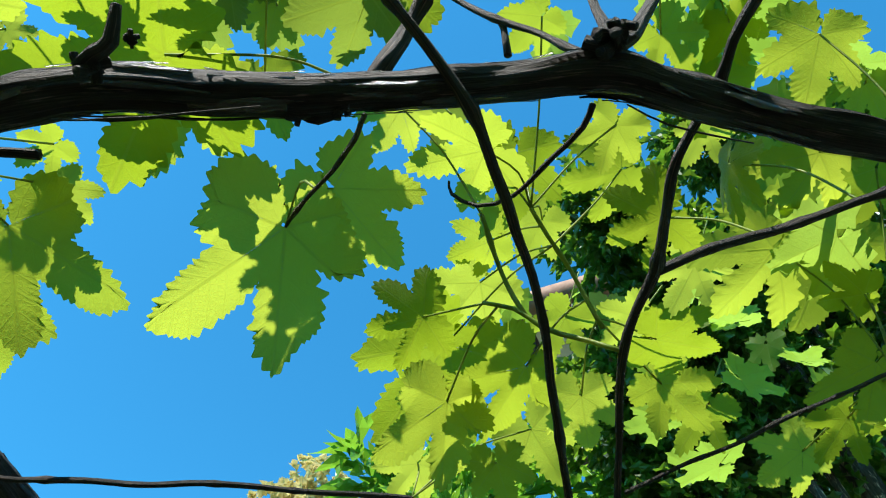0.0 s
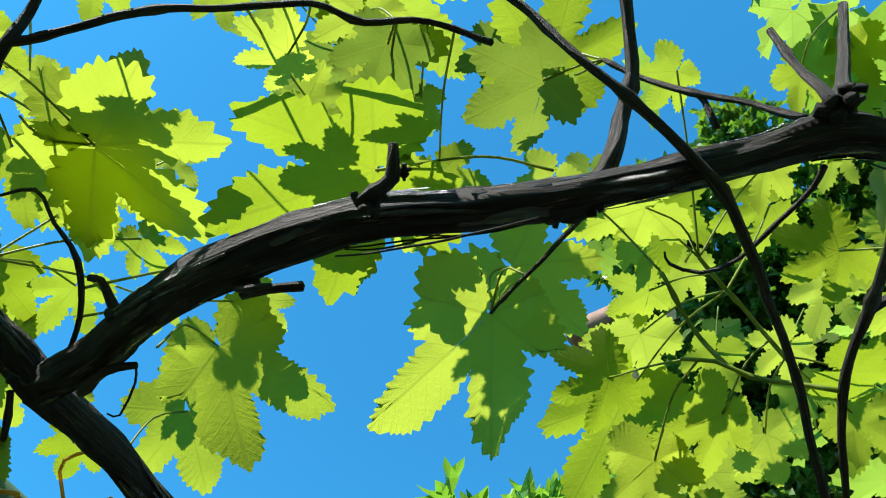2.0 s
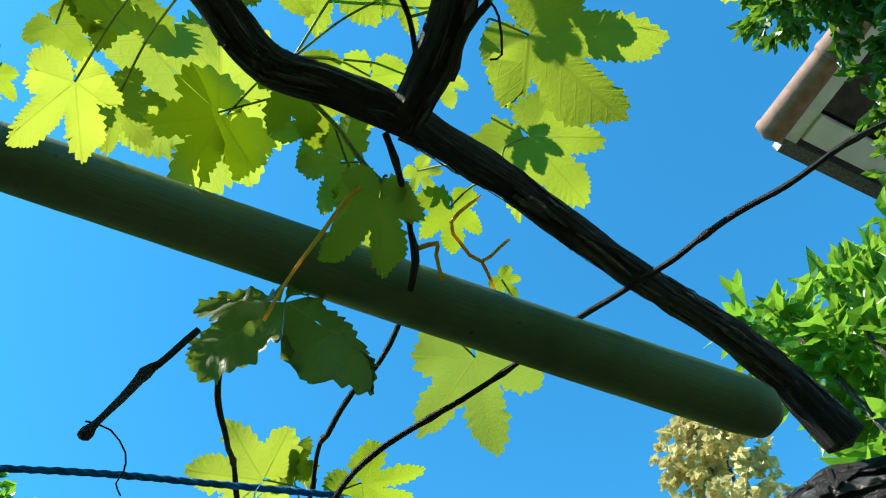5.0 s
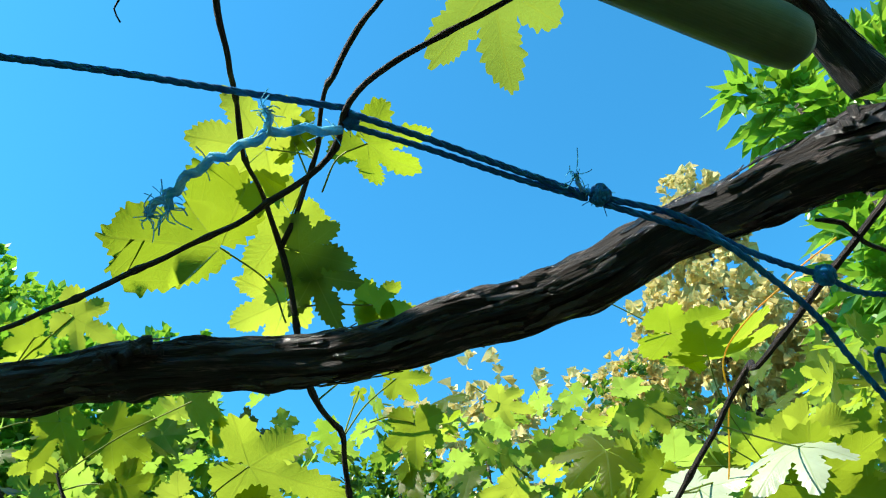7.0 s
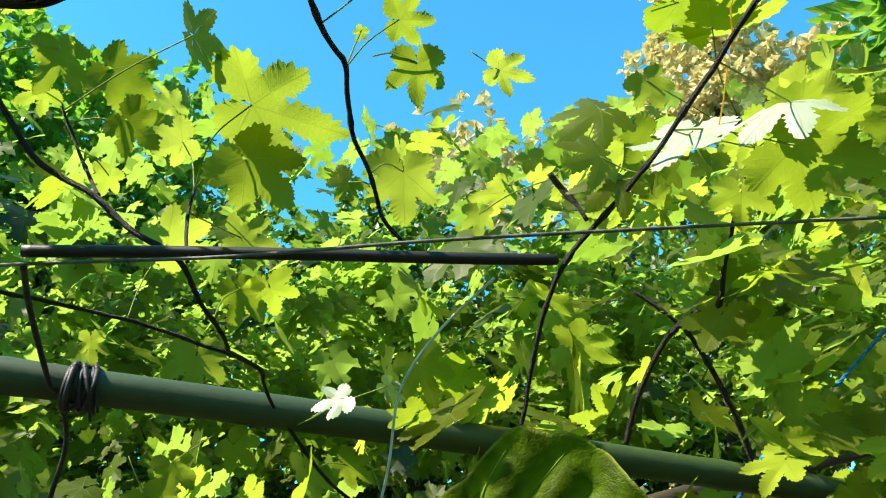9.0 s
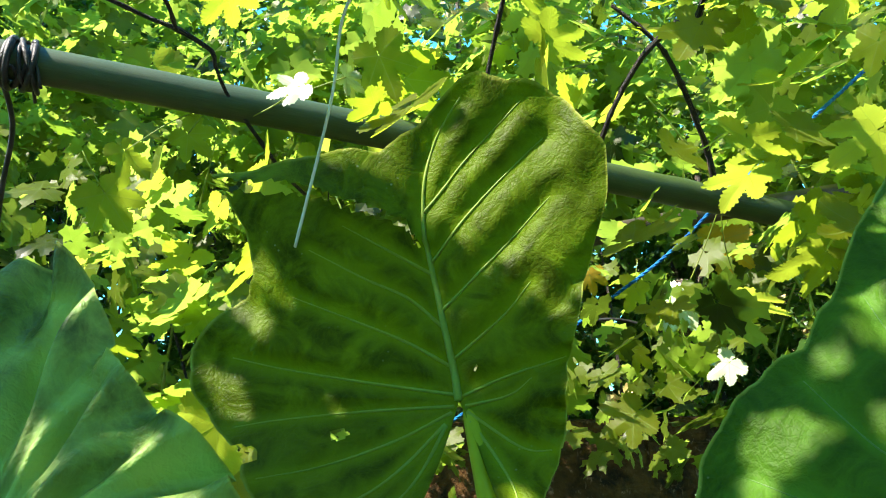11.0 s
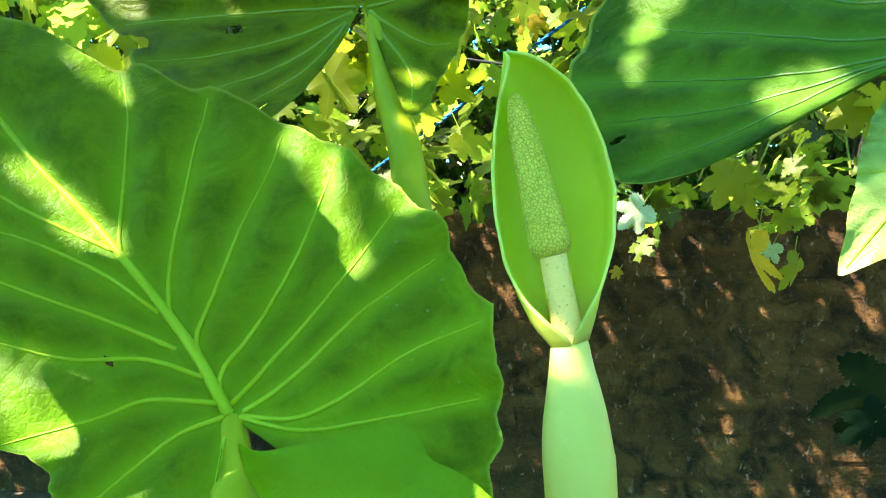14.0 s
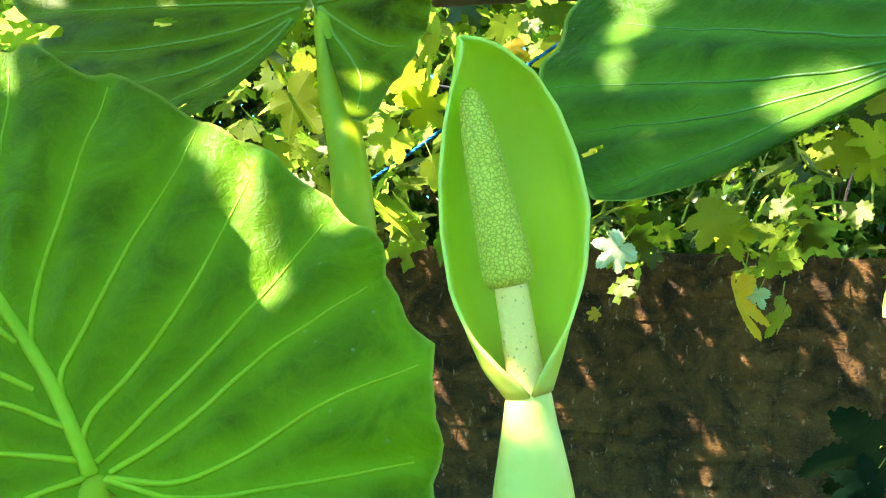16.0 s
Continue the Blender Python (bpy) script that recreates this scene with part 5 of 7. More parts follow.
leaf((-1.374, 0.833, 1.457), (-1.362, 0.864, 1.407), (0.82, -0.55, -0.15), 1, vine)
leaf((-1.152, 0.975, 1.488), (-1.127, 1.003, 1.466), (0.31, -0.75, -0.58), 3, vine)
# two leaves added up-sun to shade the hanging leaf
leaf((-0.240, 0.150, 2.220), (-0.170, 0.230, 2.205), (0.10, -0.30, -0.95), 1, vine, dull=1)
leaf((-0.200, 0.100, 2.240), (-0.140, 0.190, 2.240), (-0.10, -0.20, -0.97), 3, vine)


# canopy that goes on outside the first spray of leaves, and the bank of vine behind the rail
def spread(rnd, at, size, up, lean):
    """A leaf hung at a place: its tip falls away, its face looks up by a share and to a side."""
    side = Vector((rnd.gauss(0, 1), rnd.gauss(0, 1), 0)).normalized()
    face = (Vector((0, 0, -up)) + side * lean + Vector((rnd.gauss(0, 0.3), rnd.gauss(0, 0.3), rnd.gauss(0, 0.3)))).normalized()
    face = (face - TO_SUN * 0.3).normalized()
    way = Vector((rnd.gauss(0, 1), rnd.gauss(0, 1), rnd.gauss(-0.7, 0.5)))
    return at, way, face, size


# gaps placed for sun patches, projected along the sun to 2.15: x, y, radius
OPENINGS = [(-1.208, -0.100, 0.010), (-1.201, -0.110, 0.010), (-1.195, -0.124, 0.009), (-1.195, -0.142, 0.008), (-1.195, -0.160, 0.011), (-1.158, -0.108, 0.008), (-1.333, -0.205, 0.008), (-1.317, -0.210, 0.010), (-1.302, -0.216, 0.008), (-1.302, -0.120, 0.010), (-1.330, -0.322, 0.017), (-1.302, -0.318, 0.018),
            (-0.969, 0.108, 0.011), (-0.987, 0.102, 0.014), (-1.004, 0.090, 0.014), (-1.017, 0.067, 0.009), (-1.026, 0.040, 0.006), (-0.928, 0.111, 0.011), (-0.952, -0.009, 0.013), (-0.937, -0.003, 0.013), (-0.905, 0.224, 0.015), (-0.910, 0.181, 0.014), (-0.942, 0.162, 0.010), (-1.140, -0.272, 0.020), (-1.160, -0.266, 0.018), (-1.117, -0.280, 0.014), (-0.972, 0.248, 0.040), (-0.935, 0.262, 0.036), (-1.000, 0.236, 0.030)]
OPENINGS += [(-1.332, 0.148, 0.013), (-1.355, 0.120, 0.016), (-1.390, 0.054, 0.013), (-1.045, 0.297, 0.020), (-1.075, 0.269, 0.022), (-1.050, 0.280, 0.020), (-1.098, 0.244, 0.018), (-1.118, 0.223, 0.013), (-1.185, 0.056, 0.007), (-1.187, 0.018, 0.007), (-1.135, 0.274, 0.014), (-1.165, 0.246, 0.016),
             (-1.158, -0.228, 0.020), (-1.196, -0.262, 0.018), (-1.109, -0.150, 0.005), (-1.236, -0.275, 0.020), (-1.172, -0.205, 0.009), (-1.215, -0.225, 0.010), (-1.150, -0.268, 0.012), (-1.176, -0.273, 0.016), (-0.943, -0.170, 0.040)]


def in_gap(at, way=None, size=0.11):
    """Whether a leaf would hang in one of the openings through which the sun falls."""
    q = at - TO_SUN * ((at.z - 2.15) / TO_SUN.z)
    if way is not None:
        q = q + way.normalized() * size * 0.4
    return any(math.hypot(q.x - x, q.y - y) < r + 0.58 * size for x, y, r in OPENINGS)


rnd = random.Random(5)
canopy = []
for _ in range(420):
    at = Vector((rnd.uniform(0.12, 1.3), rnd.uniform(-0.9, 1.1), rnd.uniform(2.0, 2.3)))
    if at.y > 0.05 and at.x < 0.45 and rnd.random() < 0.75:
        continue
    canopy.append(spread(rnd, at, rnd.uniform(0.05, 0.085), 0.9, 0.45))
# out-of-view canopy on the left, added for the shade it casts
for _ in range(950):
    at = Vector((rnd.uniform(-2.1, -0.05), rnd.uniform(-1.3, 0.35), rnd.uniform(2.0, 2.35)))
    if at.y > -0.45 and at.x > -0.95 or at.y > 0.1:
        continue
    if noise.noise((at.x * 2.6, at.y * 2.6, 3.0)) < -0.34 or in_gap(at, None, 0.13):
        continue
    canopy.append(spread(rnd, at, rnd.uniform(0.05, 0.09), 0.9, 0.45))
# thick unseen canopy added to shade the elephant ears, filled up to the openings
cells = np.stack(np.meshgrid(np.arange(-1.50, -0.82, 0.008), np.arange(-0.42, 0.36, 0.008)), -1).reshape(-1, 2)
rims = np.asarray([(x + r * q * math.cos(a), y + r * q * math.sin(a)) for x, y, r in OPENINGS for q in (0.0, 0.55, 1.0) for a in np.linspace(0, 2 * math.pi, 9)])
cells = cells[cells[:, 1] < np.where(cells[:, 0] < -1.05, 0.21, 0.26)]
cells = cells[np.min([np.hypot(cells[:, 0] - x, cells[:, 1] - y) - r for x, y, r in OPENINGS], axis=0) > 0.002]
bare = np.ones(len(cells), dtype=bool)


def under_leaf(points, centre, shape):
    """Which points lie in the shadow of a leaf with this outline round its stalk."""
    d = points - centre
    a = np.arctan2(d[:, 1], d[:, 0])
    k = np.argsort(np.arctan2(shape[:, 1], shape[:, 0]))
    return np.hypot(d[:, 0], d[:, 1]) < np.interp(a, np.arctan2(shape[k, 1], shape[k, 0]), np.hypot(shape[k, 0], shape[k, 1]), period=2 * math.pi)


for k in range(9000):
    left = np.flatnonzero(bare)
    if not len(left):
        break
    q = Vector((*(cells[left[rnd.randrange(len(left))]] + np.asarray((rnd.gauss(0, 0.012), rnd.gauss(0, 0.012)))), 2.15))
    high = 2.24 + 2.0 * max(0.0, q.y + 0.45 * (q.x + 1.16) - 0.2)
    at = q + TO_SUN * ((high + rnd.uniform(-0.06, 0.06) - q.z) / TO_SUN.z)
    one = spread(rnd, at, rnd.uniform(0.045, 0.07) if k < 400 else rnd.uniform(0.026, 0.05) if k < 3000 else rnd.uniform(0.012, 0.026), 0.95, 0.25)
    m, _ = leaf_pose(at, Vector(at) + one[1].normalized() * one[3], one[2])
    shape = np.asarray(SMALL_BLADES[len(canopy) % 5][0])[-SMALL_AROUND:] @ np.asarray(m.to_3x3()).T
    shape = (shape - shape[:, 2:] * np.asarray(TO_SUN)[None] / TO_SUN.z)[:, :2]
    base = np.asarray((q.x, q.y))
    if under_leaf(rims, base, shape).any():
        continue
    bare &= ~under_leaf(cells, base, shape)
    canopy.append(one)
# unseen canopy farther back, added to cut the sky's light
for _ in range(2600):
    at = Vector((rnd.uniform(-3.0, 2.8), rnd.uniform(-3.4, -0.5), rnd.uniform(2.05, 2.4)))
    if at.y > -1.3 and at.x < -0.05 or noise.noise((at.x * 1.7, at.y * 1.7, 8.0)) < -0.25:
        continue
    canopy.append(spread(rnd, at, rnd.uniform(0.07, 0.11), 0.95, 0.35))
# upper layer added to throw shade on the first spray
for _ in range(58):
    at = Vector((rnd.uniform(0.0, 0.75), rnd.uniform(0.10, 0.75), rnd.uniform(2.25, 2.5)))
    canopy.append(spread(rnd, at, rnd.uniform(0.035, 0.06), 0.95, 0.3))
foliage("foliage", canopy, vine, VINE_LEAF_JOINED, SMALL_BLADES, "dense canopy of vine leaves, mostly unseen and placed to shade")

bank = thing("grapevine", (-1.4, 2.0, 0.0), "sprawling bank of young grapevine shoots behind the rail", "vine")
SUNLIT = [(Vector(SUN_A), 0.32), (Vector(SUN_B), 0.20), (Vector(SUN_C), 0.24), (Vector(SUN_D), 0.10)]


def over_sunlit(at):
    return any(at.z > c.z + 0.08 and (at - TO_SUN * ((at.z - c.z) / TO_SUN.z) - c).length < r for c, r in SUNLIT)


rnd = random.Random(9)
bank_leaves, bank_near, bank_shade = [], [], []
HERE = Vector((-0.43, 0.2, 0.0))
for _ in range(2700):
    turn, far = radians(rnd.uniform(-2, 80)), rnd.uniform(0.95, 2.4)
    if turn > 0.85 and far < 1.2:
        continue
    top = 1.30 + (0.66 - 0.10 * max(0.0, 0.6 - turn)) * far + 0.16 * far * noise.noise((turn * 5, far * 1.5, 0.0))
    low = 1.02 if far > 1.5 or turn > 0.8 else 1.25
    z = rnd.uniform(low, top)
    at = HERE + Vector((-math.sin(turn) * far, math.cos(turn) * far, z))
    if noise.noise((at.x * 3.0, at.y * 3.0, at.z * 3.0)) < -0.22 or over_sunlit(at):
        continue
    one = spread(rnd, at, rnd.uniform(0.038, 0.085), 0.8, 0.6)
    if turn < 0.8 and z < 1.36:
        # low before the wall: thinned leaves, dark ones painted in for shaded gaps
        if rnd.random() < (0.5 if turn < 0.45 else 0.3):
            bank_shade.append((one[0], one[1], one[2], one[3] * 0.7))
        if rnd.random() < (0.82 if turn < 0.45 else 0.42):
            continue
    # a few more dark leaves in place of shade inside the bank
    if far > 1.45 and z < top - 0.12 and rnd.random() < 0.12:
        bank_shade.append(one)
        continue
    (bank_near if far < 1.6 and len(bank_near) < 280 else bank_leaves).append(one)
# hidden roof of leaves behind the bank, added to dapple the wall
for k in range(6200):
    turn, far = radians(rnd.uniform(-2, 80)), rnd.uniform(2.0, 3.3)
    at = HERE + Vector((-math.sin(turn) * far, math.cos(turn) * far, rnd.uniform(1.75, 2.35)))
    if noise.noise((at.x * 3.4, at.y * 3.4, 5.0)) > -0.18 and not over_sunlit(at):
        bank_leaves.append(spread(rnd, at, rnd.uniform(0.028, 0.045) if k % 4 else rnd.uniform(0.05, 0.085), 0.95, 0.4))
for c, r in SUNLIT:
    # shoots that stand in the sun before the wall's top
    for _ in range(int(46 * r / 0.2)):
        at = c + Vector((rnd.gauss(0, r * 0.45), rnd.gauss(0, r * 0.45), rnd.gauss(0, r * 0.40)))
        bank_leaves.append(spread(rnd, at, rnd.uniform(0.03, 0.06) if r > 0.12 else rnd.uniform(0.022, 0.038), 0.55, 0.8))
for k, (at, way, face, size) in enumerate(bank_near):
    m, _ = leaf_pose(at, Vector(at) + way.normalized() * size, face)
    part("leaf", BLADE_MESH[k % 5, VINE_LEAF.name], bank, "", m)
foliage("foliage", bank_leaves, bank, VINE_LEAF_JOINED, SMALL_BLADES, "thick young vine foliage, with a hidden layer added to shade the wall")
foliage("foliage", bank_shade, bank, VINE_SHADE, SMALL_BLADES, "dark glossy vine leaves, partly standing in for shaded gaps")
for k in range(26):
    turn, far = radians(rnd.uniform(2, 72)), rnd.uniform(1.7, 2.6)
    foot = HERE + Vector((-math.sin(turn) * far, math.cos(turn) * far, 1.15))
    lean = Vector((rnd.uniform(-0.25, 0.25), rnd.uniform(-0.25, 0.25), 0))
    cane("cane", [(*foot, 0.005), (*(foot + lean * 0.6 + Vector((0, 0, 0.3))), 0.004), (*(foot + lean * 1.5 + Vector((0, 0, 0.6))), 0.002)], bank, green=k % 3)


# ---- poles, ropes and wires ----
def pole(name, a, b, radius, label, node=0.0, brown=False, dark=False):
    a, b = Vector(a), Vector(b)
    n = 60
    p = np.asarray([tuple(a.lerp(b, k / n)) for k in range(n + 1)])
    way = (b - a).length
    p[:, 2] += 0.004 * np.sin(np.linspace(0, 5, n + 1)) * min(1.0, radius / 0.02)
    r = np.full(n + 1, radius)
    if node:
        s = np.linspace(0, way, n + 1)
        r = r * (1 + 0.08 * np.exp(-(((s - 0.1) % node - node / 2) / 0.012) ** 2))
    r[-1], r[-2] = radius * 0.90, radius * 0.99
    extra = np.asarray([tuple(b + (b - a).normalized() * radius * q) for q in (0.16, 0.26)])
    p = np.vstack([p, extra])
    r = np.concatenate([r, [radius * 0.72, radius * 0.40]])
    material = BAMBOO_DARK if dark else BAMBOO_BROWN if brown else BAMBOO_THICK if radius > 0.022 else BAMBOO_GREEN
    return placed_thing(name, tube(p, r, 28, 0.01), material, label, "pole")


def rope(name, nodes, radius, label, frayed=False, wire=False, pale=False):
    p = spline(nodes, 0.004 if not wire else 0.012)
    if wire or pale:
        piece = tube(p, np.full(len(p), radius), 8, 0.1)
        return placed_thing(name, piece, FIBRE if pale else DARK_CORD if name == "cord" else WIRE, label, name)
    t, s, o = frames_along(p)
    way = np.concatenate([[0], np.cumsum(np.linalg.norm(np.diff(p[:, :3], axis=0), axis=1))])
    strands = []
    for k in range(3):
        turn = way / (radius * 7.5) * 2 * math.pi / 1.6 + k * 2 * math.pi / 3
        q = p[:, :3] + radius * 0.52 * (np.cos(turn)[:, None] * s + np.sin(turn)[:, None] * o)
        strands.append(tube(q, np.full(len(q), radius * 0.56), 7))
    if frayed:
        rnd = random.Random(len(nodes))
        for k in range(12):
            end = p[-1, :3] + np.asarray([rnd.gauss(0, 1), rnd.gauss(0, 1), rnd.gauss(-0.4, 1)]) * radius * 3.2
            mid = (p[-1, :3] + end) / 2 + np.asarray([rnd.gauss(0, 1) for _ in range(3)]) * radius * 0.8
            strands.append(tube(spline([p[-1, :3], mid, end], 0.003), np.full(40, radius * 0.16), 4))
        for k in range(30):
            i = rnd.randrange(len(p))
            end = p[i, :3] + np.asarray([rnd.gauss(0, 1) for _ in range(3)]) * radius * 1.5
            strands.append(tube(spline([p[i, :3], (p[i, :3] + end) / 2 + 0.0006, end], 0.003), np.full(40, radius * 0.12), 4))
    return placed_thing(name, joined(strands), LIT_ROPE if frayed else BLUE_ROPE, label, "rope")


def knot(at, size, label):
    rnd = random.Random(int(size * 1e5) + int(at[0] * 1000))
    loops = []
    for k in range(6):
        axis = Vector((rnd.gauss(0, 1), rnd.gauss(0, 1), rnd.gauss(0, 1))).normalized()
        u = axis.orthogonal().normalized()
        v = axis.cross(u)
        ring = [Vector(at) + (u * math.cos(q) + v * math.sin(q)) * size * rnd.uniform(0.42, 0.66) + axis * size * 0.45 * math.sin(2 * q + k) for q in np.linspace(0, 2 * math.pi, 15)]
        loops.append(tube(spline([tuple(q) for q in ring], 0.003), np.full(200, size * 0.27), 8, 0.12))
    for k in range(8):
        way = Vector((rnd.gauss(0, 1), rnd.gauss(0, 1), rnd.gauss(-0.8, 0.8))).normalized()
        end = Vector(at) + way * size * rnd.uniform(1.2, 2.1)
        loops.append(tube(spline([tuple(at), tuple((Vector(at) + end) / 2), tuple(end)], 0.003), np.full(60, size * 0.035), 4))
    return placed_thing("rope_knot", joined(loops), BLUE_ROPE, label, "knot")


def binding(a, b, at):
    """Black cord wound several times round the rail."""
    way = (Vector(b) - Vector(a)).normalized()
    u = way.orthogonal().normalized()
    v = way.cross(u)
    at = Vector(a) + way * (Vector(at) - Vector(a)).dot(way)
    rnd = random.Random(17)
    loops = []
    for k in range(9):
        # each turn lies aslant and crosses the others
        tilt, start, mid = rnd.uniform(-0.55, 0.55), rnd.uniform(0, 6.28), rnd.uniform(-0.016, 0.016)
        high = 0.0242 + 0.0022 * (k % 3)
        ring = [at + way * (mid + tilt * 0.022 * math.sin(q + start)) + (u * math.cos(q) + v * math.sin(q)) * high for q in np.linspace(0, 2 * math.pi, 17)]
        loops.append(tube(spline([tuple(q) for q in ring], 0.006), np.full(200, rnd.uniform(0.0026, 0.0040)), 7, 0.15))
    for k in range(4):
        # loose ends
        a = at + (u * math.cos(k * 1.7) + v * math.sin(k * 1.7)) * 0.024
        b = a + Vector((rnd.uniform(-0.02, 0.02), rnd.uniform(-0.02, 0.02), rnd.uniform(-0.05, 0.03)))
        loops.append(tube(spline([tuple(a), tuple(a.lerp(b, 0.5) + Vector((0.006, 0, 0.004))), tuple(b)], 0.006), np.full(60, 0.0022), 6))
    placed_thing("cord_binding", joined(loops), DARK_CORD, "black cord wound round the bamboo rail", "cord")


pole("bamboo_pole", (-0.873, -0.305, 2.022), (-0.350, 0.581, 1.877), 0.0225, "thick smooth green bamboo pole with a rounded end, carrying the vine")
pole("bamboo_pole", (-1.520, 0.399, 1.609), (-0.371, 2.052, 1.392), 0.0215, "green bamboo rail tied across the vine with cord", node=0.33)
pole("bamboo_pole", (-1.076, 1.394, 1.416), (-0.518, 2.291, 1.639), 0.017, "thin brown bamboo pole lying behind the rail", brown=True)
pole("bamboo_pole", (-1.124, 0.504, 1.630), (-0.755, 0.853, 1.626), 0.006, "thin dark stick tied into the wire trellis", dark=True)
rope("rope", [(-0.795, 0.114, 1.808), (-0.720, 0.223, 1.823), (-0.684, 0.273, 1.827), (-0.645, 0.327, 1.828), (-0.600, 0.387, 1.828)], 0.0024, "blue twisted nylon rope stretched to the knot")
rope("rope", [(-0.597, 0.389, 1.822), (-0.566, 0.426, 1.805), (-0.536, 0.475, 1.794), (-0.506, 0.523, 1.783)], 0.0024, "blue twisted nylon rope between two knots")
rope("rope", [(-0.601, 0.396, 1.818), (-0.570, 0.430, 1.802), (-0.539, 0.480, 1.792), (-0.508, 0.526, 1.783)], 0.0022, "blue twisted nylon rope between two knots")
rope("rope", [(-0.498, 0.531, 1.781), (-0.466, 0.572, 1.772), (-0.446, 0.609, 1.757), (-0.428, 0.639, 1.749), (-0.411, 0.664, 1.744)], 0.0024, "blue twisted nylon rope tied to the cane")
rope("rope", [(-0.500, 0.533, 1.778), (-0.473, 0.565, 1.765), (-0.450, 0.595, 1.752), (-0.438, 0.621, 1.736), (-0.425, 0.666, 1.718), (-0.420, 0.708, 1.697), (-0.411, 0.754, 1.676), (-0.402, 0.718, 1.703), (-0.372, 0.812, 1.677)], 0.0024, "blue twisted nylon rope running down under the trunk")
rope("rope", [(-0.407, 0.669, 1.742), (-0.395, 0.697, 1.738), (-0.365, 0.743, 1.745), (-0.303, 0.846, 1.765)], 0.0022, "blue twisted nylon rope pulled aside from the knot")
rope("rope_tail", [(-0.607, 0.392, 1.817), (-0.617, 0.384, 1.815), (-0.623, 0.375, 1.816), (-0.632, 0.366, 1.810), (-0.640, 0.359, 1.812), (-0.647, 0.355, 1.803), (-0.655, 0.350, 1.804), (-0.665, 0.349, 1.798), (-0.673, 0.343, 1.799), (-0.684, 0.342, 1.792), (-0.690, 0.338, 1.792), (-0.700, 0.339, 1.784), (-0.705, 0.336, 1.784), (-0.709, 0.342, 1.776)], 0.0033, "frayed tail of blue nylon rope", frayed=True)
rope("rope_tail", [(-0.640, 0.361, 1.810), (-0.638, 0.356, 1.813), (-0.633, 0.353, 1.816), (-0.633, 0.349, 1.818)], 0.0026, "short loose end of the frayed blue rope tail", frayed=True)
rope("rope_tail", [(-0.698, 0.340, 1.785), (-0.708, 0.336, 1.780), (-0.714, 0.333, 1.778), (-0.720, 0.335, 1.772)], 0.0028, "frayed end of the blue rope tail turned aside", frayed=True)
rope("rope_tail", [(-0.497, 0.530, 1.783), (-0.506, 0.515, 1.783), (-0.503, 0.505, 1.787)], 0.0018, "short frayed end of blue nylon rope", frayed=True)
rope("rope", [(-0.773, 1.588, 1.509), (-0.688, 1.704, 1.618), (-0.589, 1.827, 1.741), (-0.425, 2.010, 1.934)], 0.0035, "thin blue nylon cord slung from the rail")
rope("rope", [(-0.781, 1.583, 1.504), (-0.894, 1.579, 1.410), (-1.044, 1.552, 1.310), (-1.185, 1.530, 1.211), (-1.343, 1.497, 1.110)], 0.003, "thin blue nylon cord hanging loose below the rail")
knot((-0.602, 0.394, 1.824), 0.0075, "dark blue rope knot round the cane")
knot((-0.499, 0.527, 1.781), 0.0085, "frayed blue rope knot")
knot((-0.408, 0.665, 1.742), 0.0085, "blue rope knot on the cane")
knot((-0.772, 1.583, 1.505), 0.02, "blue nylon cord knotted round the bamboo rail")
rope("wire", [(-1.253, 0.397, 1.610), (-1.121, 0.507, 1.617), (-0.972, 0.615, 1.615), (-0.823, 0.722, 1.621), (-0.674, 0.835, 1.625), (-0.472, 0.984, 1.627), (-0.326, 1.100, 1.632)], 0.0018, "taut grey trellis wire", wire=True)
rope("cord", [(-1.123, 0.506, 1.617), (-1.196, 0.554, 1.604), (-1.305, 0.644, 1.562), (-1.324, 0.663, 1.563), (-1.366, 0.706, 1.517), (-1.430, 0.730, 1.453), (-1.492, 0.754, 1.362)], 0.0032, "thin black cord hanging down behind the rail", wire=True)
rope("cord", [(-1.227, 1.546, 1.336), (-1.096, 1.637, 1.316), (-1.016, 1.692, 1.313), (-0.880, 1.793, 1.251)], 0.003, "thin dark cord strung behind the leaves", wire=True)
rope("fibre", [(-0.727, 0.686, 1.546), (-0.772, 0.671, 1.509), (-0.808, 0.665, 1.467), (-0.833, 0.676, 1.405), (-0.882, 0.688, 1.303)], 0.0012, "fine pale plant fibre hanging loose", pale=True)
binding((-1.520, 0.399, 1.609), (-0.371, 2.052, 1.392), (-1.349, 0.711, 1.574))

# ---- elephant-ear plants ----
plant = thing("elephant_ear_plant", (-0.62, 0.66, 0.0), "elephant-ear plant with broad glossy heart-shaped leaves", "plant")


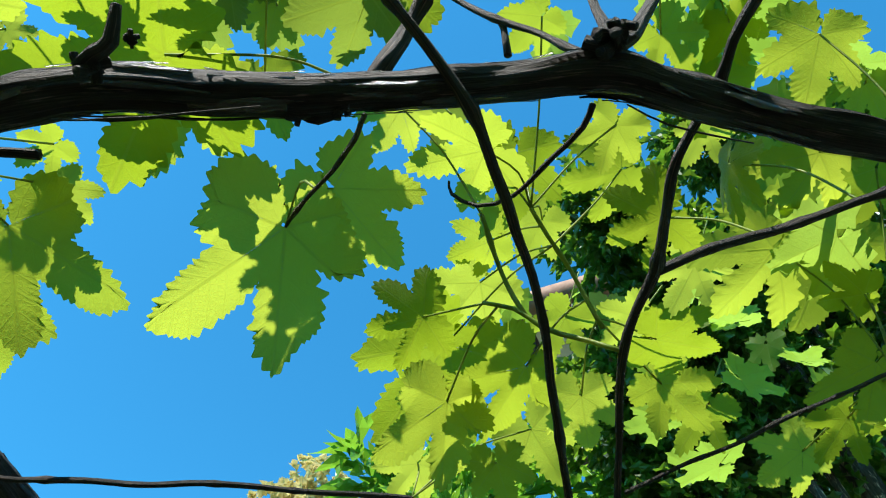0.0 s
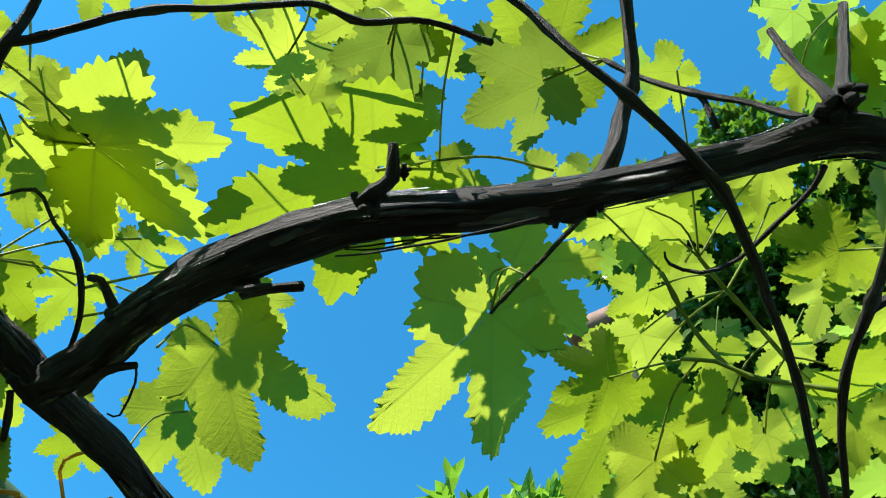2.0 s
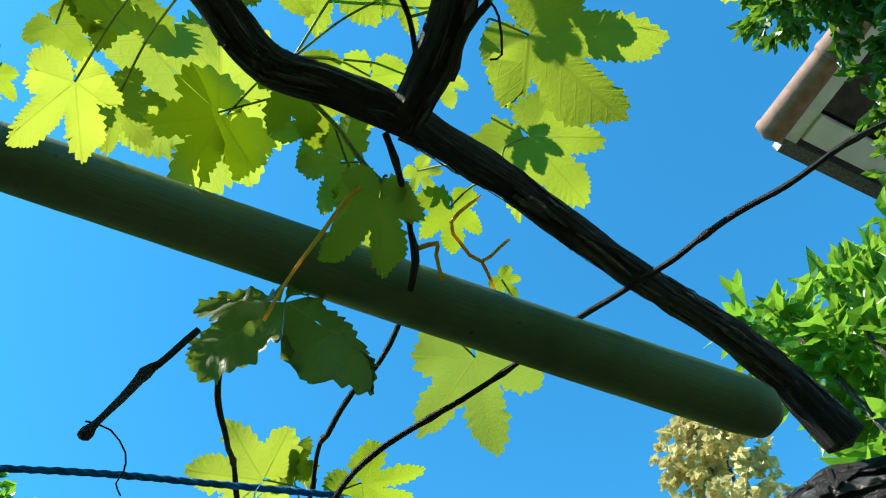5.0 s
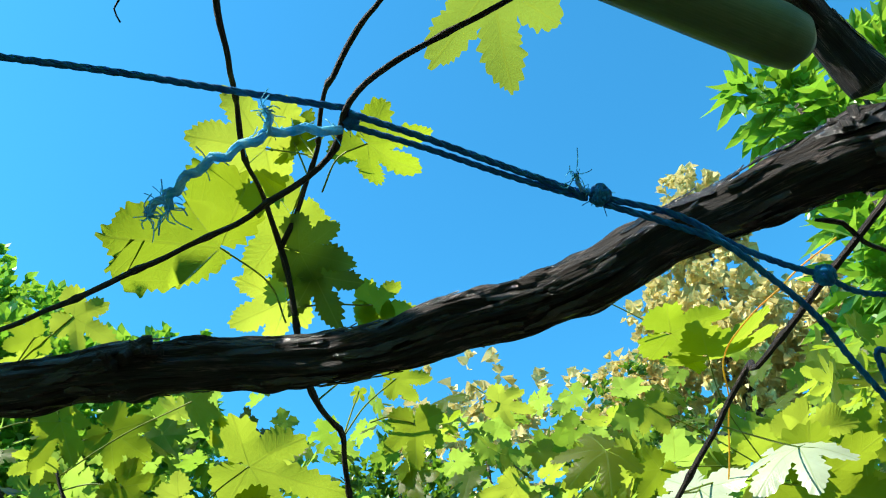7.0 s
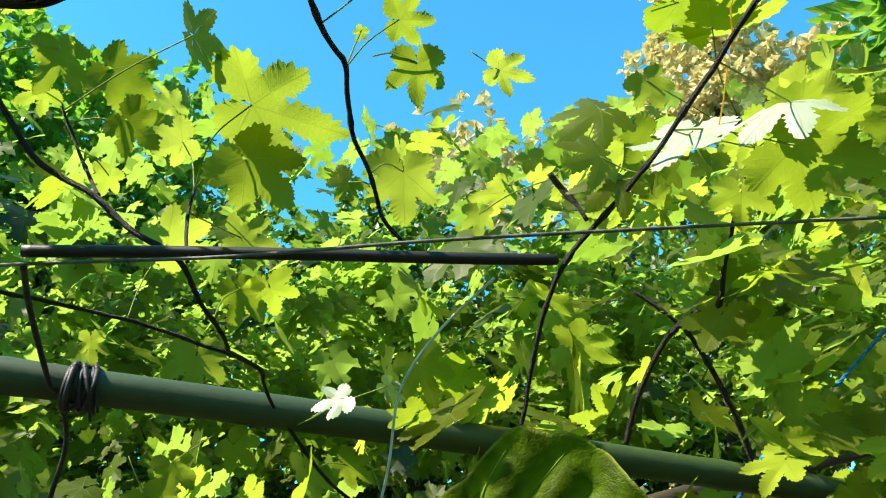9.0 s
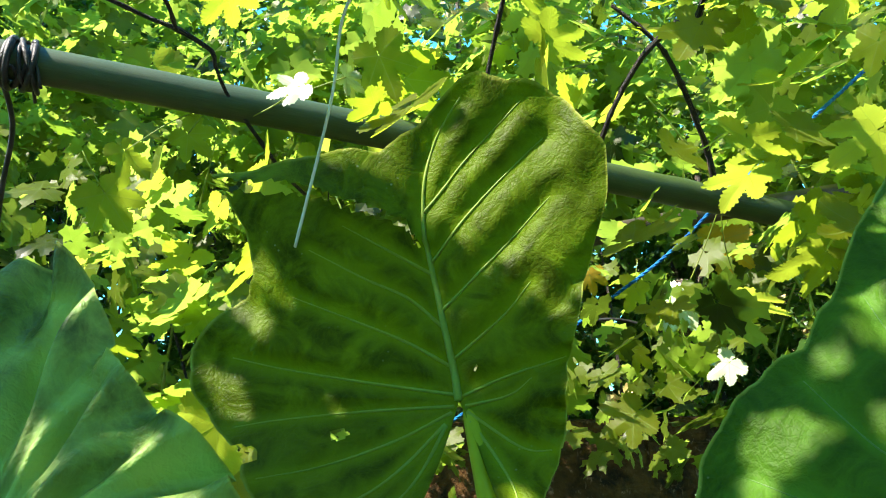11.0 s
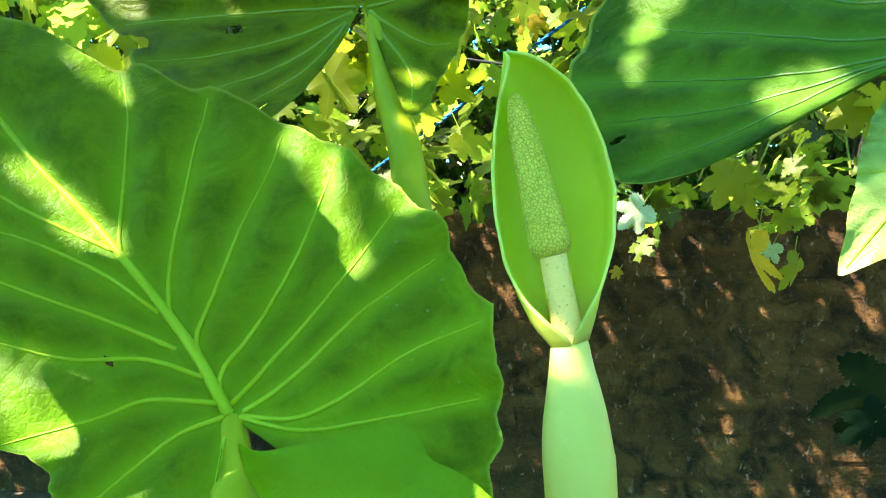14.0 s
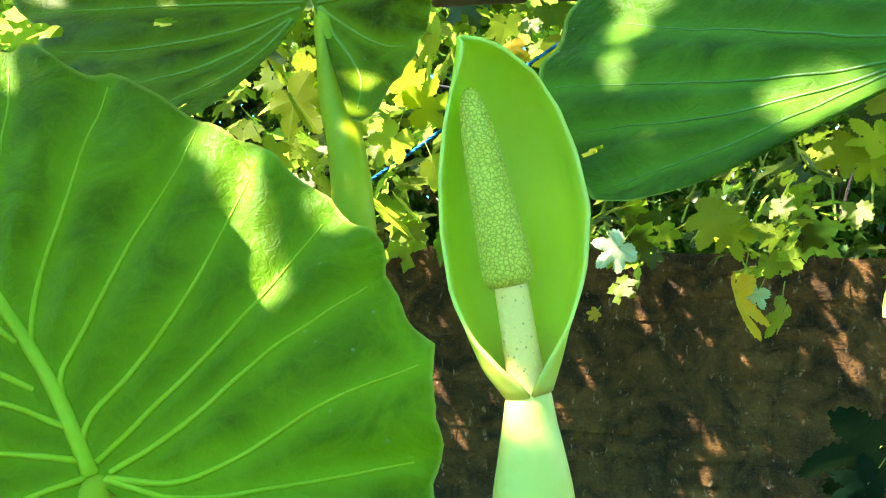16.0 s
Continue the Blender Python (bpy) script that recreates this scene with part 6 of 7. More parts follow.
def ear_leaf(at, tip, face, outline, veins, seed, label, material, vein_material, dome=0.0, bend=0.0, puff=0.0022, ruffle=1.0, pleat=0.0, tear=None, rib=1.0, holes=()):
    """A broad leaf: stalk at the origin of its own plane, tip along y. outline: (degrees from the tip, radius);
    veins: lines in the leaf's plane; bend: how far the lobes below the stalk come forward; tear: a line from the edge inwards."""
    m, length = leaf_pose(at, tip, face)
    m = Matrix.LocRotScale(m.translation, m.to_quaternion(), None)
    rnd = random.Random(seed)
    turn, reach = zip(*sorted(outline))
    curves = [spline(line, 0.004)[:, :2] for line in veins]
    near = np.vstack(curves)

    def from_veins(x, y):
        return np.concatenate([np.sqrt(((np.stack([x[k:k + 2000], y[k:k + 2000]], 1)[:, None] - near[None]) ** 2).sum(2)).min(1) for k in range(0, len(x), 2000)])

    def heights(x, y, share):
        x, y, share = np.asarray(x), np.asarray(y), np.asarray(share)
        a, r, far = np.arctan2(x, y), np.hypot(x, y), from_veins(x, y)
        z = puff * (1 - np.exp(-(far / 0.011) ** 2)) * np.minimum(1.0, r / 0.03)
        z += -dome * r * r + bend * 0.02 * np.log1p(np.exp(np.clip((-y - 0.02) / 0.02, -30, 30)))
        z += ruffle * (0.0035 * share ** 4 * np.sin(13 * a + seed) + 0.0022 * share ** 6 * np.sin(29 * a + 2 * seed) + 0.004 * share ** 2 * np.sin(4 * a + seed))
        z += pleat * r * (np.sin(a * 16 + 0.8 + 30 * r) + 0.6 * np.sin(a * 29 + 2.0 - 45 * r)) * (1 - np.exp(-(r / 0.03) ** 2))
        z += np.asarray([0.0022 * noise.noise((u * 26, v * 26, seed)) + 0.0009 * noise.noise((u * 75, v * 75, seed + 5)) for u, v in zip(x, y)])
        if tear:
            ty = np.interp(x, *zip(*tear))
            above = (y > ty) & (x < tear[-1][0] + 0.03)
            z += np.where(above, 0.026 * np.exp(-(y - ty) / 0.055) * np.clip((tear[-1][0] + 0.02 - x) / 0.05, 0, 1), 0)
        return z

    around, rings = 300, 46
    deg = np.linspace(turn[0], turn[-1], around)
    edge = np.interp(deg, turn, reach) * (1 + np.asarray([0.010 * noise.noise((d * 0.17, seed, 0)) + 0.006 * noise.noise((d * 0.6, seed, 4)) for d in deg]))
    share = np.repeat(np.linspace(0, 1, rings + 1)[1:], around)
    x, y = share * np.tile(edge * np.sin(np.radians(deg)), rings), share * np.tile(edge * np.cos(np.radians(deg)), rings)
    x, y, share = np.concatenate([[0], x]), np.concatenate([[0], y]), np.concatenate([[0], share])
    z = heights(x, y, share)
    verts = np.stack([x, y, z], 1)
    quads = [(0, 1 + j, 2 + j) for j in range(around - 1)]
    for k in range(rings - 1):
        row = 1 + k * around
        quads += [(row + j, row + j + around, row + j + around + 1, row + j + 1) for j in range(around - 1)]

    def kept(f):
        u, v = x[list(f)], y[list(f)]
        if tear and u.mean() < tear[-1][0]:
            side = v - np.interp(u, *zip(*tear))
            if side.min() < 0 < side.max():
                return False
        return all(math.hypot((u.mean() - hx) * hs, v.mean() - hy) > hr for hx, hy, hr, hs in holes)

    uvs = np.stack([np.minimum(1.0, from_veins(x, y) / 0.02), share], 1)
    blade = part("leaf", mesh_of("leaf_blade", verts, [f for f in quads if kept(f)], material, True, uvs), plant, label, m)
    for k, line in enumerate(curves):
        r = np.hypot(line[:, 0], line[:, 1])
        lim = np.interp(np.degrees(np.arctan2(line[:, 0], line[:, 1])), turn, reach)
        ok = r < lim * 0.96
        line, share = line[ok], (r / lim)[ok]
        if len(line) < 4 or not rib:
            continue
        size = (np.linspace(0.0040, 0.0009, len(line)) if k == 0 else np.linspace(0.0017, 0.0005, len(line))) * rib
        p = np.column_stack([line, heights(line[:, 0], line[:, 1], share) + size * (0.05 if k else -0.15)])
        v, f, u = tube(p, size, 8)
        part("vein", mesh_of("vein", v, f, vein_material, True, u), blade, "", m)
    return blade


BIG_OUTLINE = [(-137, 0.015), (-135, 0.055), (-127, 0.083), (-110, 0.092), (-92, 0.087), (-77, 0.083), (-68, 0.085), (-61, 0.095), (-57, 0.111), (-48, 0.150), (-35, 0.20), (-20, 0.255), (-9, 0.31), (-3, 0.345), (0, 0.372), (3, 0.347), (6, 0.30), (10, 0.281), (12, 0.262), (14, 0.245), (17, 0.230), (21, 0.227), (26, 0.203), (28, 0.197), (32, 0.199),
               (36, 0.188), (44, 0.177), (53, 0.163), (56, 0.165), (64, 0.154), (73, 0.150), (82, 0.144), (89, 0.146), (93, 0.139), (102, 0.136), (109, 0.140), (115, 0.136), (121, 0.133), (125, 0.136), (132, 0.131), (138, 0.134), (143, 0.129), (149, 0.134), (158, 0.12), (164, 0.08), (166, 0.03), (167, 0.01)]
BIG_VEINS = [[(0, 0), (0.006, 0.046), (0.006, 0.114), (0.004, 0.154), (0, 0.204), (0, 0.35)],
             [(0.006, 0.108), (0.012, 0.120), (0.030, 0.145), (0.054, 0.179), (0.071, 0.214)], [(0.006, 0.058), (0.011, 0.070), (0.029, 0.094), (0.062, 0.127), (0.102, 0.166)],
             [(0.006, 0.034), (0.012, 0.045), (0.034, 0.059), (0.067, 0.083), (0.099, 0.103), (0.122, 0.121)], [(0.004, 0.014), (0.012, 0.021), (0.036, 0.028), (0.074, 0.045), (0.121, 0.074), (0.14, 0.088)],
             [(0.004, 0.003), (0.039, 0.009), (0.084, 0.019), (0.134, 0.033)], [(0.006, -0.004), (0.035, -0.006), (0.082, -0.002), (0.130, -0.005)],
             [(0.004, -0.005), (0.023, -0.023), (0.045, -0.030), (0.084, -0.035), (0.123, -0.048)], [(0.003, -0.005), (0.023, -0.031), (0.061, -0.055), (0.098, -0.075)],
             [(0.005, 0.113), (-0.018, 0.165), (-0.034, 0.214), (-0.05, 0.26)], [(0.003, 0.068), (-0.007, 0.106), (-0.025, 0.146), (-0.048, 0.186)], [(-0.001, 0.045), (-0.017, 0.078), (-0.037, 0.114), (-0.062, 0.160)],
             [(0.002, 0.022), (-0.015, 0.050), (-0.043, 0.075), (-0.061, 0.099), (-0.079, 0.127)], [(-0.001, 0.008), (-0.026, 0.032), (-0.052, 0.042), (-0.09, 0.06)], [(-0.002, 0.0), (-0.03, 0.008), (-0.08, 0.005)], [(-0.002, -0.004), (-0.02, -0.02), (-0.06, -0.06)]]
BIG_LEAF = ear_leaf((-0.720, 0.576, 0.918), (-0.966, 0.557, 1.138), (0.467, -0.759, 0.455), BIG_OUTLINE, BIG_VEINS, 1, "large glossy green elephant-ear leaf on its stalk", TARO_BLADE, TARO_VEIN, rib=0.85, puff=0.0048, holes=[(-0.03, 0.062, 0.0022, 1.0)])
TORN_OUTLINE = [(-177, 0.03), (-174, 0.081), (-171, 0.108), (-165, 0.115), (-152, 0.124), (-142, 0.141), (-131, 0.151), (-115, 0.163), (-109, 0.166), (-101, 0.198), (-94, 0.225), (-85, 0.236), (-77, 0.227), (-70, 0.209), (-65, 0.212), (-58, 0.240), (-54, 0.290), (-48, 0.270), (-41, 0.252), (-33, 0.236), (-23, 0.216), (-14, 0.232), (-5, 0.263), (-1, 0.272), (4, 0.267),
                (8, 0.269), (15, 0.262), (19, 0.249), (25, 0.238), (32, 0.200), (36, 0.165), (42, 0.135), (54, 0.109), (66, 0.090), (85, 0.085), (106, 0.088), (127, 0.096), (136, 0.113), (142, 0.118), (145, 0.112), (146, 0.060), (147, 0.012)]
TORN_VEINS = [[(0, 0), (-0.011, 0.035), (-0.026, 0.081), (-0.040, 0.127), (-0.046, 0.174), (-0.040, 0.216), (-0.02, 0.25)],
              [(-0.002, 0.004), (-0.081, 0.007), (-0.146, 0.011), (-0.20, 0.017)], [(-0.003, -0.005), (-0.075, -0.016), (-0.143, -0.029), (-0.178, -0.038)], [(-0.004, -0.010), (-0.045, -0.036), (-0.094, -0.058), (-0.141, -0.071)],
              [(-0.007, -0.019), (-0.039, -0.061), (-0.070, -0.083), (-0.106, -0.101)], [(-0.006, -0.020), (-0.020, -0.063), (-0.047, -0.095)], [(-0.010, 0.026), (-0.048, 0.042), (-0.098, 0.057), (-0.156, 0.073)],
              [(-0.021, 0.058), (-0.052, 0.079), (-0.092, 0.093), (-0.146, 0.115)], [(-0.033, 0.100), (-0.071, 0.117), (-0.118, 0.138)], [(0.002, 0.003), (0.034, 0.021), (0.081, 0.042)], [(0.006, -0.004), (0.040, 0.008), (0.056, 0.023)],
              [(0.008, -0.008), (0.056, -0.030), (0.085, -0.027)], [(0.012, -0.015), (0.053, -0.055), (0.065, -0.083)], [(-0.010, 0.030), (0.029, 0.070), (0.049, 0.099)], [(-0.022, 0.070), (0.02, 0.12), (0.06, 0.17)], [(-0.034, 0.11), (0.0, 0.16), (0.05, 0.22)], [(-0.044, 0.15), (-0.01, 0.20), (0.03, 0.25)]]
TEAR = [(-0.30, 0.170), (-0.21, 0.167), (-0.152, 0.166), (-0.099, 0.151), (-0.058, 0.140), (-0.046, 0.124)]
ear_leaf((-0.807, 0.798, 1.183), (-0.776, 0.810, 1.453), (0.370, -0.929, 0.0), TORN_OUTLINE, TORN_VEINS, 2, "torn elephant-ear leaf with a ragged rolled edge", TARO_UNDER, TARO_VEIN_DARK, bend=1.2, rib=0.9, puff=0.0060, tear=TEAR, ruffle=1.4, holes=[(-0.088, -0.034, 0.0045, 0.6), (-0.16, -0.055, 0.006, 0.35), (-0.03, -0.098, 0.005, 2.2), (-0.05, -0.10, 0.003, 0.6), (0.012, 0.028, 0.002, 1.4)])
RIGHT_OUTLINE = [(-101, 0.03), (-100, 0.10), (-99, 0.122), (-96, 0.144), (-92, 0.155), (-85, 0.160), (-75, 0.168), (-66, 0.180), (-60, 0.192), (-53, 0.190), (-44, 0.196), (-36, 0.192), (-24, 0.194), (-16, 0.189), (-6, 0.206), (2, 0.243), (9, 0.286), (13, 0.312), (20, 0.345), (25, 0.36), (31, 0.335), (45, 0.26), (70, 0.20), (100, 0.18), (140, 0.17), (165, 0.12), (175, 0.03)]
RIGHT_VEINS = [[(0, 0), (0.03, 0.09), (0.08, 0.20), (0.14, 0.31)], [(-0.004, 0.0), (-0.056, 0.020), (-0.105, 0.051), (-0.161, 0.087), (-0.18, 0.10)], [(-0.006, 0.0), (-0.060, 0.010), (-0.100, 0.022), (-0.165, 0.053)],
               [(0.002, 0.006), (-0.033, 0.031), (-0.069, 0.065), (-0.094, 0.087), (-0.12, 0.115)], [(0.01, 0.03), (-0.022, 0.057), (-0.042, 0.093), (-0.053, 0.126), (-0.062, 0.160)], [(-0.004, -0.001), (-0.041, 0.002), (-0.097, -0.001), (-0.152, 0.002)],
               [(0.02, 0.06), (-0.003, 0.101), (-0.004, 0.133), (-0.003, 0.205)], [(0.04, 0.11), (0.03, 0.16), (0.035, 0.25)], [(0.02, 0.05), (0.07, 0.07), (0.15, 0.10)], [(0.0, 0.0), (0.07, 0.0), (0.15, 0.0)]]
ear_leaf((-0.430, 0.739, 1.093), (-0.514, 0.844, 1.244), (-0.067, -0.837, 0.542), RIGHT_OUTLINE, RIGHT_VEINS, 3, "elephant-ear leaf coloured dark for shade, with sunlit patches", TARO_SHADED, TARO_VEIN_DEEP, rib=0.62, puff=0.0045, ruffle=0.7, holes=[(-0.149, 0.028, 0.0032, 0.6), (-0.118, 0.055, 0.0012, 1.0)])
NEAR_OUTLINE = [(-176, 0.02), (-165, 0.06), (-150, 0.09), (-110, 0.14), (-85, 0.17), (-68, 0.162), (-59, 0.148), (-50, 0.125), (-42, 0.103), (-30, 0.096), (-19, 0.092), (-5, 0.102), (0, 0.105), (14, 0.111), (23, 0.121), (30, 0.127), (36, 0.132), (41, 0.133), (45, 0.123), (50, 0.112), (60, 0.082), (75, 0.064), (100, 0.058), (140, 0.06), (176, 0.03)]
NEAR_VEINS = [[(0, 0), (-0.005, 0.034), (-0.006, 0.062), (-0.002, 0.098)], [(0.004, 0.002), (0.036, 0.027), (0.058, 0.065), (0.070, 0.105)], [(0.003, 0.003), (0.025, 0.04), (0.03, 0.08), (0.04, 0.11)], [(-0.003, 0.003), (-0.03, 0.03), (-0.06, 0.06)], [(-0.003, 0.001), (-0.05, 0.02), (-0.11, 0.06)]]
ear_leaf((-0.797, 0.423, 1.124), (-0.731, 0.491, 1.167), (0.451, -0.752, 0.481), NEAR_OUTLINE, NEAR_VEINS, 4, "wavy elephant-ear leaf close by, coloured pale for sun and sheen", TARO_SUNLIT, TARO_VEIN, puff=0.007, pleat=0.075, ruffle=1.5, rib=0)
YOUNG_OUTLINE = [(-172, 0.01), (-150, 0.03), (-110, 0.026), (-60, 0.026), (-25, 0.034), (-8, 0.050), (0, 0.062), (8, 0.05), (25, 0.034), (60, 0.026), (110, 0.026), (150, 0.02), (172, 0.01)]
ear_leaf((-0.425, 0.640, 1.038), (-0.458, 0.610, 0.989), (0.35, -0.82, 0.46), YOUNG_OUTLINE, [[(0, 0), (0, 0.03), (0, 0.058)], [(0, 0.01), (0.02, 0.03), (0.03, 0.036)], [(0, 0.01), (-0.02, 0.03), (-0.03, 0.036)]], 5, "young elephant-ear leaf, coloured pale for strong sun", TARO_SUNLIT, TARO_VEIN, rib=0.3, ruffle=0.5)
FLOWER = ((-0.583, 0.687, 0.885), (-0.588, 0.686, 0.950), (-0.617, 0.670, 1.099), (-0.597, 0.684, 0.996), (-0.615, 0.675, 1.078))
LOBE_EDGE = [(-0.685, 0.559, 0.908), (-0.667, 0.572, 0.912), (-0.655, 0.581, 0.915), (-0.645, 0.589, 0.918), (-0.636, 0.596, 0.921), (-0.630, 0.599, 0.919), (-0.624, 0.600, 0.914), (-0.618, 0.599, 0.906), (-0.608, 0.602, 0.902), (-0.599, 0.605, 0.897), (-0.588, 0.607, 0.889)]
LOBE_ROOT = [(-0.707, 0.571, 0.905), (-0.695, 0.568, 0.889), (-0.672, 0.570, 0.867), (-0.643, 0.582, 0.859), (-0.617, 0.597, 0.857), (-0.596, 0.611, 0.859), (-0.585, 0.623, 0.867)]
LOBE_OUT = Vector((0.467, -0.759, 0.455))
STALKS = [((-0.720, 0.579, 0.917), (-0.698, 0.563, 0.835)), ((-0.801, 0.800, 1.181), (-0.714, 0.733, 0.985)), ((-0.430, 0.745, 1.090), (-0.400, 0.800, 0.694)), ((-0.797, 0.427, 1.124), (-0.900, 0.468, 0.696)), ((-0.424, 0.643, 1.038), (-0.41, 0.72, 0.873))]
leaf((-0.525, 1.578, 1.181), (-0.562, 1.554, 1.155), (0.27, -0.88, 0.40), 1, bank)
leaf((-0.489, 1.576, 1.190), (-0.520, 1.558, 1.217), (-0.00, -0.83, -0.55), 2, bank)
leaf((-0.500, 1.639, 1.175), (-0.485, 1.647, 1.136), (-0.09, -0.97, -0.24), 3, bank)
leaf((-0.683, 1.514, 1.088), (-0.704, 1.501, 1.039), (-0.02, -0.96, 0.27), 1, bank)
leaf((-0.683, 1.549, 1.087), (-0.654, 1.567, 1.110), (0.11, -0.85, 0.52), 3, bank)
leaf((-0.676, 1.577, 1.069), (-0.662, 1.584, 1.029), (0.21, -0.97, -0.11), 2, bank)
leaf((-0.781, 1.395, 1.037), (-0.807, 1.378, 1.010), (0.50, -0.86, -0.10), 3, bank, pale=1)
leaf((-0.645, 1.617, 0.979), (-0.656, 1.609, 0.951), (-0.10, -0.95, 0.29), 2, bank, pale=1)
leaf((-0.666, 1.581, 0.979), (-0.654, 1.586, 0.902), (-0.86, -0.48, -0.16), 4, bank, yellow=1)
leaf((-0.856, 1.523, 0.943), (-0.865, 1.517, 0.932), (0.42, -0.90, 0.14), 1, bank, yellow=1)
# two leaves that stand in shade, darkened by their colour
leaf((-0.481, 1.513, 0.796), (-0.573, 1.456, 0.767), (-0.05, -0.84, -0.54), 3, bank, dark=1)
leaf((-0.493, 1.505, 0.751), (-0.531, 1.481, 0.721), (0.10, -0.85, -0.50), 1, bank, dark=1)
leaf((-0.628, 1.605, 1.022), (-0.606, 1.619, 1.046), (0.22, -0.92, 0.32), 0, bank)
leaf((-0.611, 1.637, 0.953), (-0.629, 1.625, 0.913), (0.73, -0.67, -0.14), 1, bank)
leaf((-1.030, 1.249, 1.238), (-0.997, 1.269, 1.265), (0.70, -0.58, -0.41), 1, bank)
leaf((-1.153, 1.173, 1.221), (-1.119, 1.193, 1.174), (0.39, -0.92, -0.10), 3, bank)
leaf((-1.131, 1.246, 1.248), (-1.158, 1.228, 1.207), (0.80, -0.51, -0.32), 1, bank)
leaf((-1.009, 1.260, 1.214), (-0.967, 1.286, 1.230), (0.50, -0.86, 0.08), 2, bank)
leaf((-1.179, 1.156, 1.151), (-1.152, 1.172, 1.127), (0.25, -0.91, -0.33), 1, bank)
leaf((-1.094, 1.325, 1.190), (-1.116, 1.311, 1.147), (0.60, -0.80, -0.04), 3, bank)
leaf((-1.017, 1.313, 1.142), (-0.995, 1.325, 1.109), (0.18, -0.95, -0.24), 1, bank)
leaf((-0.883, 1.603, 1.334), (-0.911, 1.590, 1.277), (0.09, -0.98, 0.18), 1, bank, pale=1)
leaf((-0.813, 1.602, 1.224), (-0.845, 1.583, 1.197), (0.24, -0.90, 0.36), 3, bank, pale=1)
leaf((-0.796, 1.662, 1.331), (-0.734, 1.707, 1.306), (0.02, -0.52, -0.86), 2, bank)
leaf((-0.964, 1.606, 1.363), (-0.979, 1.600, 1.318), (0.41, -0.91, -0.03), 1, bank)
leaf((-0.968, 1.566, 1.144), (-1.018, 1.536, 1.107), (0.27, -0.89, 0.35), 3, bank)
leaf((-0.857, 1.788, 1.460), (-0.868, 1.791, 1.375), (-0.24, -0.97, 0.00), 4, bank, yellow=1)
leaf((-1.070, 1.651, 1.402), (-1.064, 1.660, 1.359), (0.40, -0.91, -0.13), 4, bank, yellow=1)

# the near lobe of the large leaf, folded forward over its own blade
rows, cols = 14, 30
edge, root = spline(LOBE_EDGE, 0.002), spline(LOBE_ROOT, 0.002)
verts, faces = [], []
for i in range(rows + 1):
    for j in range(cols + 1):
        a = Vector(edge[int(j / cols * (len(edge) - 1))])
        b = Vector(root[int(j / cols * (len(root) - 1))])
        q = i / rows
        verts.append(a.lerp(b, q) + LOBE_OUT * (0.010 * math.sin(q * 2.6) + 0.0022 * math.sin(j * 0.9) * q))
for i in range(rows):
    for j in range(cols):
        k = i * (cols + 1) + j
        faces.append((k, k + 1, k + cols + 2, k + cols + 1))
solid("leaf_lobe", (verts, faces, [(0, 0)] * len(verts)), TARO_BLADE, BIG_LEAF, "lobe of the leaf folded forward, lit by the sun")

for top, foot in STALKS:
    top, foot = Vector(top), Vector(foot)
    low = Vector((foot.x, foot.y, 0.0)).lerp(Vector((-0.62, 0.66, 0.0)), 0.6)
    line = spline([(*top, 0.0040), (*(top.lerp(foot, 0.06)), 0.0068), (*(top.lerp(foot, 0.35)), 0.0090), (*foot, 0.013), (*(foot.lerp(low, 0.5)), 0.017), (*low, 0.022)], 0.02)
    solid("petiole", tube(line, line[:, 3], 20, 0.03), TARO_STALK, plant, "smooth pale green leaf stalk")

tube_foot, neck, tip, cob_low, cob_top = (Vector(q) for q in FLOWER)
EYE_SIDE = Vector((0.5, -0.86, 0.0)).normalized()
flower = thing("flower", neck, "", "")
flower.parent = plant
flower.matrix_parent_inverse = PLACED[plant.name].inverted()
tagged(flower, "open green hood with a pale cob inside")


def spathe_piece():
    up = (tip - neck).normalized()
    right = up.cross(-EYE_SIDE).normalized()
    out = right.cross(up).normalized() * -1
    if out.dot(EYE_SIDE) < 0:
        out = -out
    span = (tip - neck).length
    rows, cols = 44, 40
    verts, uvs, faces = [], [], []
    for i in range(rows + 1):
        v = i / rows
        w = float(np.interp(v, (0, 0.08, 0.19, 0.315, 0.47, 0.63, 0.756, 0.866, 0.945, 0.984, 1.0), (0.0096, 0.0162, 0.0222, 0.0272, 0.0296, 0.0274, 0.0235, 0.0175, 0.0106, 0.0048, 0.0008)))
        lean = float(np.interp(v, (0, 0.08, 0.19, 0.315, 0.47, 0.63, 0.756, 0.866, 0.945, 0.984, 1.0), (0, 0, 0.0019, 0.0048, 0.0083, 0.0098, 0.0105, 0.0100, 0.0075, 0.0036, 0)))
        deep = w * float(np.interp(v, (0, 0.2, 0.5, 0.9, 1), (1.0, 0.85, 0.75, 0.8, 1.0)))
        wide = radians(float(np.interp(v, (0, 0.03, 0.09, 0.16, 0.27, 0.6, 0.85, 1), (179, 168, 146, 124, 106, 101, 112, 150))))
        mid = neck + up * span * v - right * lean - out * (0.006 * math.sin(v * 2.4)) + out * 0.012 * max(0.0, v - 0.8) ** 1.2 * 3
        for j in range(cols + 1):
            q = -wide + 2 * wide * j / cols
            rim = 1 + 0.10 * max(0.0, abs(q) / wide - 0.85) / 0.15
            verts.append(mid + right * w * math.sin(q) * rim - out * deep * math.cos(q))
            uvs.append((j / cols, v))
    for i in range(rows):
        for j in range(cols):
            a = i * (cols + 1) + j
            faces.append((a, a + 1, a + cols + 2, a + cols + 1))
    return verts, faces, uvs


hood = solid("spathe", spathe_piece(), SPATHE, flower, "smooth bright green hood")
thick = hood.modifiers.new("thickness", "SOLIDIFY")
thick.thickness, thick.offset = 0.0016, 0.0
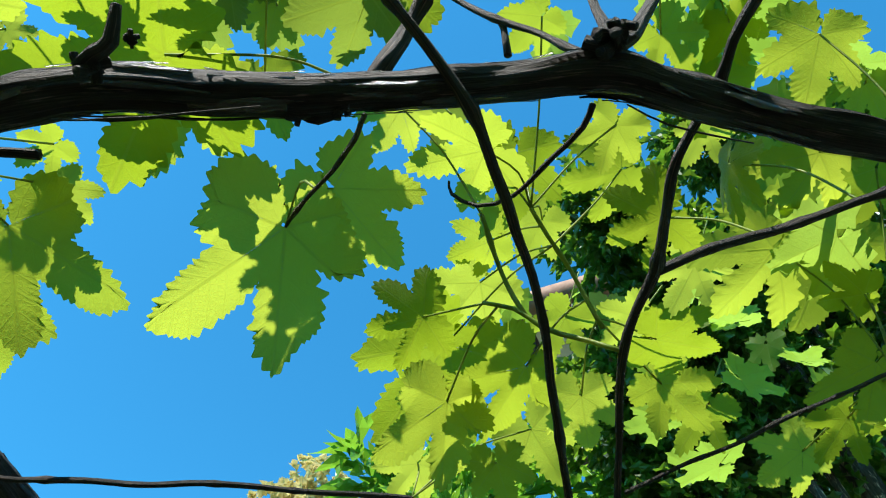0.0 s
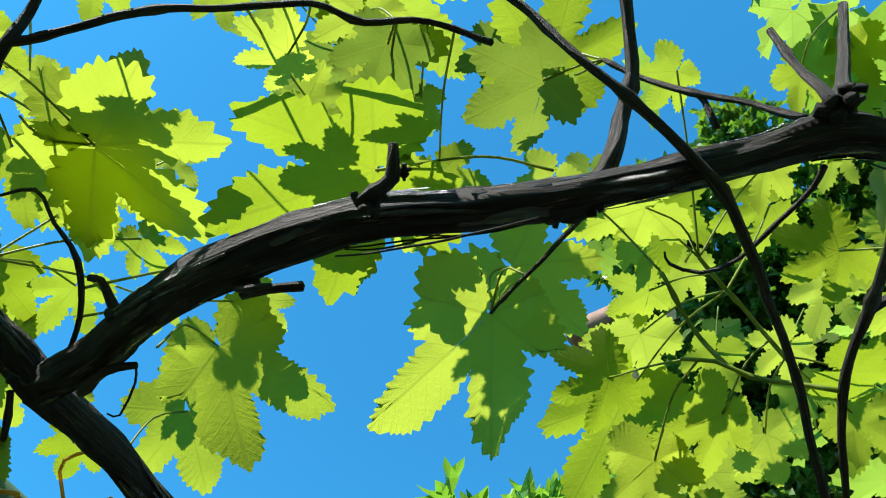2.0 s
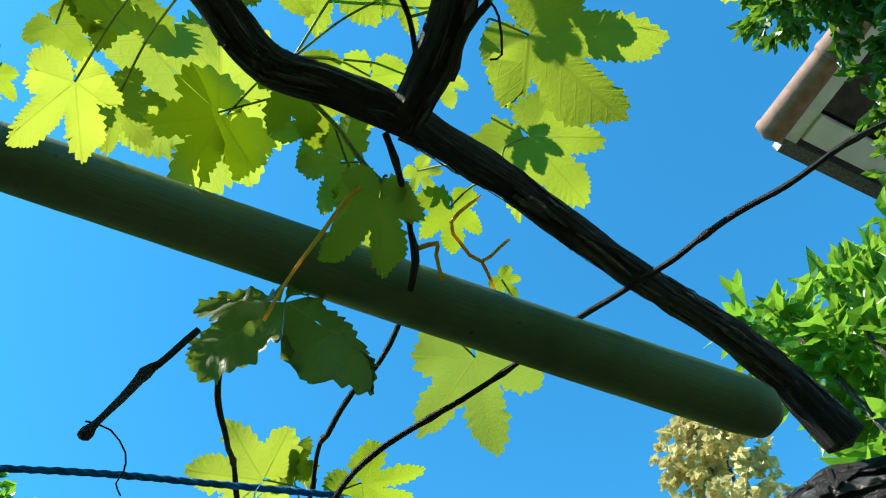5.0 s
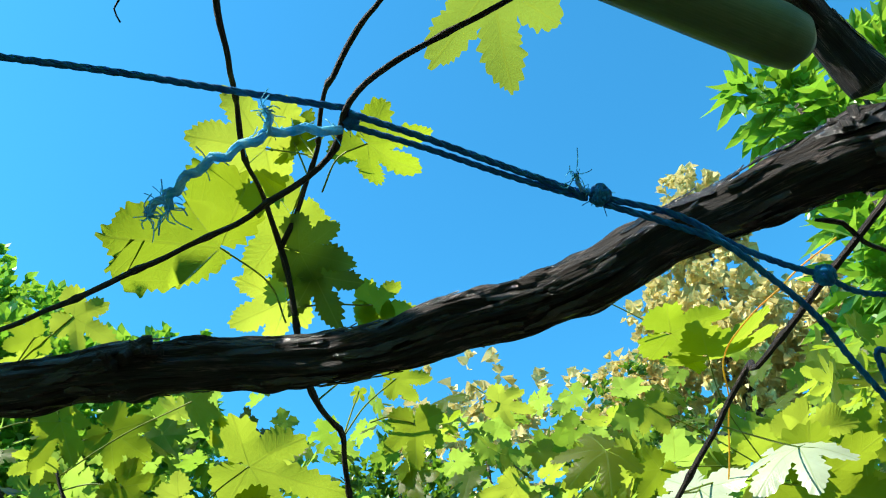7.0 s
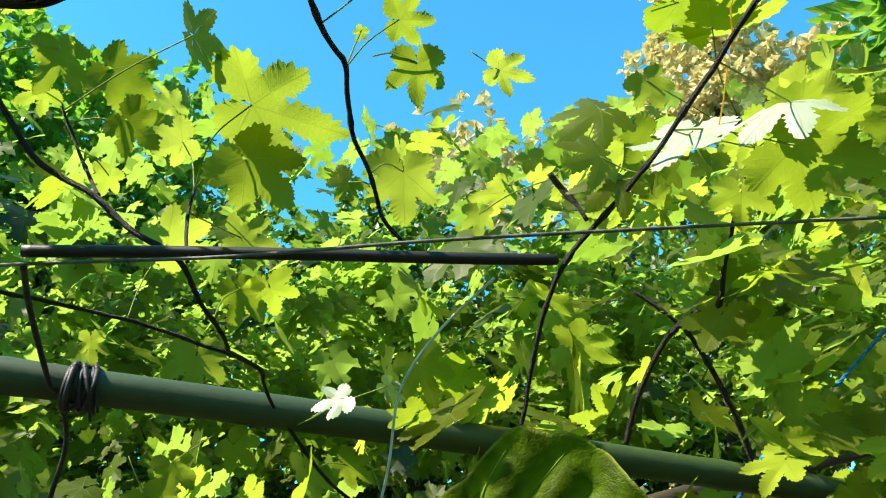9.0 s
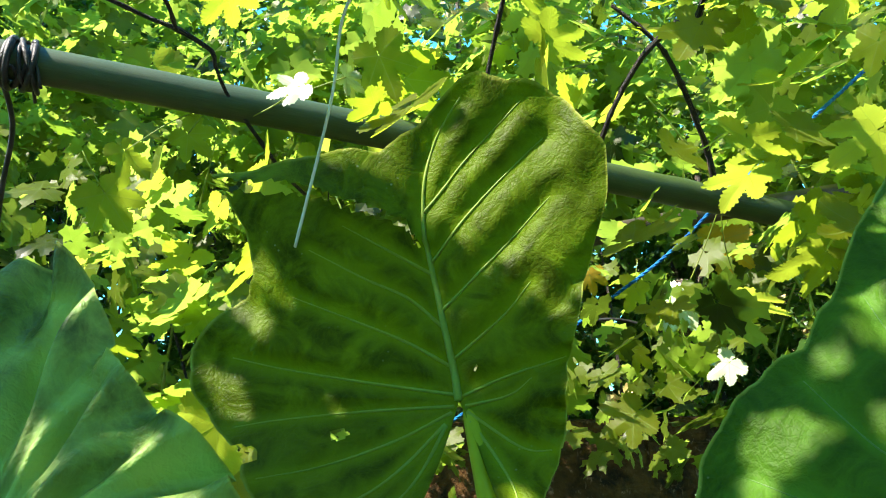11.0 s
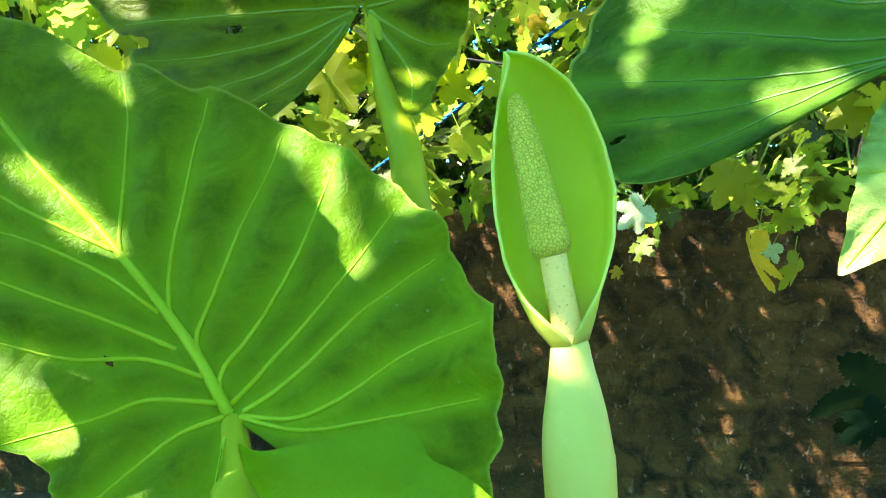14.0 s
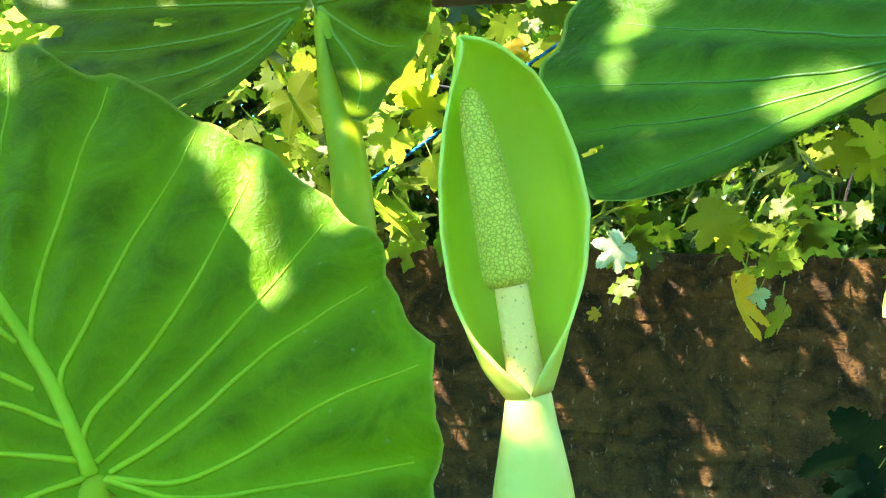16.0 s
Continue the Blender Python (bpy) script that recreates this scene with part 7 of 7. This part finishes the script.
low_line = spline([(*neck.lerp(tip, 0.05), 0.0060), (*neck, 0.0094), (*neck.lerp(tube_foot, 0.2), 0.0116), (*neck.lerp(tube_foot, 0.60), 0.0166), (*neck.lerp(tube_foot, 0.9), 0.0186), (*tube_foot, 0.0188), (*(tube_foot + Vector((0.002, 0.001, -0.05))), 0.0180), (*(tube_foot + Vector((0.0, 0.004, -0.14))), 0.0130), (tube_foot.x - 0.01, tube_foot.y + 0.01, 0.5, 0.010), (-0.62, 0.66, 0.02, 0.014)], 0.004)
solid("spathe_tube", tube(low_line, low_line[:, 3], 32, 0.02), SPATHE_TUBE, flower, "pale bloomy lower tube")
cream_line = spline([(*(neck - (cob_low - neck) * 0.2), 0.0082), (*neck.lerp(cob_low, 0.5), 0.0076), (*cob_low, 0.0072)], 0.003)
solid("spadix", tube(cream_line, cream_line[:, 3], 32, 0.04), SPADIX_CREAM, flower, "cream lower part of the cob")
lift = (cob_top - cob_low)
green_line = spline([(*(cob_low - lift * 0.02), 0.0070), (*(cob_low + lift * 0.03), 0.0106), (*(cob_low + lift * 0.3), 0.0100), (*(cob_low + lift * 0.7), 0.0078), (*(cob_low + lift * 0.92), 0.0054), (*cob_top, 0.0022)], 0.0025)
solid("spadix", tube(green_line, green_line[:, 3], 36, 0.05), SPADIX_GREEN, flower, "ridged yellow-green cob")

# ---- ground, wall and distance ----
size = 400.0
ground = new("ground", mesh_of("ground", [(-size, -size, 0), (size, -size, 0), (size, size, 0), (-size, size, 0)], [(0, 1, 2, 3)], SOIL, False))
tagged(ground, "unseen dry soil with litter, lightened to bounce light upward", "ground", "", "structure")

HOUSE_CORNER = (0.241, 3.664, 6.317); HOUSE_UP = (0.876, 3.384, 6.745); HOUSE_SIDE = (0.663, 4.255, 6.126)
TREE_RIGHT = Vector((-0.138, 2.939, 3.756))
TREE_YELLOW = Vector((-1.472, 5.066, 5.192))
TREE_LEFT = Vector((-5.095, 1.587, 4.662))
TREE_A = Vector((1.181, 2.094, 4.334))
TREE_B = Vector((-0.366, 2.332, 3.592))
WALL_C = Vector((-1.141, 3.038, 0.576))
DARK_MASSES = [((0.513, 1.768, 4.499), 0.30), ((0.861, 1.953, 4.283), 0.32), ((1.302, 1.862, 4.612), 0.34), ((1.009, 2.219, 4.001), 0.36), ((1.592, 2.094, 4.362), 0.40), ((1.424, 2.353, 3.943), 0.42), ((0.620, 2.348, 4.009), 0.34), ((0.883, 2.502, 3.688), 0.40), ((1.604, 1.550, 4.956), 0.36), ((0.991, 1.593, 5.005), 0.22)]


def box(w, d, h, jitter=0.0, rnd=None):
    """A box with cut edges, standing on its middle."""
    bm = bmesh.new()
    bmesh.ops.create_cube(bm, size=1.0)
    bmesh.ops.scale(bm, vec=(w, d, h), verts=bm.verts)
    bmesh.ops.bevel(bm, geom=bm.edges[:], offset=min(w, d, h) * 0.025, segments=1, affect="EDGES")
    v = [tuple(q.co) for q in bm.verts]
    if rnd:
        v = [tuple(c + rnd.uniform(-jitter, jitter) for c in q) for q in v]
    f = [tuple(q.index for q in face.verts) for face in bm.faces]
    bm.free()
    return v, f, [(0, 0)] * len(v)


# ---- trees ----
def sprig(length, width, bend=0.15):
    """One lance-shaped leaf along y."""
    v = [(0, 0, 0), (-width, length * 0.4, 0.02), (0, length * 0.45, -bend * width), (width, length * 0.4, 0.02), (0, length, -length * bend), (-width * 0.6, length * 0.75, -0.01), (width * 0.6, length * 0.75, -0.01)]
    f = [(0, 2, 1), (0, 3, 2), (1, 2, 5), (2, 3, 6), (2, 4, 5), (2, 6, 4)]
    return v, f, [(0, 0)] * 7


def tree(name, foot, clumps, count, blade, material, label, seed, tufts=6, group=""):
    """foot: place on the ground; clumps: (place, radius) of the crown's masses."""
    rnd = random.Random(seed)
    foot = Vector((foot[0], foot[1], 0.0))
    top = thing(name, foot, label, "tree", group)
    head = sum((Vector(c[0]) for c in clumps), Vector()) / len(clumps)
    stem = spline([(*foot, 0.10), (*(foot.lerp(head, 0.45) + Vector((0.1, 0.05, 0))), 0.075), (*head, 0.04)], 0.1)
    solid("trunk", tube(stem, stem[:, 3], 12, 0.15, 0.1), TREE_BARK, top)
    start = foot.lerp(head, 0.5)
    for c, r in clumps:
        c = Vector(c)
        line = spline([(*start, 0.035), (*(start.lerp(c, 0.5) + Vector((0, 0, 0.1))), 0.02), (*(c + Vector((0, 0, r * 0.6))), 0.008)], 0.1)
        solid("limb", tube(line, line[:, 3], 7, 0.1), TREE_BARK, top)
    v0 = np.asarray(blade[0], dtype=float)
    all_v, all_f, k = [], [], 0
    total = sum(r ** 2 for _, r in clumps)
    for c, r in clumps:
        for _ in range(int(count * r * r / total / tufts)):
            way = Vector((rnd.gauss(0, 1), rnd.gauss(0, 1), rnd.gauss(0.1, 0.8))).normalized()
            twig = Vector(c) + way * r * (rnd.random() ** 0.45) * (1 + 0.35 * noise.noise(tuple(way * 2.3 + Vector((seed, 0, 0)))))
            axis = (way + Vector((rnd.gauss(0, 0.4), rnd.gauss(0, 0.4), 0.25))).normalized()
            for i in range(tufts):
                y = (axis + Vector((rnd.gauss(0, 0.6), rnd.gauss(0, 0.6), rnd.gauss(-0.2, 0.5)))).normalized()
                z = Vector((rnd.gauss(0, 0.5), rnd.gauss(0, 0.5), 1.0))
                x = y.cross(z).normalized()
                z = x.cross(y)
                m = np.asarray(Matrix((x, y, z)).transposed()) * rnd.uniform(0.7, 1.25)
                all_v.append(v0 @ m.T + np.asarray(twig + axis * rnd.uniform(-0.05, 0.05)))
                all_f += [tuple(q + k for q in f) for f in blade[1]]
                k += len(v0)
    v = np.vstack(all_v)
    c = (v.min(0) + v.max(0)) / 2
    crown = part("crown", mesh_of("crown", v - c, all_f, material, False), top, "", Matrix.Translation(Vector(c)))
    return tagged(crown, kind="stuff")


def around(centre, spreads):
    return [(tuple(Vector(centre) + Vector(s[:3])), s[3]) for s in spreads]


BROAD_SPRIG = sprig(0.10, 0.028)
LANCE, SMALL, BUD = sprig(0.13, 0.022), sprig(0.075, 0.017), sprig(0.062, 0.032, 0.5)
tree("tree", (TREE_RIGHT.x + 0.8, TREE_RIGHT.y + 0.7), around(TREE_RIGHT, [(0, 0, 0, 0.38), (0.35, 0.2, 0.15, 0.5), (0.3, 0.1, -0.5, 0.55), (0.7, 0.4, -0.2, 0.7), (0.15, 0.2, -1.0, 0.5)]), 7000, LANCE, CROWN_GREEN, "tree with long fresh green lance-shaped leaves", 1)
tree("tree", (TREE_YELLOW.x, TREE_YELLOW.y), around(TREE_YELLOW, [(0, 0, 0, 0.42), (-0.1, 0, -0.8, 0.6), (0.15, 0.0, 0.45, 0.3), (-0.75, 0.0, -1.0, 0.45), (0.5, 0.2, -0.9, 0.5)]), 9000, BUD, CROWN_YELLOW, "tree covered in loose yellow blossom", 2, 7)
tree("tree", (TREE_LEFT.x, TREE_LEFT.y), around(TREE_LEFT + Vector((-0.2, 0.0, -0.35)), [(0, 0, 0, 0.8), (-0.6, -0.3, 0.8, 0.7), (0.7, 0.6, -0.7, 0.9), (-0.9, -0.5, -0.2, 0.9), (0.1, 0.3, -1.4, 1.0)]), 30000, BROAD_SPRIG, CROWN_GREEN, "leafy green garden tree", 3)
tree("tree", (TREE_A.x + 1.6, TREE_A.y + 1.4), DARK_MASSES, 20000, SMALL, CROWN_DARK, "dense dark green glossy tree", 4)
tree("tree", (TREE_B.x + 0.3, TREE_B.y + 0.4), around(TREE_B, [(0, 0, -0.1, 0.16), (0.2, 0.1, -0.3, 0.3), (0.3, 0.3, -0.8, 0.5)]), 1500, LANCE, CROWN_GREEN, "small tree top with fresh lance-shaped leaves", 5)
rnd = random.Random(21)
for k in range(9):
    turn, far = radians(-8 + 10.5 * k), rnd.uniform(4.2, 6.5)
    at = HERE + Vector((-math.sin(turn) * far, math.cos(turn) * far, 0))
    high = 1.4 + far * rnd.uniform(0.42, 0.55)
    masses = [((at.x + rnd.uniform(-0.5, 0.5), at.y + rnd.uniform(-0.5, 0.5), high - q * 0.75), 0.55 + 0.14 * q) for q in range(5)]
    blossom = k in (2, 3, 4)
    tree("tree", (at.x, at.y), masses, 9500, BUD if blossom and k != 3 else SMALL, CROWN_YELLOW if blossom and k != 3 else CROWN_DARK, "garden tree in yellowish blossom" if blossom and k != 3 else "dark leafy garden tree", 30 + k, group="trees behind the vine")

rnd = random.Random(44)
for k in range(8):
    turn, far = radians(-5 + 11 * k), rnd.uniform(3.5, 3.9)
    at = HERE + Vector((-math.sin(turn) * far, math.cos(turn) * far, 0))
    masses = [((at.x + rnd.uniform(-0.15, 0.15), at.y + rnd.uniform(-0.15, 0.15), 0.9 + q * 0.5), 0.45) for q in range(5 if k > 3 else 4)]
    tree("shrub", (at.x, at.y), masses, 5500, SMALL, CROWN_DARK, "dark leafy shrub behind the wall", 60 + k, group="shrubs behind the wall")

# unseen ring of trees, added to close off low sky light
rnd = random.Random(91)
for k in range(9):
    turn, far = radians(95 + 27 * k), rnd.uniform(3.2, 4.2)
    at = HERE + Vector((-math.sin(turn) * far, math.cos(turn) * far, 0))
    high = 2.3 if 100 < 95 + 27 * k < 180 else 3.4
    masses = [((at.x + rnd.uniform(-0.5, 0.5), at.y + rnd.uniform(-0.5, 0.5), high - q * 0.62), 0.8) for q in range(4)]
    tree("tree", (at.x, at.y), masses, 2600, LANCE, CROWN_GREEN, "unseen leafy tree added behind the pergola to block sky light", 110 + k, group="trees round the garden")

# ---- house corner ----
house = thing("house", (HOUSE_CORNER[0] + 1.5, HOUSE_CORNER[1] + 2.0, 0.0), "house with a brown roof edge and white soffit", "house")
corner, edge_up, edge_side = Vector(HOUSE_CORNER), Vector(HOUSE_UP), Vector(HOUSE_SIDE)
run = Vector((edge_up.x - corner.x, edge_up.y - corner.y, 0)).normalized()
side = Vector((-run.y, run.x, 0))
if side.dot(edge_side - corner) < 0:
    side = -side


def slab(name, origin, a, b, up, la, lb, h, material, parent, label=""):
    """A box from a corner along a and b, h high."""
    v, f, u = box(la, lb, h)
    m = Matrix((a, b, up)).transposed().to_4x4()
    m.translation = origin + a * la / 2 + b * lb / 2 + up * h / 2
    return part(name, mesh_of(name, v, f, material, False), parent, label, m)


UP = Vector((0, 0, 1))
corner = corner - side * 0.05 - run * 0.04
for k in range(4):
    # half-round clay cappings along the roof edge, each lapped over the next
    a, b = corner + run * (0.02 + k * 0.62), corner + run * (0.66 + k * 0.62)
    line = np.asarray([tuple(a.lerp(b, q)) for q in (0, 0.05, 0.1, 0.9, 1.0)])
    solid("edge_tile", tube(line, np.asarray([0.105, 0.11, 0.104, 0.098, 0.096]), 20, 0.02), FASCIA, house, "brown half-round edge tile")
slab("barge_board", corner + side * 0.10 - UP * 0.02, run, side, UP, 3.0, 0.12, 0.05, SOFFIT, house, "white painted edge board")
# dark panel and white strips stand in for shadows across a white underside
slab("roof_underside", corner + side * 0.223 + run * 0.33 + UP * 0.02, run, side, UP, 3.0, 2.2, 0.04, DARK_TILE, house, "roof underside, coloured dark in place of shadow")
slab("beam", corner + side * 0.223 + run * 0.10 - UP * 0.05, side, run, UP, 2.6, 0.20, 0.10, SOFFIT, house, "white strip standing for lit soffit between shadows")
slab("beam", corner + side * 0.75 + run * 0.62 - UP * 0.06, side, run, UP, 2.0, 0.16, 0.07, SOFFIT, house, "white strip standing for lit soffit between shadows")
slab("gutter", corner + side * 0.12 - run * 0.05 - UP * 0.04, side, run, UP, 3.0, 0.10, 0.09, WIRE, house, "grey gutter")
slab("wall", Vector((corner.x, corner.y, 0)) + side * 1.4 + run * 1.3, run, side, UP, 2.4, 2.2, corner.z - 0.12, SOFFIT, house)
slab("roof", corner + UP * 0.10 + side * 0.06 + run * 0.02, run, side, UP, 3.4, 3.1, 0.06, DARK_TILE, house)

# ---- brick wall ----
wall = thing("wall_garden", (WALL_C.x, WALL_C.y, 0.0), "old brown brick garden wall dappled with sun", "wall", "", "structure")
along = Vector((math.cos(radians(24)), math.sin(radians(24)), 0))
back = Vector((-along.y, along.x, 0))
base = Vector((WALL_C.x, WALL_C.y, 0))
slab("mortar", base - along * 3.0 + back * 0.0052, along, back, UP, 6.0, 0.2, 1.08, MORTAR, wall)
rnd = random.Random(77)
brick_meshes = []
for k in range(8):
    v, f, u = box(0.222 + rnd.uniform(-0.010, 0.006), 0.09, 0.070 + rnd.uniform(-0.006, 0.005), 0.006, rnd)
    brick_meshes.append(mesh_of("brick", v, f, BRICK, False))
turned = Matrix((along, back, UP)).transposed().to_4x4()
for row in range(14):
    for col in range(-10, 11):
        at = base + along * (col * 0.232 + (row % 2) * 0.116 + rnd.uniform(-0.004, 0.004)) + back * (0.050 + rnd.uniform(-0.005, 0.005)) + UP * (0.040 + row * 0.0775)
        part("brick", brick_meshes[rnd.randrange(8)], wall, "", Matrix.Translation(at) @ turned @ pose(0, 0, 0, rnd.uniform(-1.5, 1.5), rnd.uniform(-1, 1), rnd.uniform(-1.5, 1.5)))
